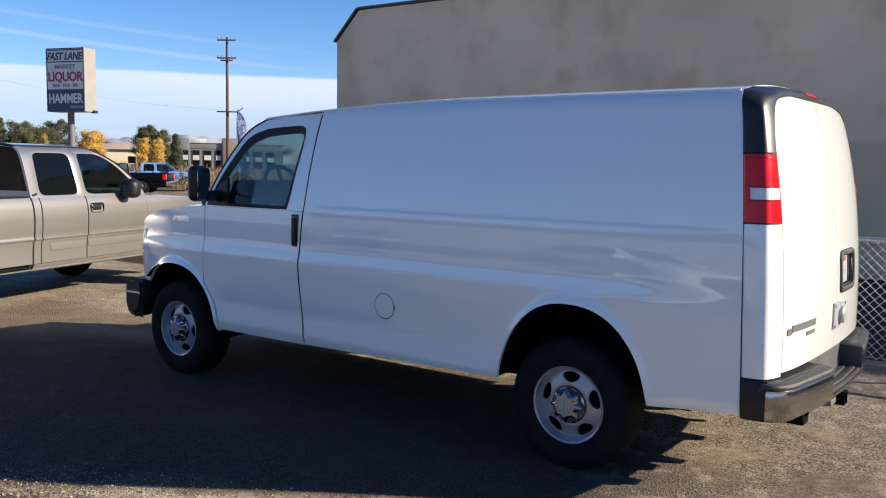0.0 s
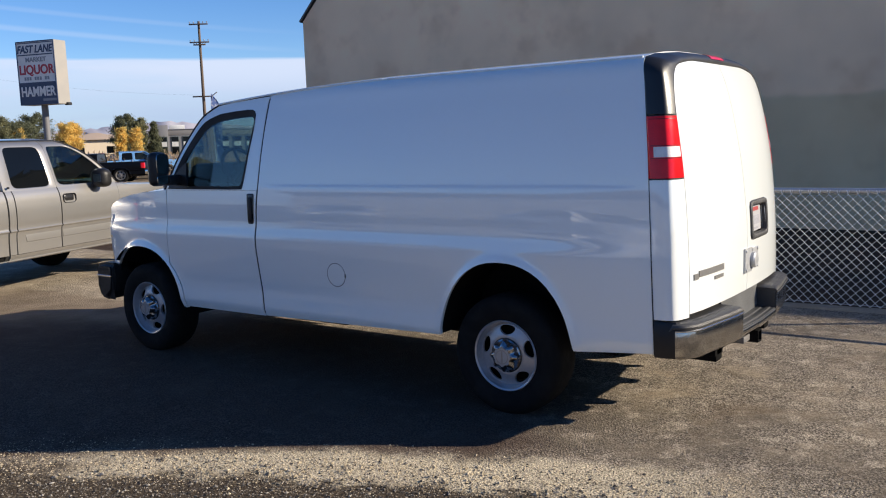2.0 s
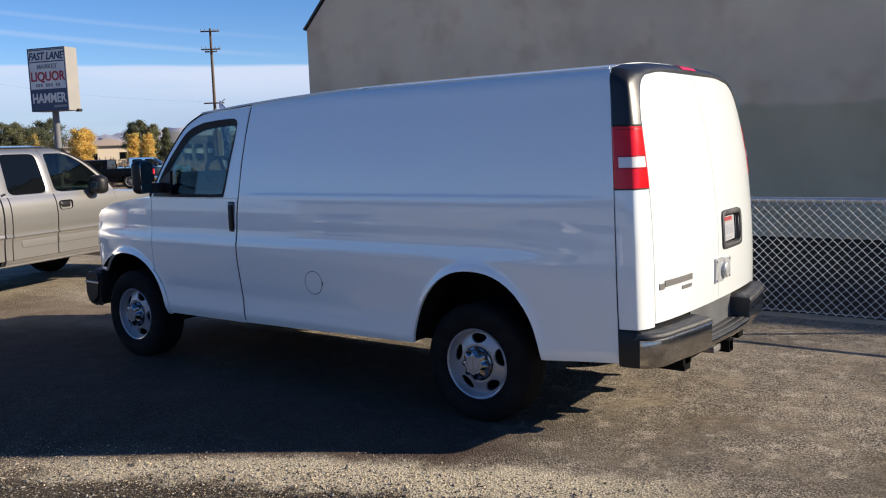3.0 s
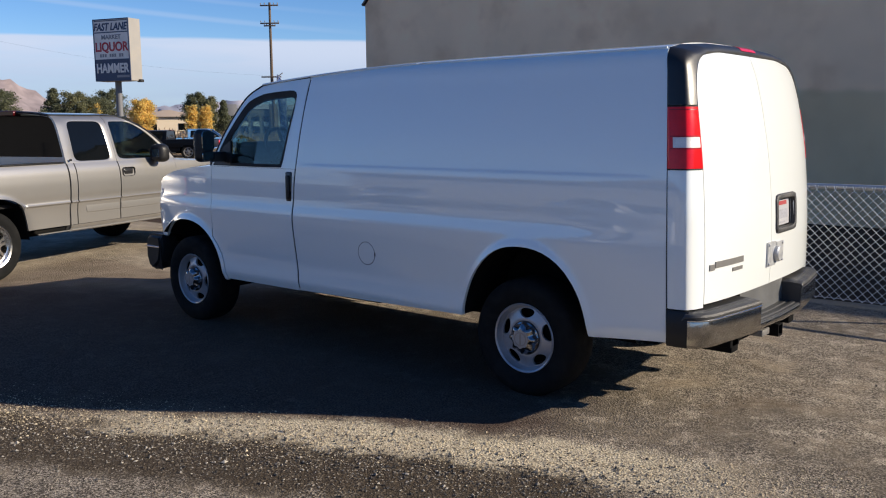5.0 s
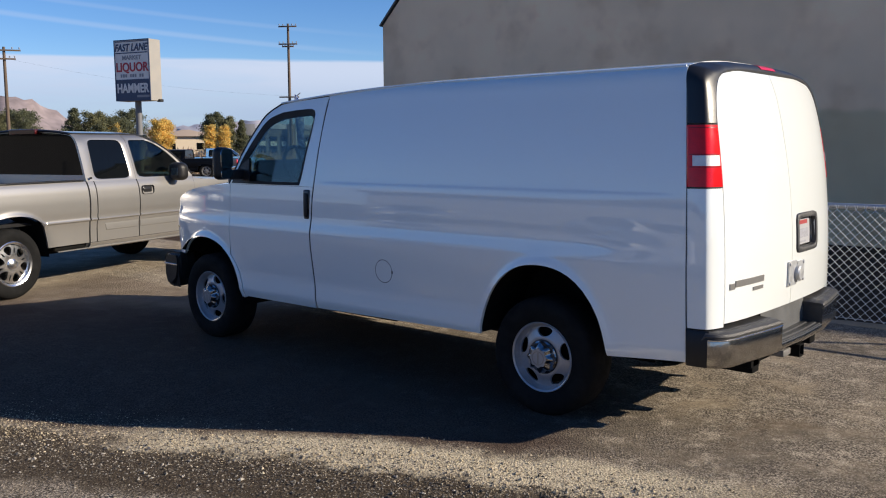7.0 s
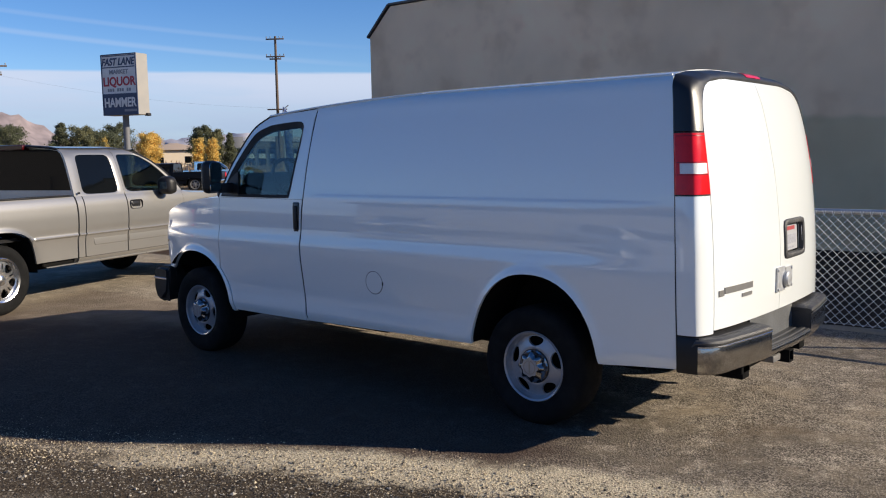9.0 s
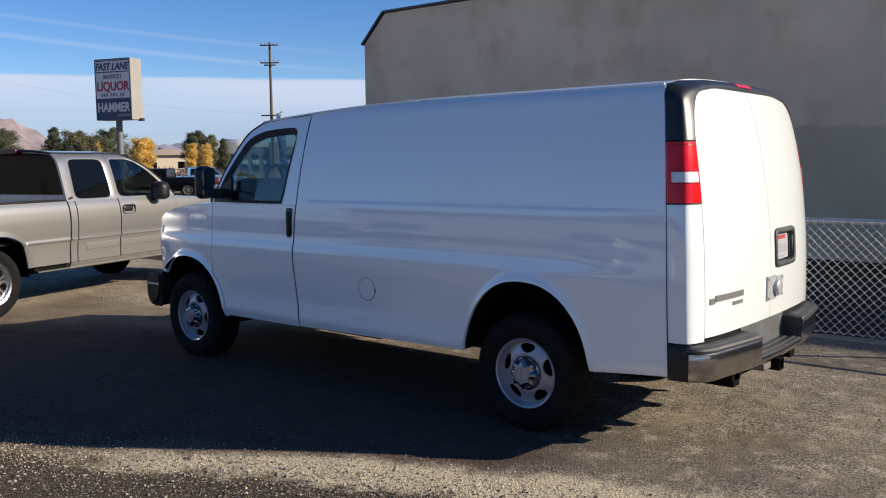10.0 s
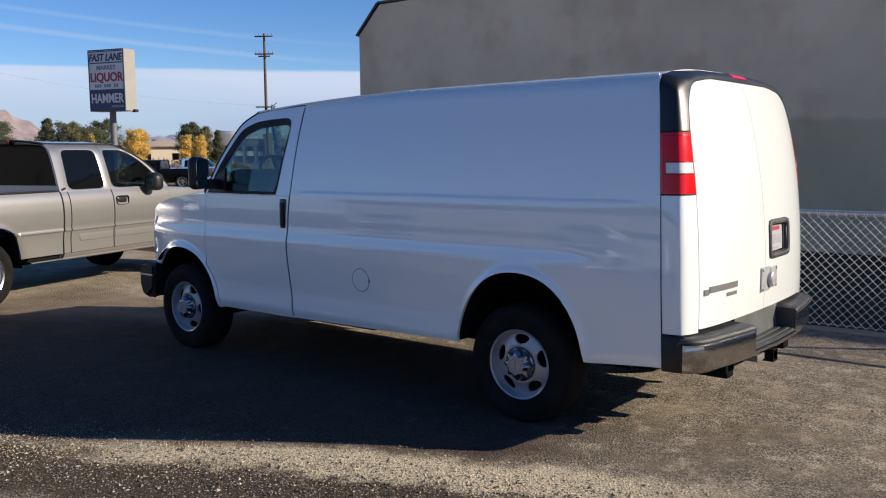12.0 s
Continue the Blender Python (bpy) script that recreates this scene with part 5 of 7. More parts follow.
def alloy_wheel(cy, s, parent, r=0.385, rim_mat=None):
    """A wheel whose axle runs across the truck (local x), built at (s, cy)."""
    cx = 0.0
    o = 0.955
    w = bmesh.new()
    prof = [(0.23, o - 0.22), (0.25, o - 0.25), (r - 0.03, o - 0.25), (r - 0.004, o - 0.22), (r, o - 0.13), (r - 0.004, o - 0.04), (r - 0.022, o - 0.01), (r - 0.06, o + 0.006), (r - 0.10, o + 0.002), (0.245, o - 0.012), (0.235, o - 0.02)]
    revolve(w, prof, (0, 0, 0), s, 56)
    turn = Matrix.Translation((0, cy, r)) @ Matrix.Rotation(-math.pi / 2, 4, "Z")
    base = world_of(parent)

    def put(bm, name, mat, under, label="", angle=32):
        bmesh.ops.transform(bm, matrix=base @ turn, verts=bm.verts)
        return part(name, bm, mat, under, label, angle)
    tyre = put(w, "wheel", TYRE, parent, "black tyre on a chrome six-spoke wheel", 50)
    mat = rim_mat or WHEEL_CHROME
    put(revolve(bmesh.new(), [(0.238, o - 0.03), (0.248, o - 0.010), (0.240, o - 0.004), (0.222, o - 0.012), (0.210, o - 0.05), (0.205, o - 0.16), (0.238, o - 0.16)], (0, 0, 0), s, 48), "rim", mat, tyre)
    # dished centre: six wide openings, a slot in each of the six spokes
    disc = revolve(bmesh.new(), [(0.02, o - 0.035), (0.09, o - 0.022), (0.16, o - 0.034), (0.208, o - 0.040), (0.208, o - 0.075), (0.16, o - 0.068), (0.09, o - 0.055), (0.02, o - 0.06), (0.02, o - 0.035)], (0, 0, 0), s, 72)
    bmesh.ops.remove_doubles(disc, verts=disc.verts, dist=1e-5)
    cutters = []
    for k in range(12):
        a = math.pi / 6 * k + 0.25
        wide = k % 2 == 0
        cb = bmesh.new()
        rings = []
        for yy in (o - 0.12, o + 0.03):
            ring = []
            for j in range(16):
                b = 2 * math.pi * j / 16
                rr = 0.152 + (0.050 if wide else 0.032) * math.sin(b)
                tt = (0.044 if wide else 0.009) * math.cos(b) * (1 + (0.45 * math.sin(b) if wide else 0))
                ring.append(cb.verts.new((rr * math.cos(a) - tt * math.sin(a), s * yy, rr * math.sin(a) + tt * math.cos(a))))
            rings.append(ring)
        for j in range(16):
            cb.faces.new((rings[0][j], rings[0][(j + 1) % 16], rings[1][(j + 1) % 16], rings[1][j]))
        cb.faces.new(rings[0])
        cb.faces.new(rings[1])
        cutters.append(cb)
    put(carve(disc, cutters), "wheel_disc", mat, tyre, "", 40)
    put(revolve(bmesh.new(), [(0.058, o - 0.05), (0.055, o - 0.012), (0.035, o - 0.002), (0.0, o + 0.002)], (0, 0, 0), s, 24), "hub_cap", mat, tyre)
    put(revolve(bmesh.new(), [(0.0, o - 0.13), (0.19, o - 0.13), (0.19, o - 0.15), (0.0, o - 0.15)], (0, 0, 0), s, 28), "brake_disc", UNDER, tyre)


# stations of the cab along and above the rear axle
ALONG = ([-1.5, 0.48, 0.82, 1.40, 2.47, 3.16, 4.6], [-1.5, 0.48, 1.09, 1.925, 3.0, 3.17, 4.6])
UP = ([0, 0.40, 0.50, 0.66, 0.86, 1.31, 1.88, 2.2], [0, 0.43, 0.51, 0.775, 0.90, 1.236, 1.834, 2.15])


def pickup(name, at, rz, paint, label, squash=1.0, far=False):
    """An extended-cab pickup, forward along local y, its rear axle at the origin."""
    t = thing(name, at, label, "pickup truck", rz=rz)
    base = world_of(t)
    K = squash

    def sub(pname, bm, mat, under=None, plabel="", angle=32):
        for v in bm.verts:
            v.co.y = float(np.interp(v.co.y, *ALONG)) if -1.3 < v.co.y < 4.5 else v.co.y
            v.co.z = float(np.interp(v.co.z, *UP)) * K
        bmesh.ops.transform(bm, matrix=base, verts=bm.verts)
        return part(pname, bm, mat, under or t, plabel, angle)

    def hw(y, z):
        w = TRUCK_HALF(z)
        if y > 3.2:
            w -= 0.10 * ((y - 3.2) / 1.3) ** 2.4
        if y < -0.9:
            w -= 0.02 * ((-0.9 - y) / 0.3) ** 2
        return w

    def arch2(y, c, r=0.47, top=0.86):
        q = (y - c) / r
        return 0.38 + (top - 0.38) * math.sqrt(max(1 - abs(q) ** 2.4, 0)) if abs(q) < 1 else 0

    WB = 3.645
    hood_z = smooth_table([(2.4, 1.305), (3.2, 1.255), (4.1, 1.20), (4.35, 1.16), (4.45, 1.08)])
    top_line = lambda y: 1.31 if y < 2.45 else hood_z(y)
    for s in (-1, 1):
        def panel(pname, y0, y1, lo, hi, n=20, m=26, extra=()):
            bm = bmesh.new()
            ys = dense(y0, y1, n, extra, 7, 0.06)
            grid(bm, lambda y, v: (s * (hw(y, lo(y) + (hi(y) - lo(y)) * v) + flare2(y, lo(y) + (hi(y) - lo(y)) * v)), y, lo(y) + (hi(y) - lo(y)) * v), ys, sorted(set(spread(0, 1, m)) | set(spread(0.17, 0.23, 16))))
            lip(bm, lambda co: (-s * 0.02, 0, 0))
            return sub(pname, bm, paint)

        def flare2(y, z):
            best = 0
            for c in (0.0, WB):
                d = math.hypot((y - c) / 0.47, (z - 0.38) / 0.48)
                best = max(best, 0.022 * math.exp(-((max(d - 1, 0)) / 0.10) ** 2))
            return best
        bed = panel("bed_side", -1.18, 0.815, lambda y: max(arch2(y, 0.0), 0.50), lambda y: 1.31, 40, 28, (-0.465, 0.465))
        rd = panel("rear_door", 0.908, 1.393, lambda y: 0.50, lambda y: 1.31, 8)
        fd = panel("front_door", 1.4075, 2.47, lambda y: 0.50, lambda y: 1.31, 12)
        panel("cab_corner", 0.83, 0.897, lambda y: 0.50, lambda y: 1.31, 5)
        panel("fender", 2.48, 4.42, lambda y: max(arch2(y, WB), 0.52), top_line, 36, 24, (WB - 0.465, WB + 0.465))
        # rocker and seam backing
        bm = bmesh.new()
        grid(bm, lambda y, z: (s * (TRUCK_HALF(z) - 0.016), y, z), [0.80, 2.6], spread(0.42, 1.30, 12))
        sub("seam_seal", bm, SEAM_BLACK)
        bm = bmesh.new()
        grid(bm, lambda y, z: (s * TRUCK_HALF(z), y, z), spread(0.83, 3.1, 6), [0.395, 0.42, 0.46, 0.494])
        lip(bm, lambda co: (-s * 0.03, 0, 0))
        sub("rocker_panel", bm, paint)
        # metal strip in place of the light caught on the rocker edge
        bm = bmesh.new()
        grid(bm, lambda y, k: (s * (TRUCK_HALF(0.42) + (0.0, 0.022, 0.022, 0.0)[k]), y, 0.41 + (0.0, 0.002, 0.014, 0.018)[k]), spread(0.56, 3.1, 8), range(4))
        sub("rocker_glint", bm, BADGE)
        # greenhouse: pillars as one side frame with two openings
        def at_side(y, z, off=0.0):
            return (s * (TRUCK_HALF(z) + off), y, z)
        roofy = lambda z: 0.825 + (z - 1.31) * 0.02
        wind = lambda z: 2.53 - (z - 1.31) * 1.05 - 0.22 * ((z - 1.31) / 0.5) ** 4
        bm = bmesh.new()
        panes = []
        # each window: cell edges, then the opening's own edges
        for wname, under, c0, c1, w0, w1, n in (("rear_side_window", rd, roofy, lambda z: 1.40 + (z - 1.31) * -0.02, lambda z: 0.925 + (z - 1.31) * 0.05, lambda z: 1.345 - (z - 1.31) * 0.03, 8.0), ("front_side_window", fd, lambda z: 1.404 - (z - 1.31) * 0.02, wind, lambda z: 1.445 - (z - 1.31) * 0.02, lambda z: wind(z) - 0.075, 10.0)):
            edge, hole = [], []
            for k in range(65):
                a = 2 * math.pi * k / 64
                c, q = math.cos(a), math.sin(a)
                m = 1 / max(abs(c), abs(q))
                r = (abs(c) ** n + abs(q) ** n) ** (-1 / n)
                ze = 1.31 + 0.535 * (0.5 + 0.5 * m * q)
                zh = 1.330 + 0.452 * (0.5 + 0.5 * r * q)
                edge.append((c0(ze) + (c1(ze) - c0(ze)) * (0.5 + 0.5 * m * c), ze))
                hole.append((w0(zh) + (w1(zh) - w0(zh)) * (0.5 + 0.5 * r * c), zh))
            grid(bm, lambda k, u: at_side(edge[k][0] + (hole[k][0] - edge[k][0]) * u, edge[k][1] + (hole[k][1] - edge[k][1]) * u, -0.006 * u ** 6), range(65), [0, 0.4, 0.8, 1])
            panes.append((wname, under, hole))
        bmesh.ops.remove_doubles(bm, verts=bm.verts, dist=1e-4)
        lip(bm, lambda co: (-s * 0.03, 0, 0))
        sub("cab_frame", bm, paint)
        # dark line along the roof edge and windscreen pillar
        edge_line = [(s * (TRUCK_HALF(1.848) + 0.002), y, 1.850 - 0.03 * max((y - 1.6) / 0.25, 0) ** 2) for y in spread(0.85, 1.66, 10)] + [(s * (TRUCK_HALF(z) + 0.004), wind(z) - 0.006, z) for z in spread(1.815, 1.34, 12)]
        sub("roof_edge_strip", tube(bmesh.new(), edge_line, 0.010, 6), TRIM_BLACK, None, "thin black strip along the roof edge")
        for wname, under, hole in panes:
            my, mz = sum(p[0] for p in hole) / len(hole), sum(p[1] for p in hole) / len(hole)
            bm = bmesh.new()
            grid(bm, lambda k, u: at_side(my + (hole[k][0] - my) * u, mz + (hole[k][1] - mz) * u, -0.014), range(65), [0.02, 0.5, 1.015])
            g = sub(wname, thicken(bm), DARK_GLASS if wname[0] == "r" else TRUCK_WINDOW, under, "dark tinted window")
            g.visible_shadow = False
        # door handle, mirror, small marks on the cab corner
        sub("lock_mark", boxed(min(s * 0.945, s * 0.962), max(s * 0.945, s * 0.962), 0.850, 0.872, 1.335, 1.358, 0.003, 1), TRIM_BLACK)
        for under, y0, y1, slant in ((rd, 0.985, 1.385, 0.03), (fd, 1.418, 2.455, 0.0)):
            bm = bmesh.new()
            grid(bm, lambda u, k: (s * (TRUCK_HALF(0.575 + 0.055 * k / 3) + (0.0, 0.005, 0.005, 0.0)[k]), y0 + slant * (3 - k) / 3 + (y1 - y0 - slant * (3 - k) / 3) * u, 0.575 + (0.0, 0.004, 0.046, 0.052)[k]), spread(0, 1, 8), range(4))
            lip(bm, lambda co: (-s * 0.012, 0, 0))
            sub("door_moulding", bm, paint, under)
        h = sub("door_handle", boxed(min(s * 0.955, s * 0.985), max(s * 0.955, s * 0.985), 1.44, 1.65, 1.05, 1.20, 0.045, 5), TRIM_BLACK, fd, "black door handle")
        sub("handle_lever", boxed(min(s * 0.98, s * 0.992), max(s * 0.98, s * 0.992), 1.47, 1.605, 1.11, 1.15, 0.006, 2), TRIM_BLACK, h)
        mir = sub("door_mirror", boxed(min(s * 0.93, s * 1.17), max(s * 0.93, s * 1.17), 1.97, 2.17, 1.255, 1.50, 0.085, 6), PLASTIC_BLACK, t, "black door mirror")
        sub("mirror_glass", boxed(min(s * 1.01, s * 1.12), max(s * 1.01, s * 1.12), 1.966, 1.973, 1.34, 1.43, 0.002, 1), MIRROR, mir)
        sub("tail_lamp", boxed(min(s * 0.80, s * (0.992 if far else 0.955)), max(s * 0.80, s * (0.992 if far else 0.955)), -1.21, -1.02, 0.80, 1.25, 0.02, 2), RED_LENS)
        sub("headlamp", boxed(min(s * 0.62, s * 0.86), max(s * 0.62, s * 0.86), 4.38, 4.46, 0.92, 1.08, 0.02, 2), CLEAR_LENS)
        sub("bed_wall", boxed(min(s * 0.84, s * 0.93), max(s * 0.84, s * 0.93), -1.15, 0.80, 0.93, 1.316, 0.012, 2), paint)
        sub("bed_rail_cap", boxed(min(s * 0.83, s * 0.95), max(s * 0.83, s * 0.95), -1.15, 0.80, 1.314, 1.330, 0.006, 2), PLASTIC_BLACK)
        for c in (0.0, WB):
            alloy_wheel(c, s, t, rim_mat=WORN_STEEL if far else None)
            bm = bmesh.new()
            grid(bm, lambda a, d: (s * d, c + 0.475 * math.cos(a), 0.38 + 0.485 * math.sin(a)), [math.pi * i / 16 for i in range(17)], [0.955, 0.8, 0.6])
            sub("arch_liner", bm, UNDER)
    bm = bmesh.new()
    grid(bm, lambda u, y: (u * TRUCK_HALF(1.845), y + 0.14 * (1 - u * u) * (1 if y > 1.5 else -0.1), 1.845 + 0.045 * (1 - abs(u) ** 2.5) - 0.03 * max((y - 1.6) / 0.25, 0) ** 2), spread(-1, 1, 20), spread(0.845, 1.86, 14))
    lip(bm, lambda co: (0, 0, -0.02))
    roof_p = sub("cab_roof", bm, paint)
    header = [(u * TRUCK_HALF(1.845), 0.838 - 0.014 * (1 - u * u), 1.846 + 0.045 * (1 - abs(u) ** 2.5)) for u in spread(-0.99, 0.99, 21)]
    sub("rear_header", tube(bmesh.new(), header, 0.016, 6), TRIM_BLACK, roof_p, "black strip over the rear window")
    sub("high_brake_lamp", boxed(-0.22, 0.22, 0.79, 0.86, 1.845, 1.905, 0.008, 2), DARK_RED, roof_p, "red high brake lamp")
    bm = bmesh.new()
    grid(bm, lambda u, z: (u * (TRUCK_HALF(z) - 0.02), 0.835 + (z - 1.31) * 0.02, z), spread(-1, 1, 12), [0.55, 0.9, 1.31, 1.38])
    sub("cab_back", bm, paint)
    bm = bmesh.new()
    grid(bm, lambda u, z: (u * (TRUCK_HALF(z) - 0.01), 0.835 + (z - 1.31) * 0.02 + 0.008, z), spread(-1, 1, 12), spread(1.36, 1.845, 6))
    sub("rear_window", bm, DARK_GLASS, None, "dark cab rear window")
    bm = bmesh.new()
    grid(bm, lambda u, v: (u * (0.90 + (0.70 - 0.90) * v), 2.50 + 0.18 * (1 - u * u) - 0.64 * v, 1.315 + 0.53 * v), spread(-1, 1, 14), spread(0, 1, 8))
    g = sub("windscreen", thicken(bm), TRUCK_WINDOW, None, "windscreen")
    g.visible_shadow = False
    bm = bmesh.new()
    grid(bm, lambda u, y: (u * hw(y, hood_z(y)), y + 0.08 * (1 - u * u), hood_z(y) + 0.04 * (1 - abs(u) ** 3)), spread(-1, 1, 18), spread(2.46, 4.44, 18))
    lip(bm, lambda co: (0, 0, -0.02))
    sub("hood", bm, paint)
    sub("grille", boxed(-0.6, 0.6, 4.42, 4.54, 0.72, 1.08, 0.03, 2), TRIM_BLACK)
    sub("front_bumper", boxed(-0.95, 0.95, 4.40, 4.62, 0.46, 0.70, 0.05, 3), CHROME)
    sub("tailgate", boxed(-0.78, 0.78, -1.20, -1.14, 0.72, 1.31, 0.02, 2), paint)
    sub("rear_bumper", boxed(-0.94, 0.94, -1.38, -1.20, 0.46, 0.66, 0.03, 2), CHROME)
    sub("bed_floor", boxed(-0.85, 0.85, -1.14, 0.80, 0.66, 0.72), PLASTIC_BLACK)
    sub("chassis", boxed(-0.62, 0.62, -1.1, 4.3, 0.36, 0.52, 0.02), UNDER)
    # wide plate added to keep light from under the cab
    sub("underbody", boxed(-0.90, 0.90, 0.55, 3.05, 0.42, 0.50, 0.02), UNDER)
    sub("cab_floor", boxed(-0.86, 0.86, 0.86, 2.9, 0.52, 0.56), UNDER)
    sub("dashboard", boxed(-0.84, 0.84, 2.25, 2.6, 0.95, 1.28, 0.05, 3), DASH_GREY)
    for s in (-1, 1):
        seat = sub("seat", boxed(s * 0.42 - 0.26, s * 0.42 + 0.26, 1.45, 2.0, 0.82, 1.0, 0.05, 3), DARK_CLOTH)
        sub("seat_back", boxed(s * 0.42 - 0.25, s * 0.42 + 0.25, 1.34, 1.5, 0.95, 1.50, 0.06, 3), DARK_CLOTH, seat)
        sub("head_rest", boxed(s * 0.42 - 0.14, s * 0.42 + 0.14, 1.34, 1.45, 1.51, 1.68, 0.04, 3), DARK_CLOTH, seat)
    return t


pickup("pickup_truck", (-7.629, -1.491, 0), 17.6, PEWTER, "pewter metallic extended-cab pickup truck with chrome wheels")

# ---- other parked vehicles ----
BLACK_PAINT = material("black_car_paint", (0.004, 0.005, 0.008), 0.35, vary=0.05, spec=0.12)
BLUE_PAINT = material("bright_blue_car_paint", (0.14, 0.32, 0.58), 0.3, vary=0.04, coat=0.8)
WHITE_PAINT = material("white_car_paint", (0.75, 0.75, 0.74), 0.3, vary=0.02, coat=0.8)
SILVER_PAINT = material("silver_car_paint", (0.42, 0.43, 0.45), 0.3, metal=0.5, vary=0.03, coat=0.7)
ALLOY = material("dull_alloy", (0.45, 0.45, 0.46), 0.3, metal=0.8, vary=0.1)

SHAPES = {
    # along: y, belt height, top height
    "suv": dict(length=4.9, width=0.95, belt=1.06, axles=(0.95, 3.75), r=0.37, top=[(0.0, 0.92), (0.06, 1.05), (0.25, 1.62), (0.6, 1.76), (2.4, 1.78), (2.9, 1.70), (3.65, 1.14), (4.6, 1.03), (4.85, 0.88), (4.9, 0.7)]),
    "sedan": dict(length=4.7, width=0.90, belt=0.94, axles=(0.95, 3.65), r=0.33, top=[(0.0, 0.85), (0.08, 0.98), (0.7, 1.06), (1.35, 1.42), (1.9, 1.47), (2.5, 1.44), (3.3, 1.03), (4.4, 0.86), (4.65, 0.72), (4.7, 0.6)]),
}


def car(name, shape, at, rz, paint, label):
    """A car whose body is lofted along its length, forward along local y, its tail at the origin."""
    d = SHAPES[shape]
    t = thing(name, at, label, "car", rz=rz)
    base = world_of(t)
    top = smooth_table(d["top"])
    L, W, belt, r = d["length"], d["width"], d["belt"], d["r"]

    def sub(pname, bm, mat, under=None, plabel=""):
        bmesh.ops.transform(bm, matrix=base, verts=bm.verts)
        return part(pname, bm, mat, under or t, plabel)

    def plan(y):
        q = abs(2 * y / L - 1)
        return W * (1 - 0.16 * q**5)

    def low(y):
        z = 0.26
        for a in d["axles"]:
            q = (y - a) / (r + 0.07)
            if abs(q) < 1:
                z = max(z, r + (r + 0.04) * math.sqrt(1 - q * q))
        return z

    def section(y, k):
        zt, w = top(y), plan(y)
        b = min(belt, zt - 0.02)
        lo = min(low(y), b - 0.04)
        if k <= 6:
            v = k / 6
            return (w * (0.95 + 0.05 * math.sin(v * math.pi)), y, lo + (b - lo) * v)
        v = (k - 6) / 6
        lean = 0.24 * min((zt - b) / 0.6, 1)
        return (w * (0.95 - lean * v) * (1 if v < 0.99 else 0.0) + (0 if v < 0.99 else 0.0), y, b + (zt - b) * (v**0.8 if v < 0.99 else 1.0) + (0.0 if v < 0.99 else 0.015))
    ys = sorted(set(spread(0, L, 46) + [a + q * (r + 0.07) for a in d["axles"] for q in (-1, -0.97, -0.9, 0.9, 0.97, 1)] + [y for y, _ in d["top"]]))
    bm = bmesh.new()
    for s in (-1, 1):
        grid(bm, lambda y, k: (s * section(y, k)[0], *section(y, k)[1:]), ys, range(13))
    bmesh.ops.remove_doubles(bm, verts=bm.verts, dist=1e-4)
    body = sub("body", bm, paint)
    # side panes, laid over the cabin
    gy = [y for y in ys if top(y) > belt + 0.22]
    for s in (-1, 1):
        span = (gy[0] + 0.12, gy[-1] - 0.1)
        cuts = spread(span[0], span[1], 4 if shape == "suv" else 3)
        for a, b in zip(cuts, cuts[1:]):
            bm = bmesh.new()
            def pane(y, k):
                x0, _, z0 = section(y, 6.3)
                x1, _, z1 = section(y, 10.8)
                return (s * (x0 + (x1 - x0) * k + 0.008), y, z0 + (max(z1, z0 + 0.02) - z0) * k)
            grid(bm, pane, spread(a + 0.03, b - 0.03, 6), [0, 0.5, 1])
            sub("side_window", bm, DARK_GLASS)
    for y0, y1, nm in ((gy[-1] - 0.1, gy[-1] + 0.35, "windscreen"), (gy[0] + 0.02, gy[0] + 0.14, "rear_window")):
        bm = bmesh.new()
        grid(bm, lambda y, u: (u * plan(y) * 0.66, y, top(y) + 0.022), spread(y0 - (0.2 if nm == "windscreen" else 0.12), y1, 5), spread(-1, 1, 6))
        sub(nm, bm, DARK_GLASS)
    for s in (-1, 1):
        for a in d["axles"]:
            w = bmesh.new()
            o = W * 0.97
            tr = Matrix.Translation((0, a, r)) @ Matrix.Rotation(-math.pi / 2, 4, "Z")
            revolve(w, [(0.2, o - 0.2), (r - 0.02, o - 0.21), (r, o - 0.18), (r, o - 0.03), (r - 0.03, o), (0.22, o - 0.01), (0.21, o - 0.03)], (0, 0, 0), s, 28)
            bmesh.ops.transform(w, matrix=tr, verts=w.verts)
            tyre = sub("wheel", w, TYRE)
            w = revolve(bmesh.new(), [(0.215, o - 0.02), (0.20, o - 0.008), (0.17, o - 0.03), (0.06, o - 0.018), (0.0, o - 0.015)], (0, 0, 0), s, 20)
            bmesh.ops.transform(w, matrix=tr, verts=w.verts)
            sub("rim", w, ALLOY, tyre)
        sub("tail_lamp", boxed(s * W * 0.72 - 0.1, s * W * 0.72 + 0.1, -0.02, 0.12, belt - 0.25, belt - 0.02, 0.02), RED_LENS)
        sub("headlamp", boxed(s * W * 0.66 - 0.14, s * W * 0.66 + 0.14, L - 0.14, L - 0.02, 0.62, 0.76, 0.03), CLEAR_LENS)
        sub("door_mirror", boxed(min(s * W * 0.95, s * W * 1.17), max(s * W * 0.95, s * W * 1.17), 3.1, 3.22, belt - 0.02, belt + 0.14, 0.03), paint)
    sub("front_bumper", boxed(-W * 0.8, W * 0.8, L - 0.1, L + 0.05, 0.3, 0.56, 0.06, 3), PLASTIC_BLACK)
    sub("grille", boxed(-W * 0.45, W * 0.45, L - 0.08, L + 0.02, 0.58, 0.74, 0.02), TRIM_BLACK)
    sub("rear_bumper", boxed(-W * 0.82, W * 0.82, -0.06, 0.1, 0.3, 0.58, 0.06, 3), PLASTIC_BLACK)
    return t


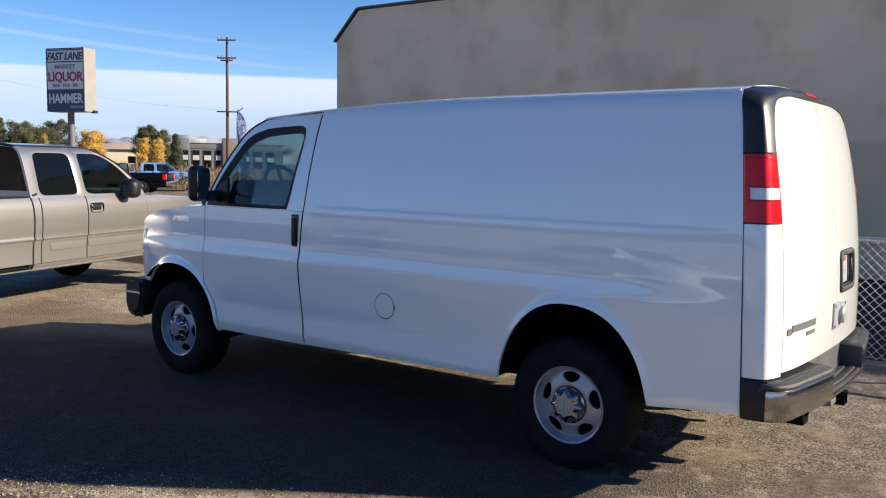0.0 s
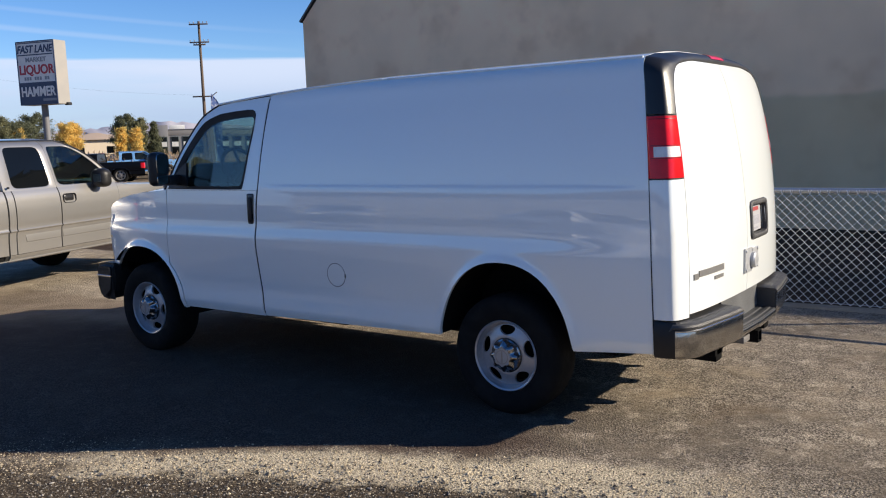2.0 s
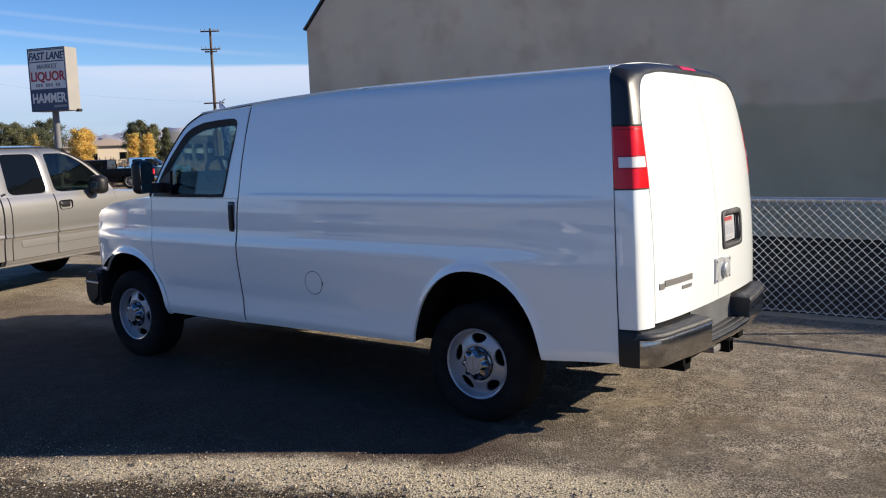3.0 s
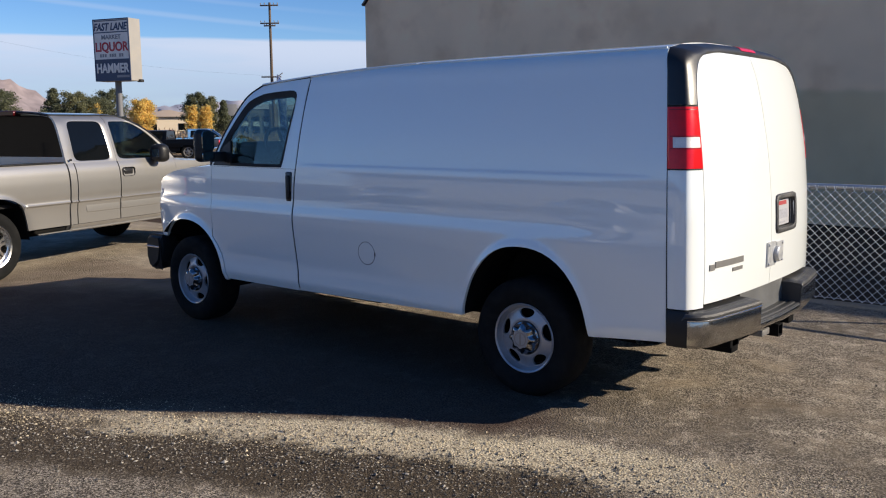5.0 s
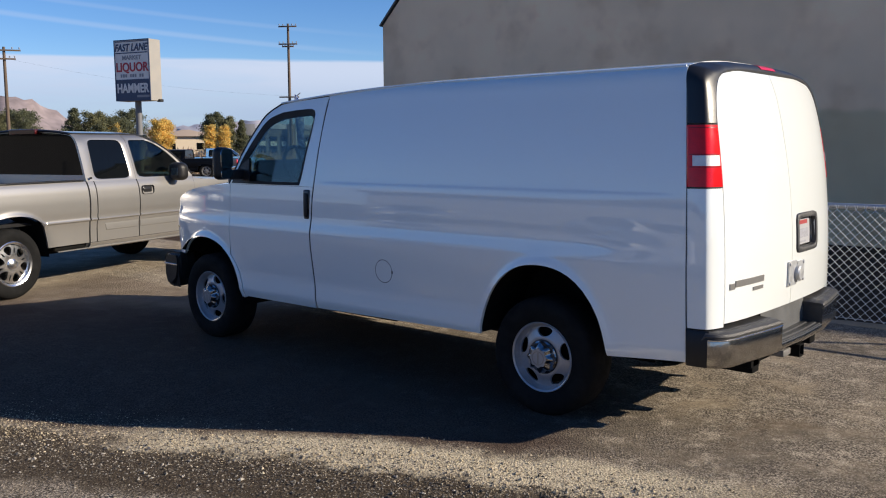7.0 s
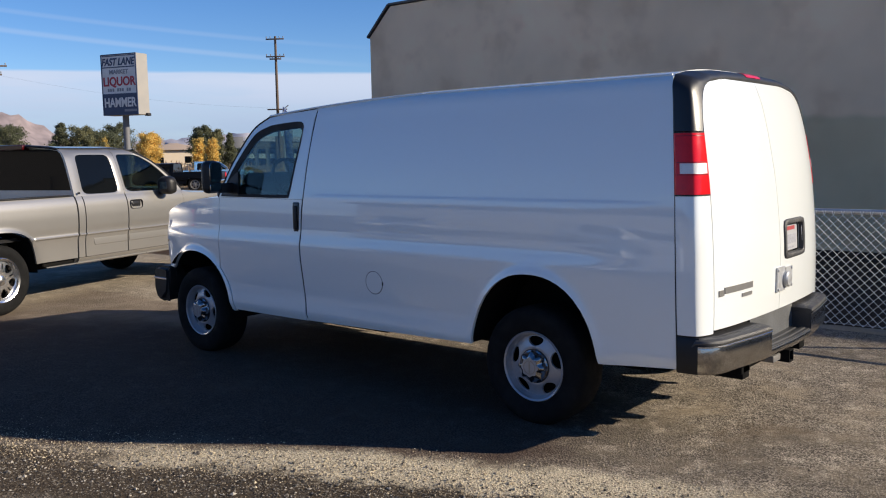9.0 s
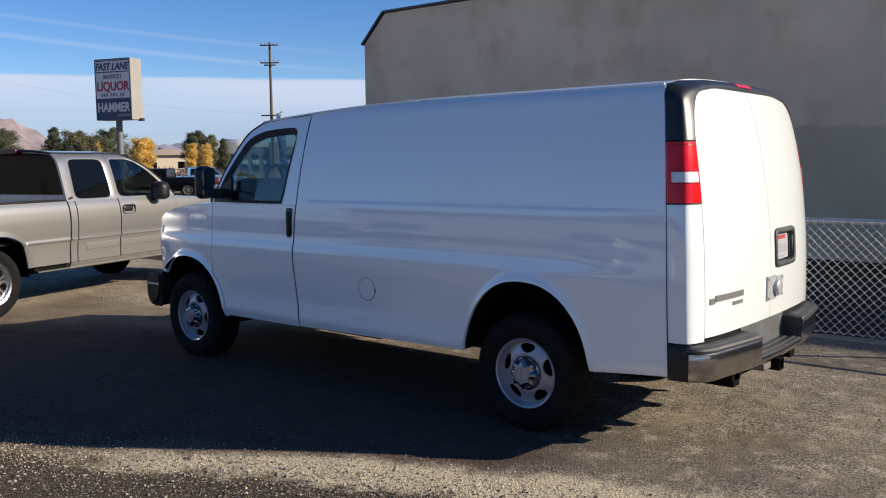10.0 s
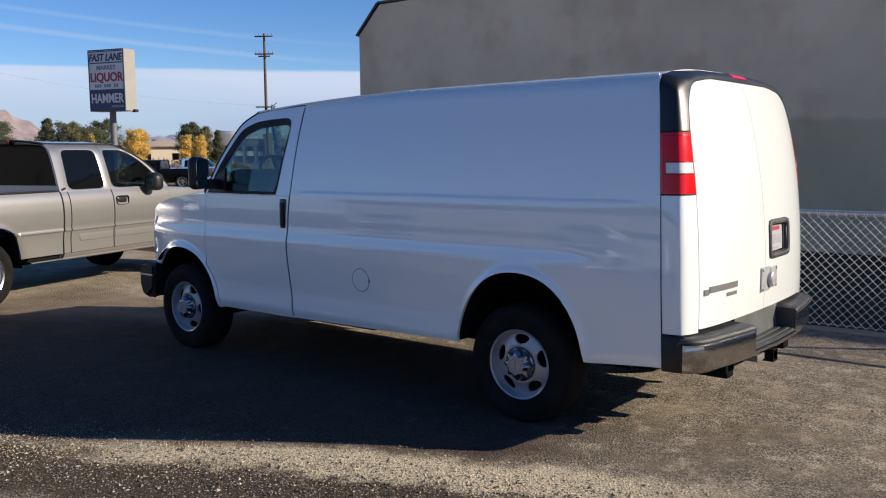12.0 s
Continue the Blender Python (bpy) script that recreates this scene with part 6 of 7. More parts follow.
pickup("black_pickup_truck", (-36.65, 21.84, 0), 131.1, BLACK_PAINT, "glossy black pickup truck parked beyond the pewter one", 0.82, True)
pickup("blue_pickup_truck", (-42.9, 24.5, 0), -36, BLUE_PAINT, "light blue pickup truck parked at the edge of the lot", 0.845, True)
# vehicles across the lot, seen in the van's glossy side
car("white_suv", "suv", (-40.9, -25.7, 0), 27, WHITE_PAINT, "white sport utility vehicle parked across the lot")
car("silver_sedan", "sedan", (-14.9, -16.1, 0), -42, SILVER_PAINT, "silver sedan parked across the lot")
car("white_sedan", "sedan", (-5.6, -11.2, 0), -60, WHITE_PAINT, "white sedan parked across the lot")
# unseen block, added to set the tone of the reflection in the van
REFLECTED_WALL = material("beige_reflected_wall", (0.36, 0.34, 0.31), 0.9, vary=0.08, scale=0.8, bump=0.2)
added_block = thing("reflection_block", (-9, -26, 0), "added beige block, out of view, for the reflection in the van's side", "building")
part("wall", boxed(-24, 8, -30, -23, 0, 3.4), REFLECTED_WALL, added_block)
part("roof", boxed(-24.4, 8.4, -30.4, -22.6, 3.4, 3.75, 0.03), material("brown_roof_edge", (0.14, 0.09, 0.06), 0.8, vary=0.15), added_block)
part("added_block_door", boxed(-20.0, -18.9, -23.04, -22.96, 0, 2.1, 0.01), REFLECTED_WALL, added_block)

# out-of-view shop, added for what windows and van side reflect
shop = thing("shop_building", (-79, -23, 0), "unseen dark brown shop building with a pale sign band, added for reflections", "building")
part("wall", boxed(-86, -72, -46, 0, 0, 5.4), material("dark_brown_wall", (0.24, 0.21, 0.19), 0.9, vary=0.12), shop)
part("sign_band", boxed(-72, -71.9, -42, -4, 3.4, 4.4), material("pale_sign_band", (0.5, 0.48, 0.42), 0.7, vary=0.1), shop)
for k in range(7):
    part("shop_window", boxed(-72.02, -71.95, -42 + k * 5.6, -38 + k * 5.6, 0.5, 2.8), DARK_GLASS, shop)

# ---- the sign on its pole ----
SIGN_WHITE = material("weathered_sign_face", (0.76, 0.72, 0.68), 0.5, vary=0.06, scale=2, dirt=(0.45, 0.42, 0.38), dirt_amount=0.3, dirt_scale=1.5)
SIGN_CREAM = material("cream_sign_cabinet", (0.30, 0.28, 0.25), 0.5, vary=0.05, scale=2, dirt=(0.38, 0.32, 0.25), dirt_amount=0.25)
SIGN_NAVY = material("navy_sign_face", (0.035, 0.055, 0.11), 0.5, vary=0.1)
SIGN_RED = material("red_sign_letters", (0.45, 0.03, 0.045), 0.5, vary=0.05)
SIGN_GREY = material("grey_sign_bars", (0.25, 0.25, 0.27), 0.5, vary=0.05)
SIGN_W, SIGN_H, SIGN_D, SIGN_Z = 2.15, 2.89, 0.76, 3.85
sign_m = pose(-36.06, 17.52, 0, 0, 0, 17)
sign = new("pole_sign")
sign.matrix_basis = sign_m
tagged(sign, "tall cream cabinet shop sign on a steel pole", "sign")


def on_sign(name, x0, x1, z0, z1, y0, y1, mat, parent=None, label="", bevel=0.0):
    bm = boxed(x0, x1, y0, y1, SIGN_Z + z0, SIGN_Z + z1, bevel, 1)
    bmesh.ops.transform(bm, matrix=sign_m, verts=bm.verts)
    return part(name, bm, mat, parent or sign, label)


HW, FY = SIGN_W / 2, -SIGN_D / 2
on_sign("cabinet", -HW, HW, 0, SIGN_H, FY, -FY, SIGN_CREAM, None, "cream sign cabinet", 0.015)
bm = tube(bmesh.new(), [(-0.08, 0, -0.1), (-0.08, 0, SIGN_Z + 0.1)], 0.15, 16)
bmesh.ops.transform(bm, matrix=sign_m, verts=bm.verts)
part("pole", bm, material("grey_painted_pole", (0.15, 0.15, 0.155), 0.6, vary=0.1), sign, "grey steel pole")
top_face = on_sign("upper_face", -HW + 0.05, HW - 0.05, 1.02, SIGN_H - 0.05, FY - 0.02, FY - 0.004, SIGN_WHITE, None, "white sign face with shop lettering")
low_face = on_sign("lower_face", -HW + 0.05, HW - 0.05, 0.05, 0.96, FY - 0.02, FY - 0.004, SIGN_NAVY, None, "navy sign face with white capital letters")
for x0, x1, z0, z1 in ((-HW, -HW + 0.05, 0, SIGN_H), (HW - 0.05, HW, 0, SIGN_H), (-HW + 0.05, HW - 0.05, SIGN_H - 0.05, SIGN_H), (-HW + 0.05, HW - 0.05, 0, 0.05), (-HW + 0.05, HW - 0.05, 0.96, 1.02)):
    on_sign("frame_bar", x0, x1, z0, z1, FY - 0.035, FY - 0.002, SIGN_NAVY)


def words(text, size, x, z, mat, stretch=1.0, shear=0.0, parent=None, weight=0.028):
    cu = bpy.data.curves.new("lettering", "FONT")
    cu.body, cu.size, cu.align_x, cu.shear, cu.extrude, cu.offset = text, size, "CENTER", shear, 0.006, size * weight
    ob = new("letters", cu)
    me = bpy.data.meshes.new_from_object(ob.evaluated_get(bpy.context.evaluated_depsgraph_get()))
    bpy.data.objects.remove(ob)
    bpy.data.curves.remove(cu)
    me.transform(sign_m @ Matrix.Translation((x, FY - 0.028, SIGN_Z + z)) @ Matrix.Rotation(math.pi / 2, 4, "X") @ Matrix.Diagonal((stretch, 1, 1, 1)))
    me.transform(world_of(parent).inverted())
    me.materials.clear()
    me.materials.append(mat)
    o = new("lettering", me)
    o.parent = parent
    return o


words("FAST LANE", 0.47, -0.04, 2.36, SIGN_NAVY, 0.86, 0.25, top_face)
on_sign("rule", -0.98, 1.0, 2.78, 2.82, FY - 0.03, FY - 0.018, SIGN_NAVY, top_face)
on_sign("rule", -1.0, 0.98, 2.24, 2.29, FY - 0.03, FY - 0.018, SIGN_NAVY, top_face)
words("MARKET", 0.28, 0, 1.95, SIGN_GREY, 1.10, 0.0, top_face)
words("LIQUOR", 0.58, 0, 1.40, SIGN_RED, 0.92, 0.0, top_face)
for k in range(10):
    if k not in (3, 7):
        on_sign("writing_bar", -0.72 + k * 0.145, -0.62 + k * 0.145, 1.12, 1.27, FY - 0.03, FY - 0.018, SIGN_GREY, top_face)
words("HAMMER", 0.60, 0.0, 0.40, SIGN_WHITE, 0.80, 0.0, low_face, 0.030)
on_sign("writing_bar", 0.25, 1.0, 0.16, 0.27, FY - 0.03, FY - 0.018, SIGN_GREY, low_face)
on_sign("flood_lamp", HW - 0.1, HW + 0.12, -0.05, 0.08, 0.1, 0.35, SEAM_BLACK, None, "small dark flood lamp", 0.02)

# ---- utility poles and wires ----
POLE_WOOD = material("weathered_pole_wood", (0.12, 0.085, 0.06), 0.9, vary=0.25, scale=3, bump=0.4, bump_scale=40)


def utility_pole(at, height, rz, arms, label):
    t = thing("utility_pole", at, label, "utility pole", "utility poles", rz)
    base = world_of(t)

    def sub(name, bm, mat, under=None, lab=""):
        bmesh.ops.transform(bm, matrix=base, verts=bm.verts)
        return part(name, bm, mat, under or t, lab)
    sub("shaft", tube(bmesh.new(), [(0, 0, -0.2), (0, 0, height / 2), (0, 0, height)], 0.17, 12, radii=[0.15, 0.125, 0.095]), POLE_WOOD)
    for z, w in arms:
        arm = sub("cross_arm", boxed(-w / 2, w / 2, -0.19, -0.10, z - 0.055, z + 0.055, 0.01), POLE_WOOD)
        for k in (-0.46, -0.25, 0.25, 0.46) if z > 7 else ():
            sub("insulator", tube(bmesh.new(), [(k * w, -0.15, z + 0.07), (k * w, -0.15, z + 0.16), (k * w, -0.15, z + 0.22)], 0.04, 8, radii=[0.02, 0.05, 0.04]), SIGN_GREY, arm)
    return t


utility_pole((-55.8, 43.05, 0), 11.9, 35, [(11.65, 1.55), (10.2, 1.6), (10.0, 1.0), (5.8, 1.7)], "tall weathered wooden utility pole with cross arms")
utility_pole((-61.6, 22.1, 0), 8.75, 60, [(8.5, 2.2), (7.9, 1.5)], "wooden utility pole with cross arms in the distance")
WIRE = material("dark_cable", (0.03, 0.03, 0.03), 0.6, vary=0.1)
for z0, z1 in ((5.9, 7.95),):
    bm = bmesh.new()
    a, b = Vector((-55.8, 43.05, z0)), Vector((-61.6, 22.1, z1))
    tube(bm, [a.lerp(b, i / 16) + Vector((0, 0, -0.5 * math.sin(math.pi * i / 16))) for i in range(17)], 0.003, 4)
    solo("overhead_cable", bm, WIRE, "thin dark overhead cable between utility poles", "cable", "overhead cables")
    bm = bmesh.new()
    a, b = Vector((-61.6, 22.1, z1)), Vector((-75, -20, z1))
    tube(bm, [a.lerp(b, i / 16) + Vector((0, 0, -0.8 * math.sin(math.pi * i / 16))) for i in range(17)], 0.003, 4)
    solo("overhead_cable", bm, WIRE, "thin dark overhead cable between utility poles", "cable", "overhead cables")

# feather flag
flag = thing("feather_flag", (-26.76, 19.42, 0), "blue and white feather flag on a thin pole", "flag")
part("flag_pole", tube(bmesh.new(), [(-26.76, 19.42, 0), (-26.76, 19.42, 3.48), (-26.71, 19.46, 3.78), (-26.56, 19.58, 3.93)], 0.025, 6), GALVANISED, flag)
bm = bmesh.new()
def feather(v, u):
    w = 0.36 * min(1, 5 * (1 - v) + 0.02) ** 0.5 * u
    return (-26.76 + 0.76 * w + 0.10 * max(v - 0.8, 0) * u, 19.42 + 0.65 * w + 0.04 * math.sin(6 * v + 3 * u), 1.08 + 2.80 * v - 0.12 * u * u * v)
grid(bm, feather, spread(0, 1, 24), spread(0.03, 1, 6))
m_flag = material("flag_cloth", (0.10, 0.16, 0.36), 0.8, vary=0.1, dirt=(0.62, 0.63, 0.68), dirt_amount=0.95, dirt_scale=7)
part("flag_cloth", bm, m_flag, flag)

# ---- trees ----
def leaf_material(name, color):
    """Leaves that let some light through."""
    m = material(name, color, 0.8, vary=0.3, scale=1.2)
    n, l = m.node_tree.nodes, m.node_tree.links
    base = n["Principled BSDF"].inputs["Base Color"].links[0].from_socket
    glow, both = n.new("ShaderNodeBsdfTranslucent"), n.new("ShaderNodeMixShader")
    l.new(base, glow.inputs["Color"])
    both.inputs[0].default_value = 0.5
    l.new(n["Principled BSDF"].outputs[0], both.inputs[1])
    l.new(glow.outputs[0], both.inputs[2])
    l.new(both.outputs[0], n["Material Output"].inputs[0])
    return m


PINE_LEAF = leaf_material("dark_pine_foliage", (0.150, 0.160, 0.092))
PINE_LEAF2 = leaf_material("olive_foliage", (0.215, 0.212, 0.112))
GOLD_LEAF = leaf_material("golden_autumn_foliage", (0.76, 0.55, 0.17))
BARK = material("brown_bark", (0.10, 0.075, 0.055), 0.95, vary=0.3, bump=0.5)


def tree(name, at, height, spread_r, leaf, label, seed, conifer=False, low=0.15, n=15000, size=0.105):
    """A tapered trunk with limbs and a crown of many small leaf clumps."""
    rng = random.Random(seed)
    t = thing(name, at, label, "tree")
    x, y, z = at
    bm = bmesh.new()
    tube(bm, [(x, y, z - 0.2), (x + 0.1, y, z + height * 0.45), (x, y + 0.1, z + height * 0.93)], 0.2, 8, radii=[height * 0.028, height * 0.018, 0.02])
    tips = []
    for k in range(22):
        h = low + (0.95 - low) * k / 21
        reach = spread_r * ((1.05 - h) * 1.15 if conifer else math.sin(math.pi * (0.12 + 0.80 * (h - low) / (1 - low))) ** 0.7) * rng.uniform(0.65, 1.05)
        a = k * 2.4 + rng.uniform(-0.3, 0.3)
        p0 = Vector((x, y, z + height * h * 0.92))
        p1 = p0 + Vector((math.cos(a) * reach, math.sin(a) * reach, reach * (0.10 if conifer else 0.45)))
        tube(bm, [p0, p0.lerp(p1, 0.5) + Vector((0, 0, 0.06)), p1], 0.05, 5, radii=[0.02 + 0.05 * (1 - h), 0.03, 0.01])
        tips.append((p0, p1, reach))
    part("trunk", bm, BARK, t)
    bm = bmesh.new()
    for _ in range(n):
        p0, p1, reach = tips[rng.randrange(len(tips))]
        c = p0.lerp(p1, rng.uniform(0.35, 1.05)) + Vector((rng.gauss(0, 0.22), rng.gauss(0, 0.22), rng.gauss(0, 0.18))) * (0.5 + reach * 0.45)
        r = size * rng.uniform(0.5, 1.2)
        q = Euler((rng.uniform(0, 6.3), rng.uniform(0, 6.3), rng.uniform(0, 6.3))).to_matrix()
        vs = [bm.verts.new(c + q @ Vector(v) * r) for v in ((-0.6, -0.35, 0), (0.5, -0.4, 0.12), (0.62, 0.3, -0.1), (-0.4, 0.45, 0.08))]
        bm.faces.new(vs[:3])
        bm.faces.new((vs[0], vs[2], vs[3]))
    part("crown", bm, leaf, t, "", 80)
    return t


DARK_TREE, OLIVE_TREE, GOLD_TREE = "dark green pine behind the parked cars", "olive green broad tree in the distance", "small tree in golden autumn leaf"
for i, (at, h, r, leaf, lab, con) in enumerate([
    ((-86.6, 39.4, 0), 6.3, 2.2, PINE_LEAF, DARK_TREE, True),
    ((-85.6, 41.3, 0), 5.5, 2.0, PINE_LEAF2, OLIVE_TREE, False),
    ((-84.9, 42.9, 0), 5.0, 1.8, PINE_LEAF, OLIVE_TREE, False),
    ((-92.7, 49.2, 0), 6.2, 1.9, PINE_LEAF, OLIVE_TREE, False),
    ((-84.6, 42.7, 0), 4.3, 0.8, GOLD_LEAF, GOLD_TREE, False),
    ((-73.8, 41.8, 0), 4.5, 1.15, GOLD_LEAF, GOLD_TREE, False),
    ((-83.4, 54.4, 0), 5.8, 1.45, PINE_LEAF, DARK_TREE, False),
    ((-82.6, 55.7, 0), 5.3, 1.2, PINE_LEAF2, OLIVE_TREE, False),
    ((-81.6, 57.0, 0), 5.1, 1.0, PINE_LEAF, DARK_TREE, True),
    ((-75.5, 48.5, 0), 4.1, 0.52, GOLD_LEAF, GOLD_TREE, False),
    ((-74.7, 49.7, 0), 4.0, 0.48, GOLD_LEAF, GOLD_TREE, False),
    ((-88.8, 34.9, 0), 5.7, 2.0, PINE_LEAF, OLIVE_TREE, False),
    ((-89.4, 33.0, 0), 5.2, 1.7, PINE_LEAF2, OLIVE_TREE, False),
    ((-95.0, 27.0, 0), 5.6, 2.2, PINE_LEAF2, OLIVE_TREE, False),
]):
    tree("tree", at, h, r, leaf, lab, 40 + i, con)

# ---- distant buildings ----
TAN_WALL = material("tan_stucco", (0.74, 0.61, 0.45), 0.9, vary=0.06)
TILE_ROOF = material("brown_tile_roof", (0.48, 0.36, 0.26), 0.85, vary=0.15)
GREY_WALL = material("grey_commercial_wall", (0.19, 0.19, 0.20), 0.9, vary=0.1)


def far_building(name, at, w, d, h, rz, wall, roof, label, windows):
    t = thing(name, at, label, "building", rz=rz)
    base = world_of(t)

    def sub(nm, bm, mat, under=None):
        bmesh.ops.transform(bm, matrix=base, verts=bm.verts)
        return part(nm, bm, mat, under or t)
    sub("wall", boxed(-w / 2, w / 2, -d / 2, d / 2, 0, h), wall)
    bm = bmesh.new()
    pts = [(-w / 2 - 0.4, -d / 2 - 0.4, h), (w / 2 + 0.4, -d / 2 - 0.4, h), (w / 2 + 0.4, d / 2 + 0.4, h), (-w / 2 - 0.4, d / 2 + 0.4, h), (-w / 2 + d / 2, 0, h + 0.9), (w / 2 - d / 2, 0, h + 0.9)]
    v = [bm.verts.new(p) for p in pts]
    for f in ((0, 1, 5, 4), (1, 2, 5), (2, 3, 4, 5), (3, 0, 4), (3, 2, 1, 0)):
        bm.faces.new([v[i] for i in f])
    sub("roof", bm, roof)
    for k in range(windows):
        x = -w / 2 + (k + 0.5) * w / windows
        win = sub("window", boxed(x - 0.45, x + 0.45, -d / 2 - 0.03, -d / 2 + 0.05, 1.3, h * 0.72), DARK_GLASS)
        sub("window_sill", boxed(x - 0.52, x + 0.52, -d / 2 - 0.10, -d / 2 - 0.034, 1.2, 1.296), wall, win)
    return t


far_building("tan_house", (-97.8, 60.0, 0), 7.0, 6, 3.0, 58, TAN_WALL, TILE_ROOF, "low tan house with a brown hipped roof", 2)
far_building("tan_house", (-110, 68, 0), 12, 7, 3.0, 58, TAN_WALL, TILE_ROOF, "low tan house with a brown hipped roof", 5)


def commercial_building(at, rz):
    """A low flat-roofed block with taller end piers and a row of tall framed windows."""
    t = thing("commercial_building", at, "flat-roofed grey commercial building with tall framed windows", "building", rz=rz)
    base = world_of(t)

    def sub(nm, bm, mat, under=None, label=""):
        bmesh.ops.transform(bm, matrix=base, verts=bm.verts)
        return part(nm, bm, mat, under or t, label)
    pale = material("pale_commercial_band", (0.25, 0.235, 0.225), 0.9, vary=0.1)
    brown = material("brown_commercial_pier", (0.24, 0.185, 0.15), 0.9, vary=0.1)
    frame_green = material("dark_green_window_frame", (0.05, 0.065, 0.06), 0.5, vary=0.1)
    off_white = material("commercial_off_white", (0.62, 0.62, 0.60), 0.6, vary=0.2, scale=1.5)
    sub("wall", boxed(-4.0, 8.0, -3, 3, 0, 3.15), GREY_WALL)
    sub("parapet", boxed(-4.04, 8.04, -3.05, 3.04, 3.15, 3.78, 0.02), pale, None, "paler parapet band")
    sub("parapet_cap", boxed(-4.1, 8.1, -3.12, 3.1, 3.78, 3.86, 0.01), GREY_WALL)
    sub("pier", boxed(-4.15, -2.85, -3.25, 0, 0, 4.35, 0.02), GREY_WALL)
    sub("pier", boxed(0.95, 2.6, -3.35, 0, 0, 4.45, 0.02), brown, None, "brown entrance pier")
    sub("roof_unit", boxed(-2.7, -0.9, -1.2, 0.4, 3.86, 4.38, 0.03), off_white, None, "white roof air unit")
    for x0, x1, y in ((-3.7, -2.95, -3.25), (-2.55, -1.65, -3.0), (-1.25, -0.3, -3.0), (0.1, 0.8, -3.0), (3.0, 4.0, -3.0), (4.5, 5.5, -3.0), (6.0, 7.0, -3.0)):
        win = sub("window", boxed(x0, x1, y - 0.06, y + 0.05, 0.9, 3.0, 0.01), frame_green)
        sub("pane", boxed(x0 + 0.08, x1 - 0.08, y - 0.07, y - 0.055, 2.45, 2.92), DARK_GLASS, win)
        sub("pane", boxed(x0 + 0.08, x1 - 0.08, y - 0.07, y - 0.055, 1.0, 1.75), DARK_GLASS, win)
        # one pane of each window is plain off-white, not glass
        sub("pale_pane", boxed(x0 + 0.08, x1 - 0.08, y - 0.07, y - 0.055, 1.83, 2.37), off_white, win)


commercial_building((-84.2, 64.5, 0), 52)

# dry brush on the open ground in front of the houses
def brush(name, count, area, leaf, label, seed):
    """Low tangled scrub: clumps of thin upright blades."""
    rng = random.Random(seed)
    pts, tris = [], []
    for _ in range(count):
        cx, cy = area(rng)
        h, w = rng.uniform(0.5, 1.65), rng.uniform(0.5, 1.1)
        for _ in range(60):
            a, d = rng.uniform(0, 6.28), w * math.sqrt(rng.random())
            x, y, z = cx + d * math.cos(a), cy + d * math.sin(a), h * rng.random() ** 0.7 * (1 - 0.5 * (d / w) ** 2)
            b, t = rng.uniform(0, 6.28), rng.uniform(0.05, 0.13)
            k = len(pts)
            pts += [(x, y, z), (x + t * math.cos(b), y + t * math.sin(b), z + rng.uniform(-0.03, 0.06)), (x + rng.uniform(-0.06, 0.06), y + rng.uniform(-0.06, 0.06), z + t * 1.8)]
            tris.append((k, k + 1, k + 2))
    me = bpy.data.meshes.new(name)
    me.from_pydata(pts, [], tris)
    me.materials.append(leaf)
    return tagged(new(name, me), label, "scrub", kind="stuff")


def verge_of_lot(rng):
    d, side = rng.uniform(52, 70), rng.uniform(-15, 22)
    return 2.9 - 0.80 * d + 0.6 * side, -5.2 + 0.60 * d + 0.8 * side


brush("dry_brush", 620, verge_of_lot, leaf_material("dry_tan_brush", (0.34, 0.235, 0.145)), "tangled dry tan scrub beyond the parking lot", 21)

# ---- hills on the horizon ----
# distance haze is mixed into both hill colours
HILL = material("haze_tinted_dry_hill", (0.265, 0.215, 0.215), 0.95, vary=0.42, scale=0.012, bump_scale=0.06)
HILL_FAR = material("haze_paled_hill", (0.40, 0.385, 0.43), 0.95, vary=0.12, scale=0.006, bump_scale=0.03)


def ridge(name, dist, az0, az1, heights, mat, label, seed):
    rng = random.Random(seed)
    prof = smooth_table(heights)
    bm = bmesh.new()
    jig = [rng.uniform(-1, 1) for _ in range(90)]
    def f(k, v):
        a = radians(az0 + (az1 - az0) * k / 89)
        h = prof(az0 + (az1 - az0) * k / 89) * (1 + 0.05 * jig[int(k)])
        r = dist + (1 - v) * -0.12 * dist + noise.noise(Vector((k * 0.35, v * 3, seed))) * 0.03 * dist
        z = h * v + noise.noise(Vector((k * 0.5, v * 4, seed + 9))) * h * 0.14 * (1 - v) * v * 4
        return (-math.sin(a) * r, math.cos(a) * r, z - 2)
    grid(bm, f, range(90), spread(0, 1, 10))
    return solo(name, bm, mat, label, "hill", kind="structure", angle=80)


ridge("near_hills", 1500, 61.5, 100, [(61.5, 20), (63.5, 45), (65.8, 74), (67.6, 82), (72, 84), (80, 110), (90, 70), (100, 30)], HILL, "dry pinkish brown hills with haze painted into their colour", 3)
ridge("far_hills", 2700, 36, 66, [(36, 30), (44, 50), (50, 72), (53, 82), (56, 70), (60, 58), (66, 40)], HILL_FAR, "far hills painted pale with haze", 5)

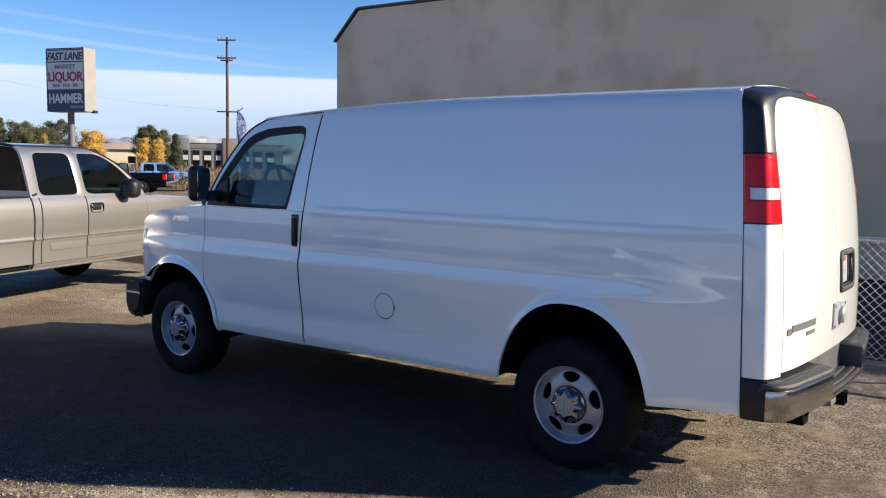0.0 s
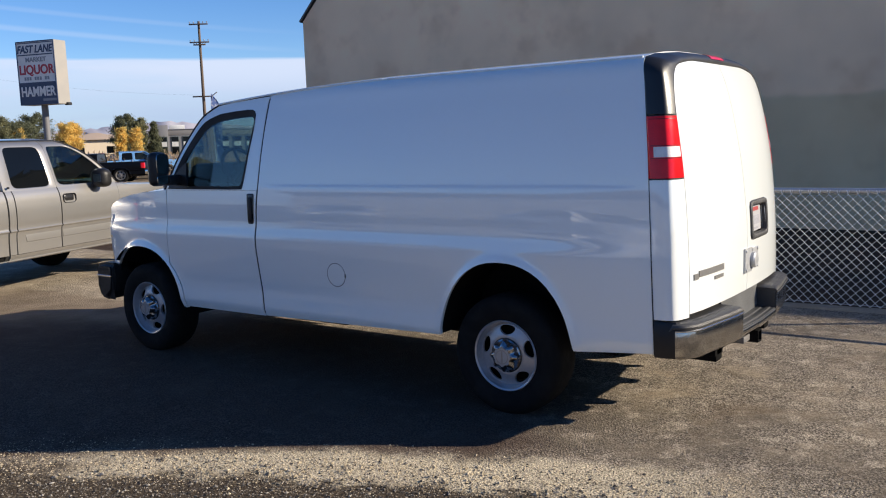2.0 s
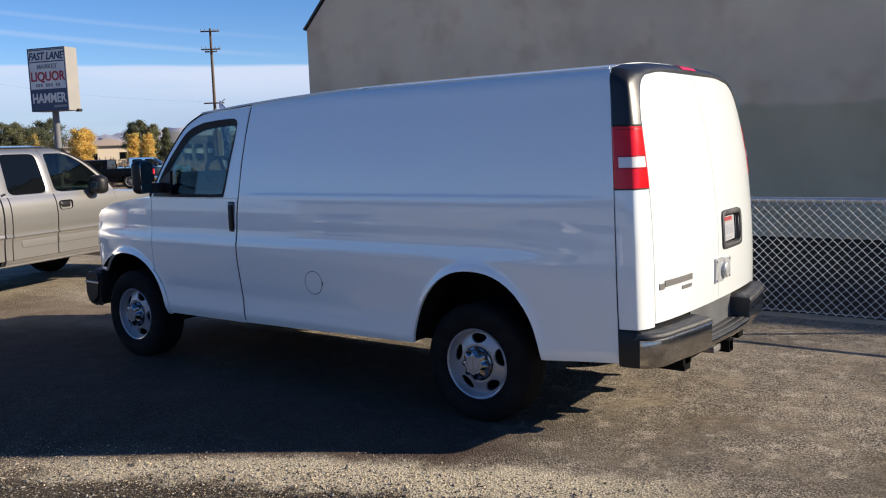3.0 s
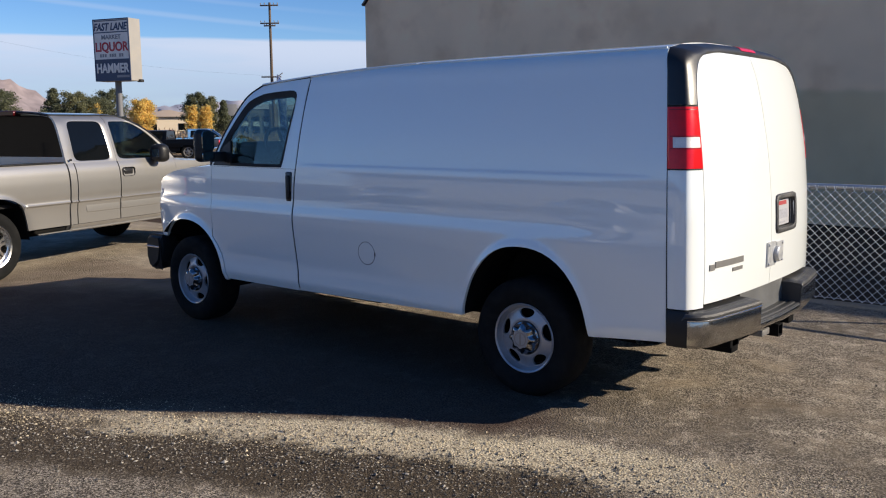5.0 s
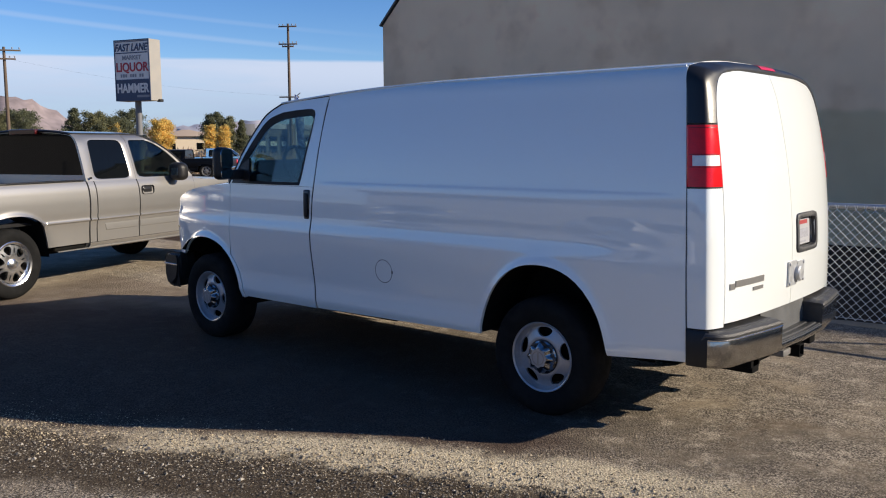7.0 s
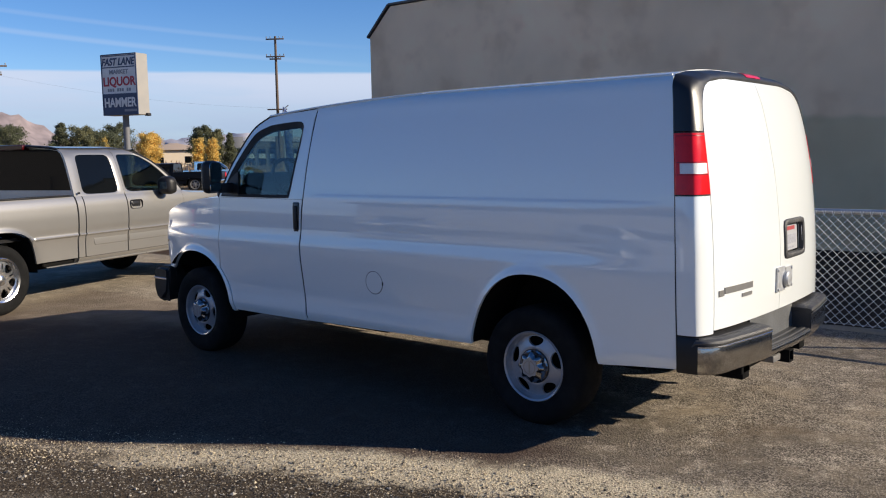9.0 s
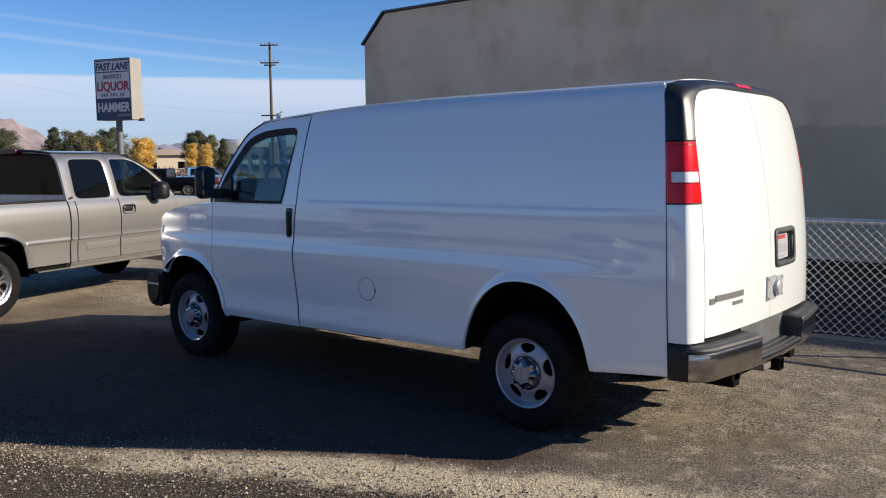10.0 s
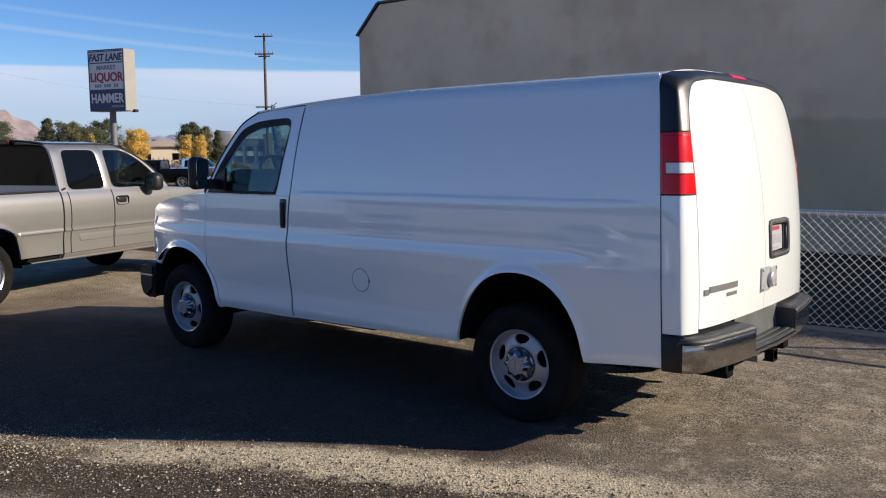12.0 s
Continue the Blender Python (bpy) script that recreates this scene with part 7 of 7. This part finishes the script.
# ---- loose gravel along the edge of the pavement ----
def pebbles(name, count, seed, area, size, mat, label):
    """Small broken stones strewn over part of the ground, joined in one mesh."""
    rng = np.random.default_rng(seed)
    base = np.array([(1, 0, 0), (-1, 0, 0), (0, 1, 0), (0, -1, 0), (0, 0, 1), (0, 0, -1)], float)
    faces = np.array([(0, 2, 4), (2, 1, 4), (1, 3, 4), (3, 0, 4), (2, 0, 5), (1, 2, 5), (3, 1, 5), (0, 3, 5)])
    pts, tris = [], []
    for k in range(count):
        along, across = area(rng)
        x, y = 0.90 * along - 0.44 * across, 0.44 * along + 0.90 * across
        r = size * rng.lognormal(0, 0.45)
        a = rng.uniform(0, 6.28)
        v = base * (1 + rng.uniform(-0.35, 0.35, (6, 1))) * np.array([1.0, rng.uniform(0.6, 1.0), rng.uniform(0.45, 0.8)]) * r
        c, s = math.cos(a), math.sin(a)
        v = v @ np.array([[c, s, 0], [-s, c, 0], [0, 0, 1]]) + (x, y, r * 0.35 + ground_height(x, y))
        tris.append(faces + 6 * k)
        pts.append(v)
    me = bpy.data.meshes.new(name)
    me.from_pydata(np.concatenate(pts).tolist(), [], np.concatenate(tris).tolist())
    me.materials.append(mat)
    return tagged(new(name, me), label, "gravel", kind="stuff")


def stone_material(name, dark, light):
    m = bpy.data.materials.new(name)
    m.use_nodes = True
    n, l = m.node_tree.nodes, m.node_tree.links
    geo, ramp = n.new("ShaderNodeNewGeometry"), n.new("ShaderNodeMix")
    ramp.data_type = "RGBA"
    ramp.inputs[6].default_value, ramp.inputs[7].default_value = (*dark, 1), (*light, 1)
    l.new(geo.outputs["Random Per Island"], ramp.inputs[0])
    l.new(ramp.outputs[2], n["Principled BSDF"].inputs["Base Color"])
    n["Principled BSDF"].inputs["Roughness"].default_value = 0.85
    return m


PALE_STONE = stone_material("pale_gravel", (0.06, 0.048, 0.036), (0.46, 0.41, 0.335))
DARK_STONE = stone_material("dark_asphalt_crumbs", (0.02, 0.017, 0.014), (0.12, 0.10, 0.08))
def strip(a0, a1, c, w):
    def place(r):
        a = r.uniform(a0, a1)
        return a, r.normal(c, w) - 0.09 * a
    return place



pebbles("gravel", 4200, 7, strip(-4.6, 0.35, -2.25, 0.17), 0.0040, PALE_STONE, "pale loose gravel on dark soil at the pavement edge")
pebbles("asphalt_crumbs", 5000, 8, strip(-4.6, 0.45, -2.12, 0.22), 0.0040, DARK_STONE, "dark crumbs of broken asphalt at the pavement edge")
pebbles("grit", 13000, 9, strip(-4.2, 1.3, -1.90, 0.15), 0.0031, stone_material("tan_grit", (0.20, 0.16, 0.105), (0.70, 0.57, 0.38)), "tan grit strewn along the pavement edge")
pebbles("scattered_grit", 3500, 10, lambda r: (r.uniform(0.2, 3.6), r.uniform(-2.6, 0.6)), 0.0026, stone_material("grey_grit", (0.04, 0.035, 0.03), (0.42, 0.37, 0.30)), "fine grit scattered over the worn asphalt")
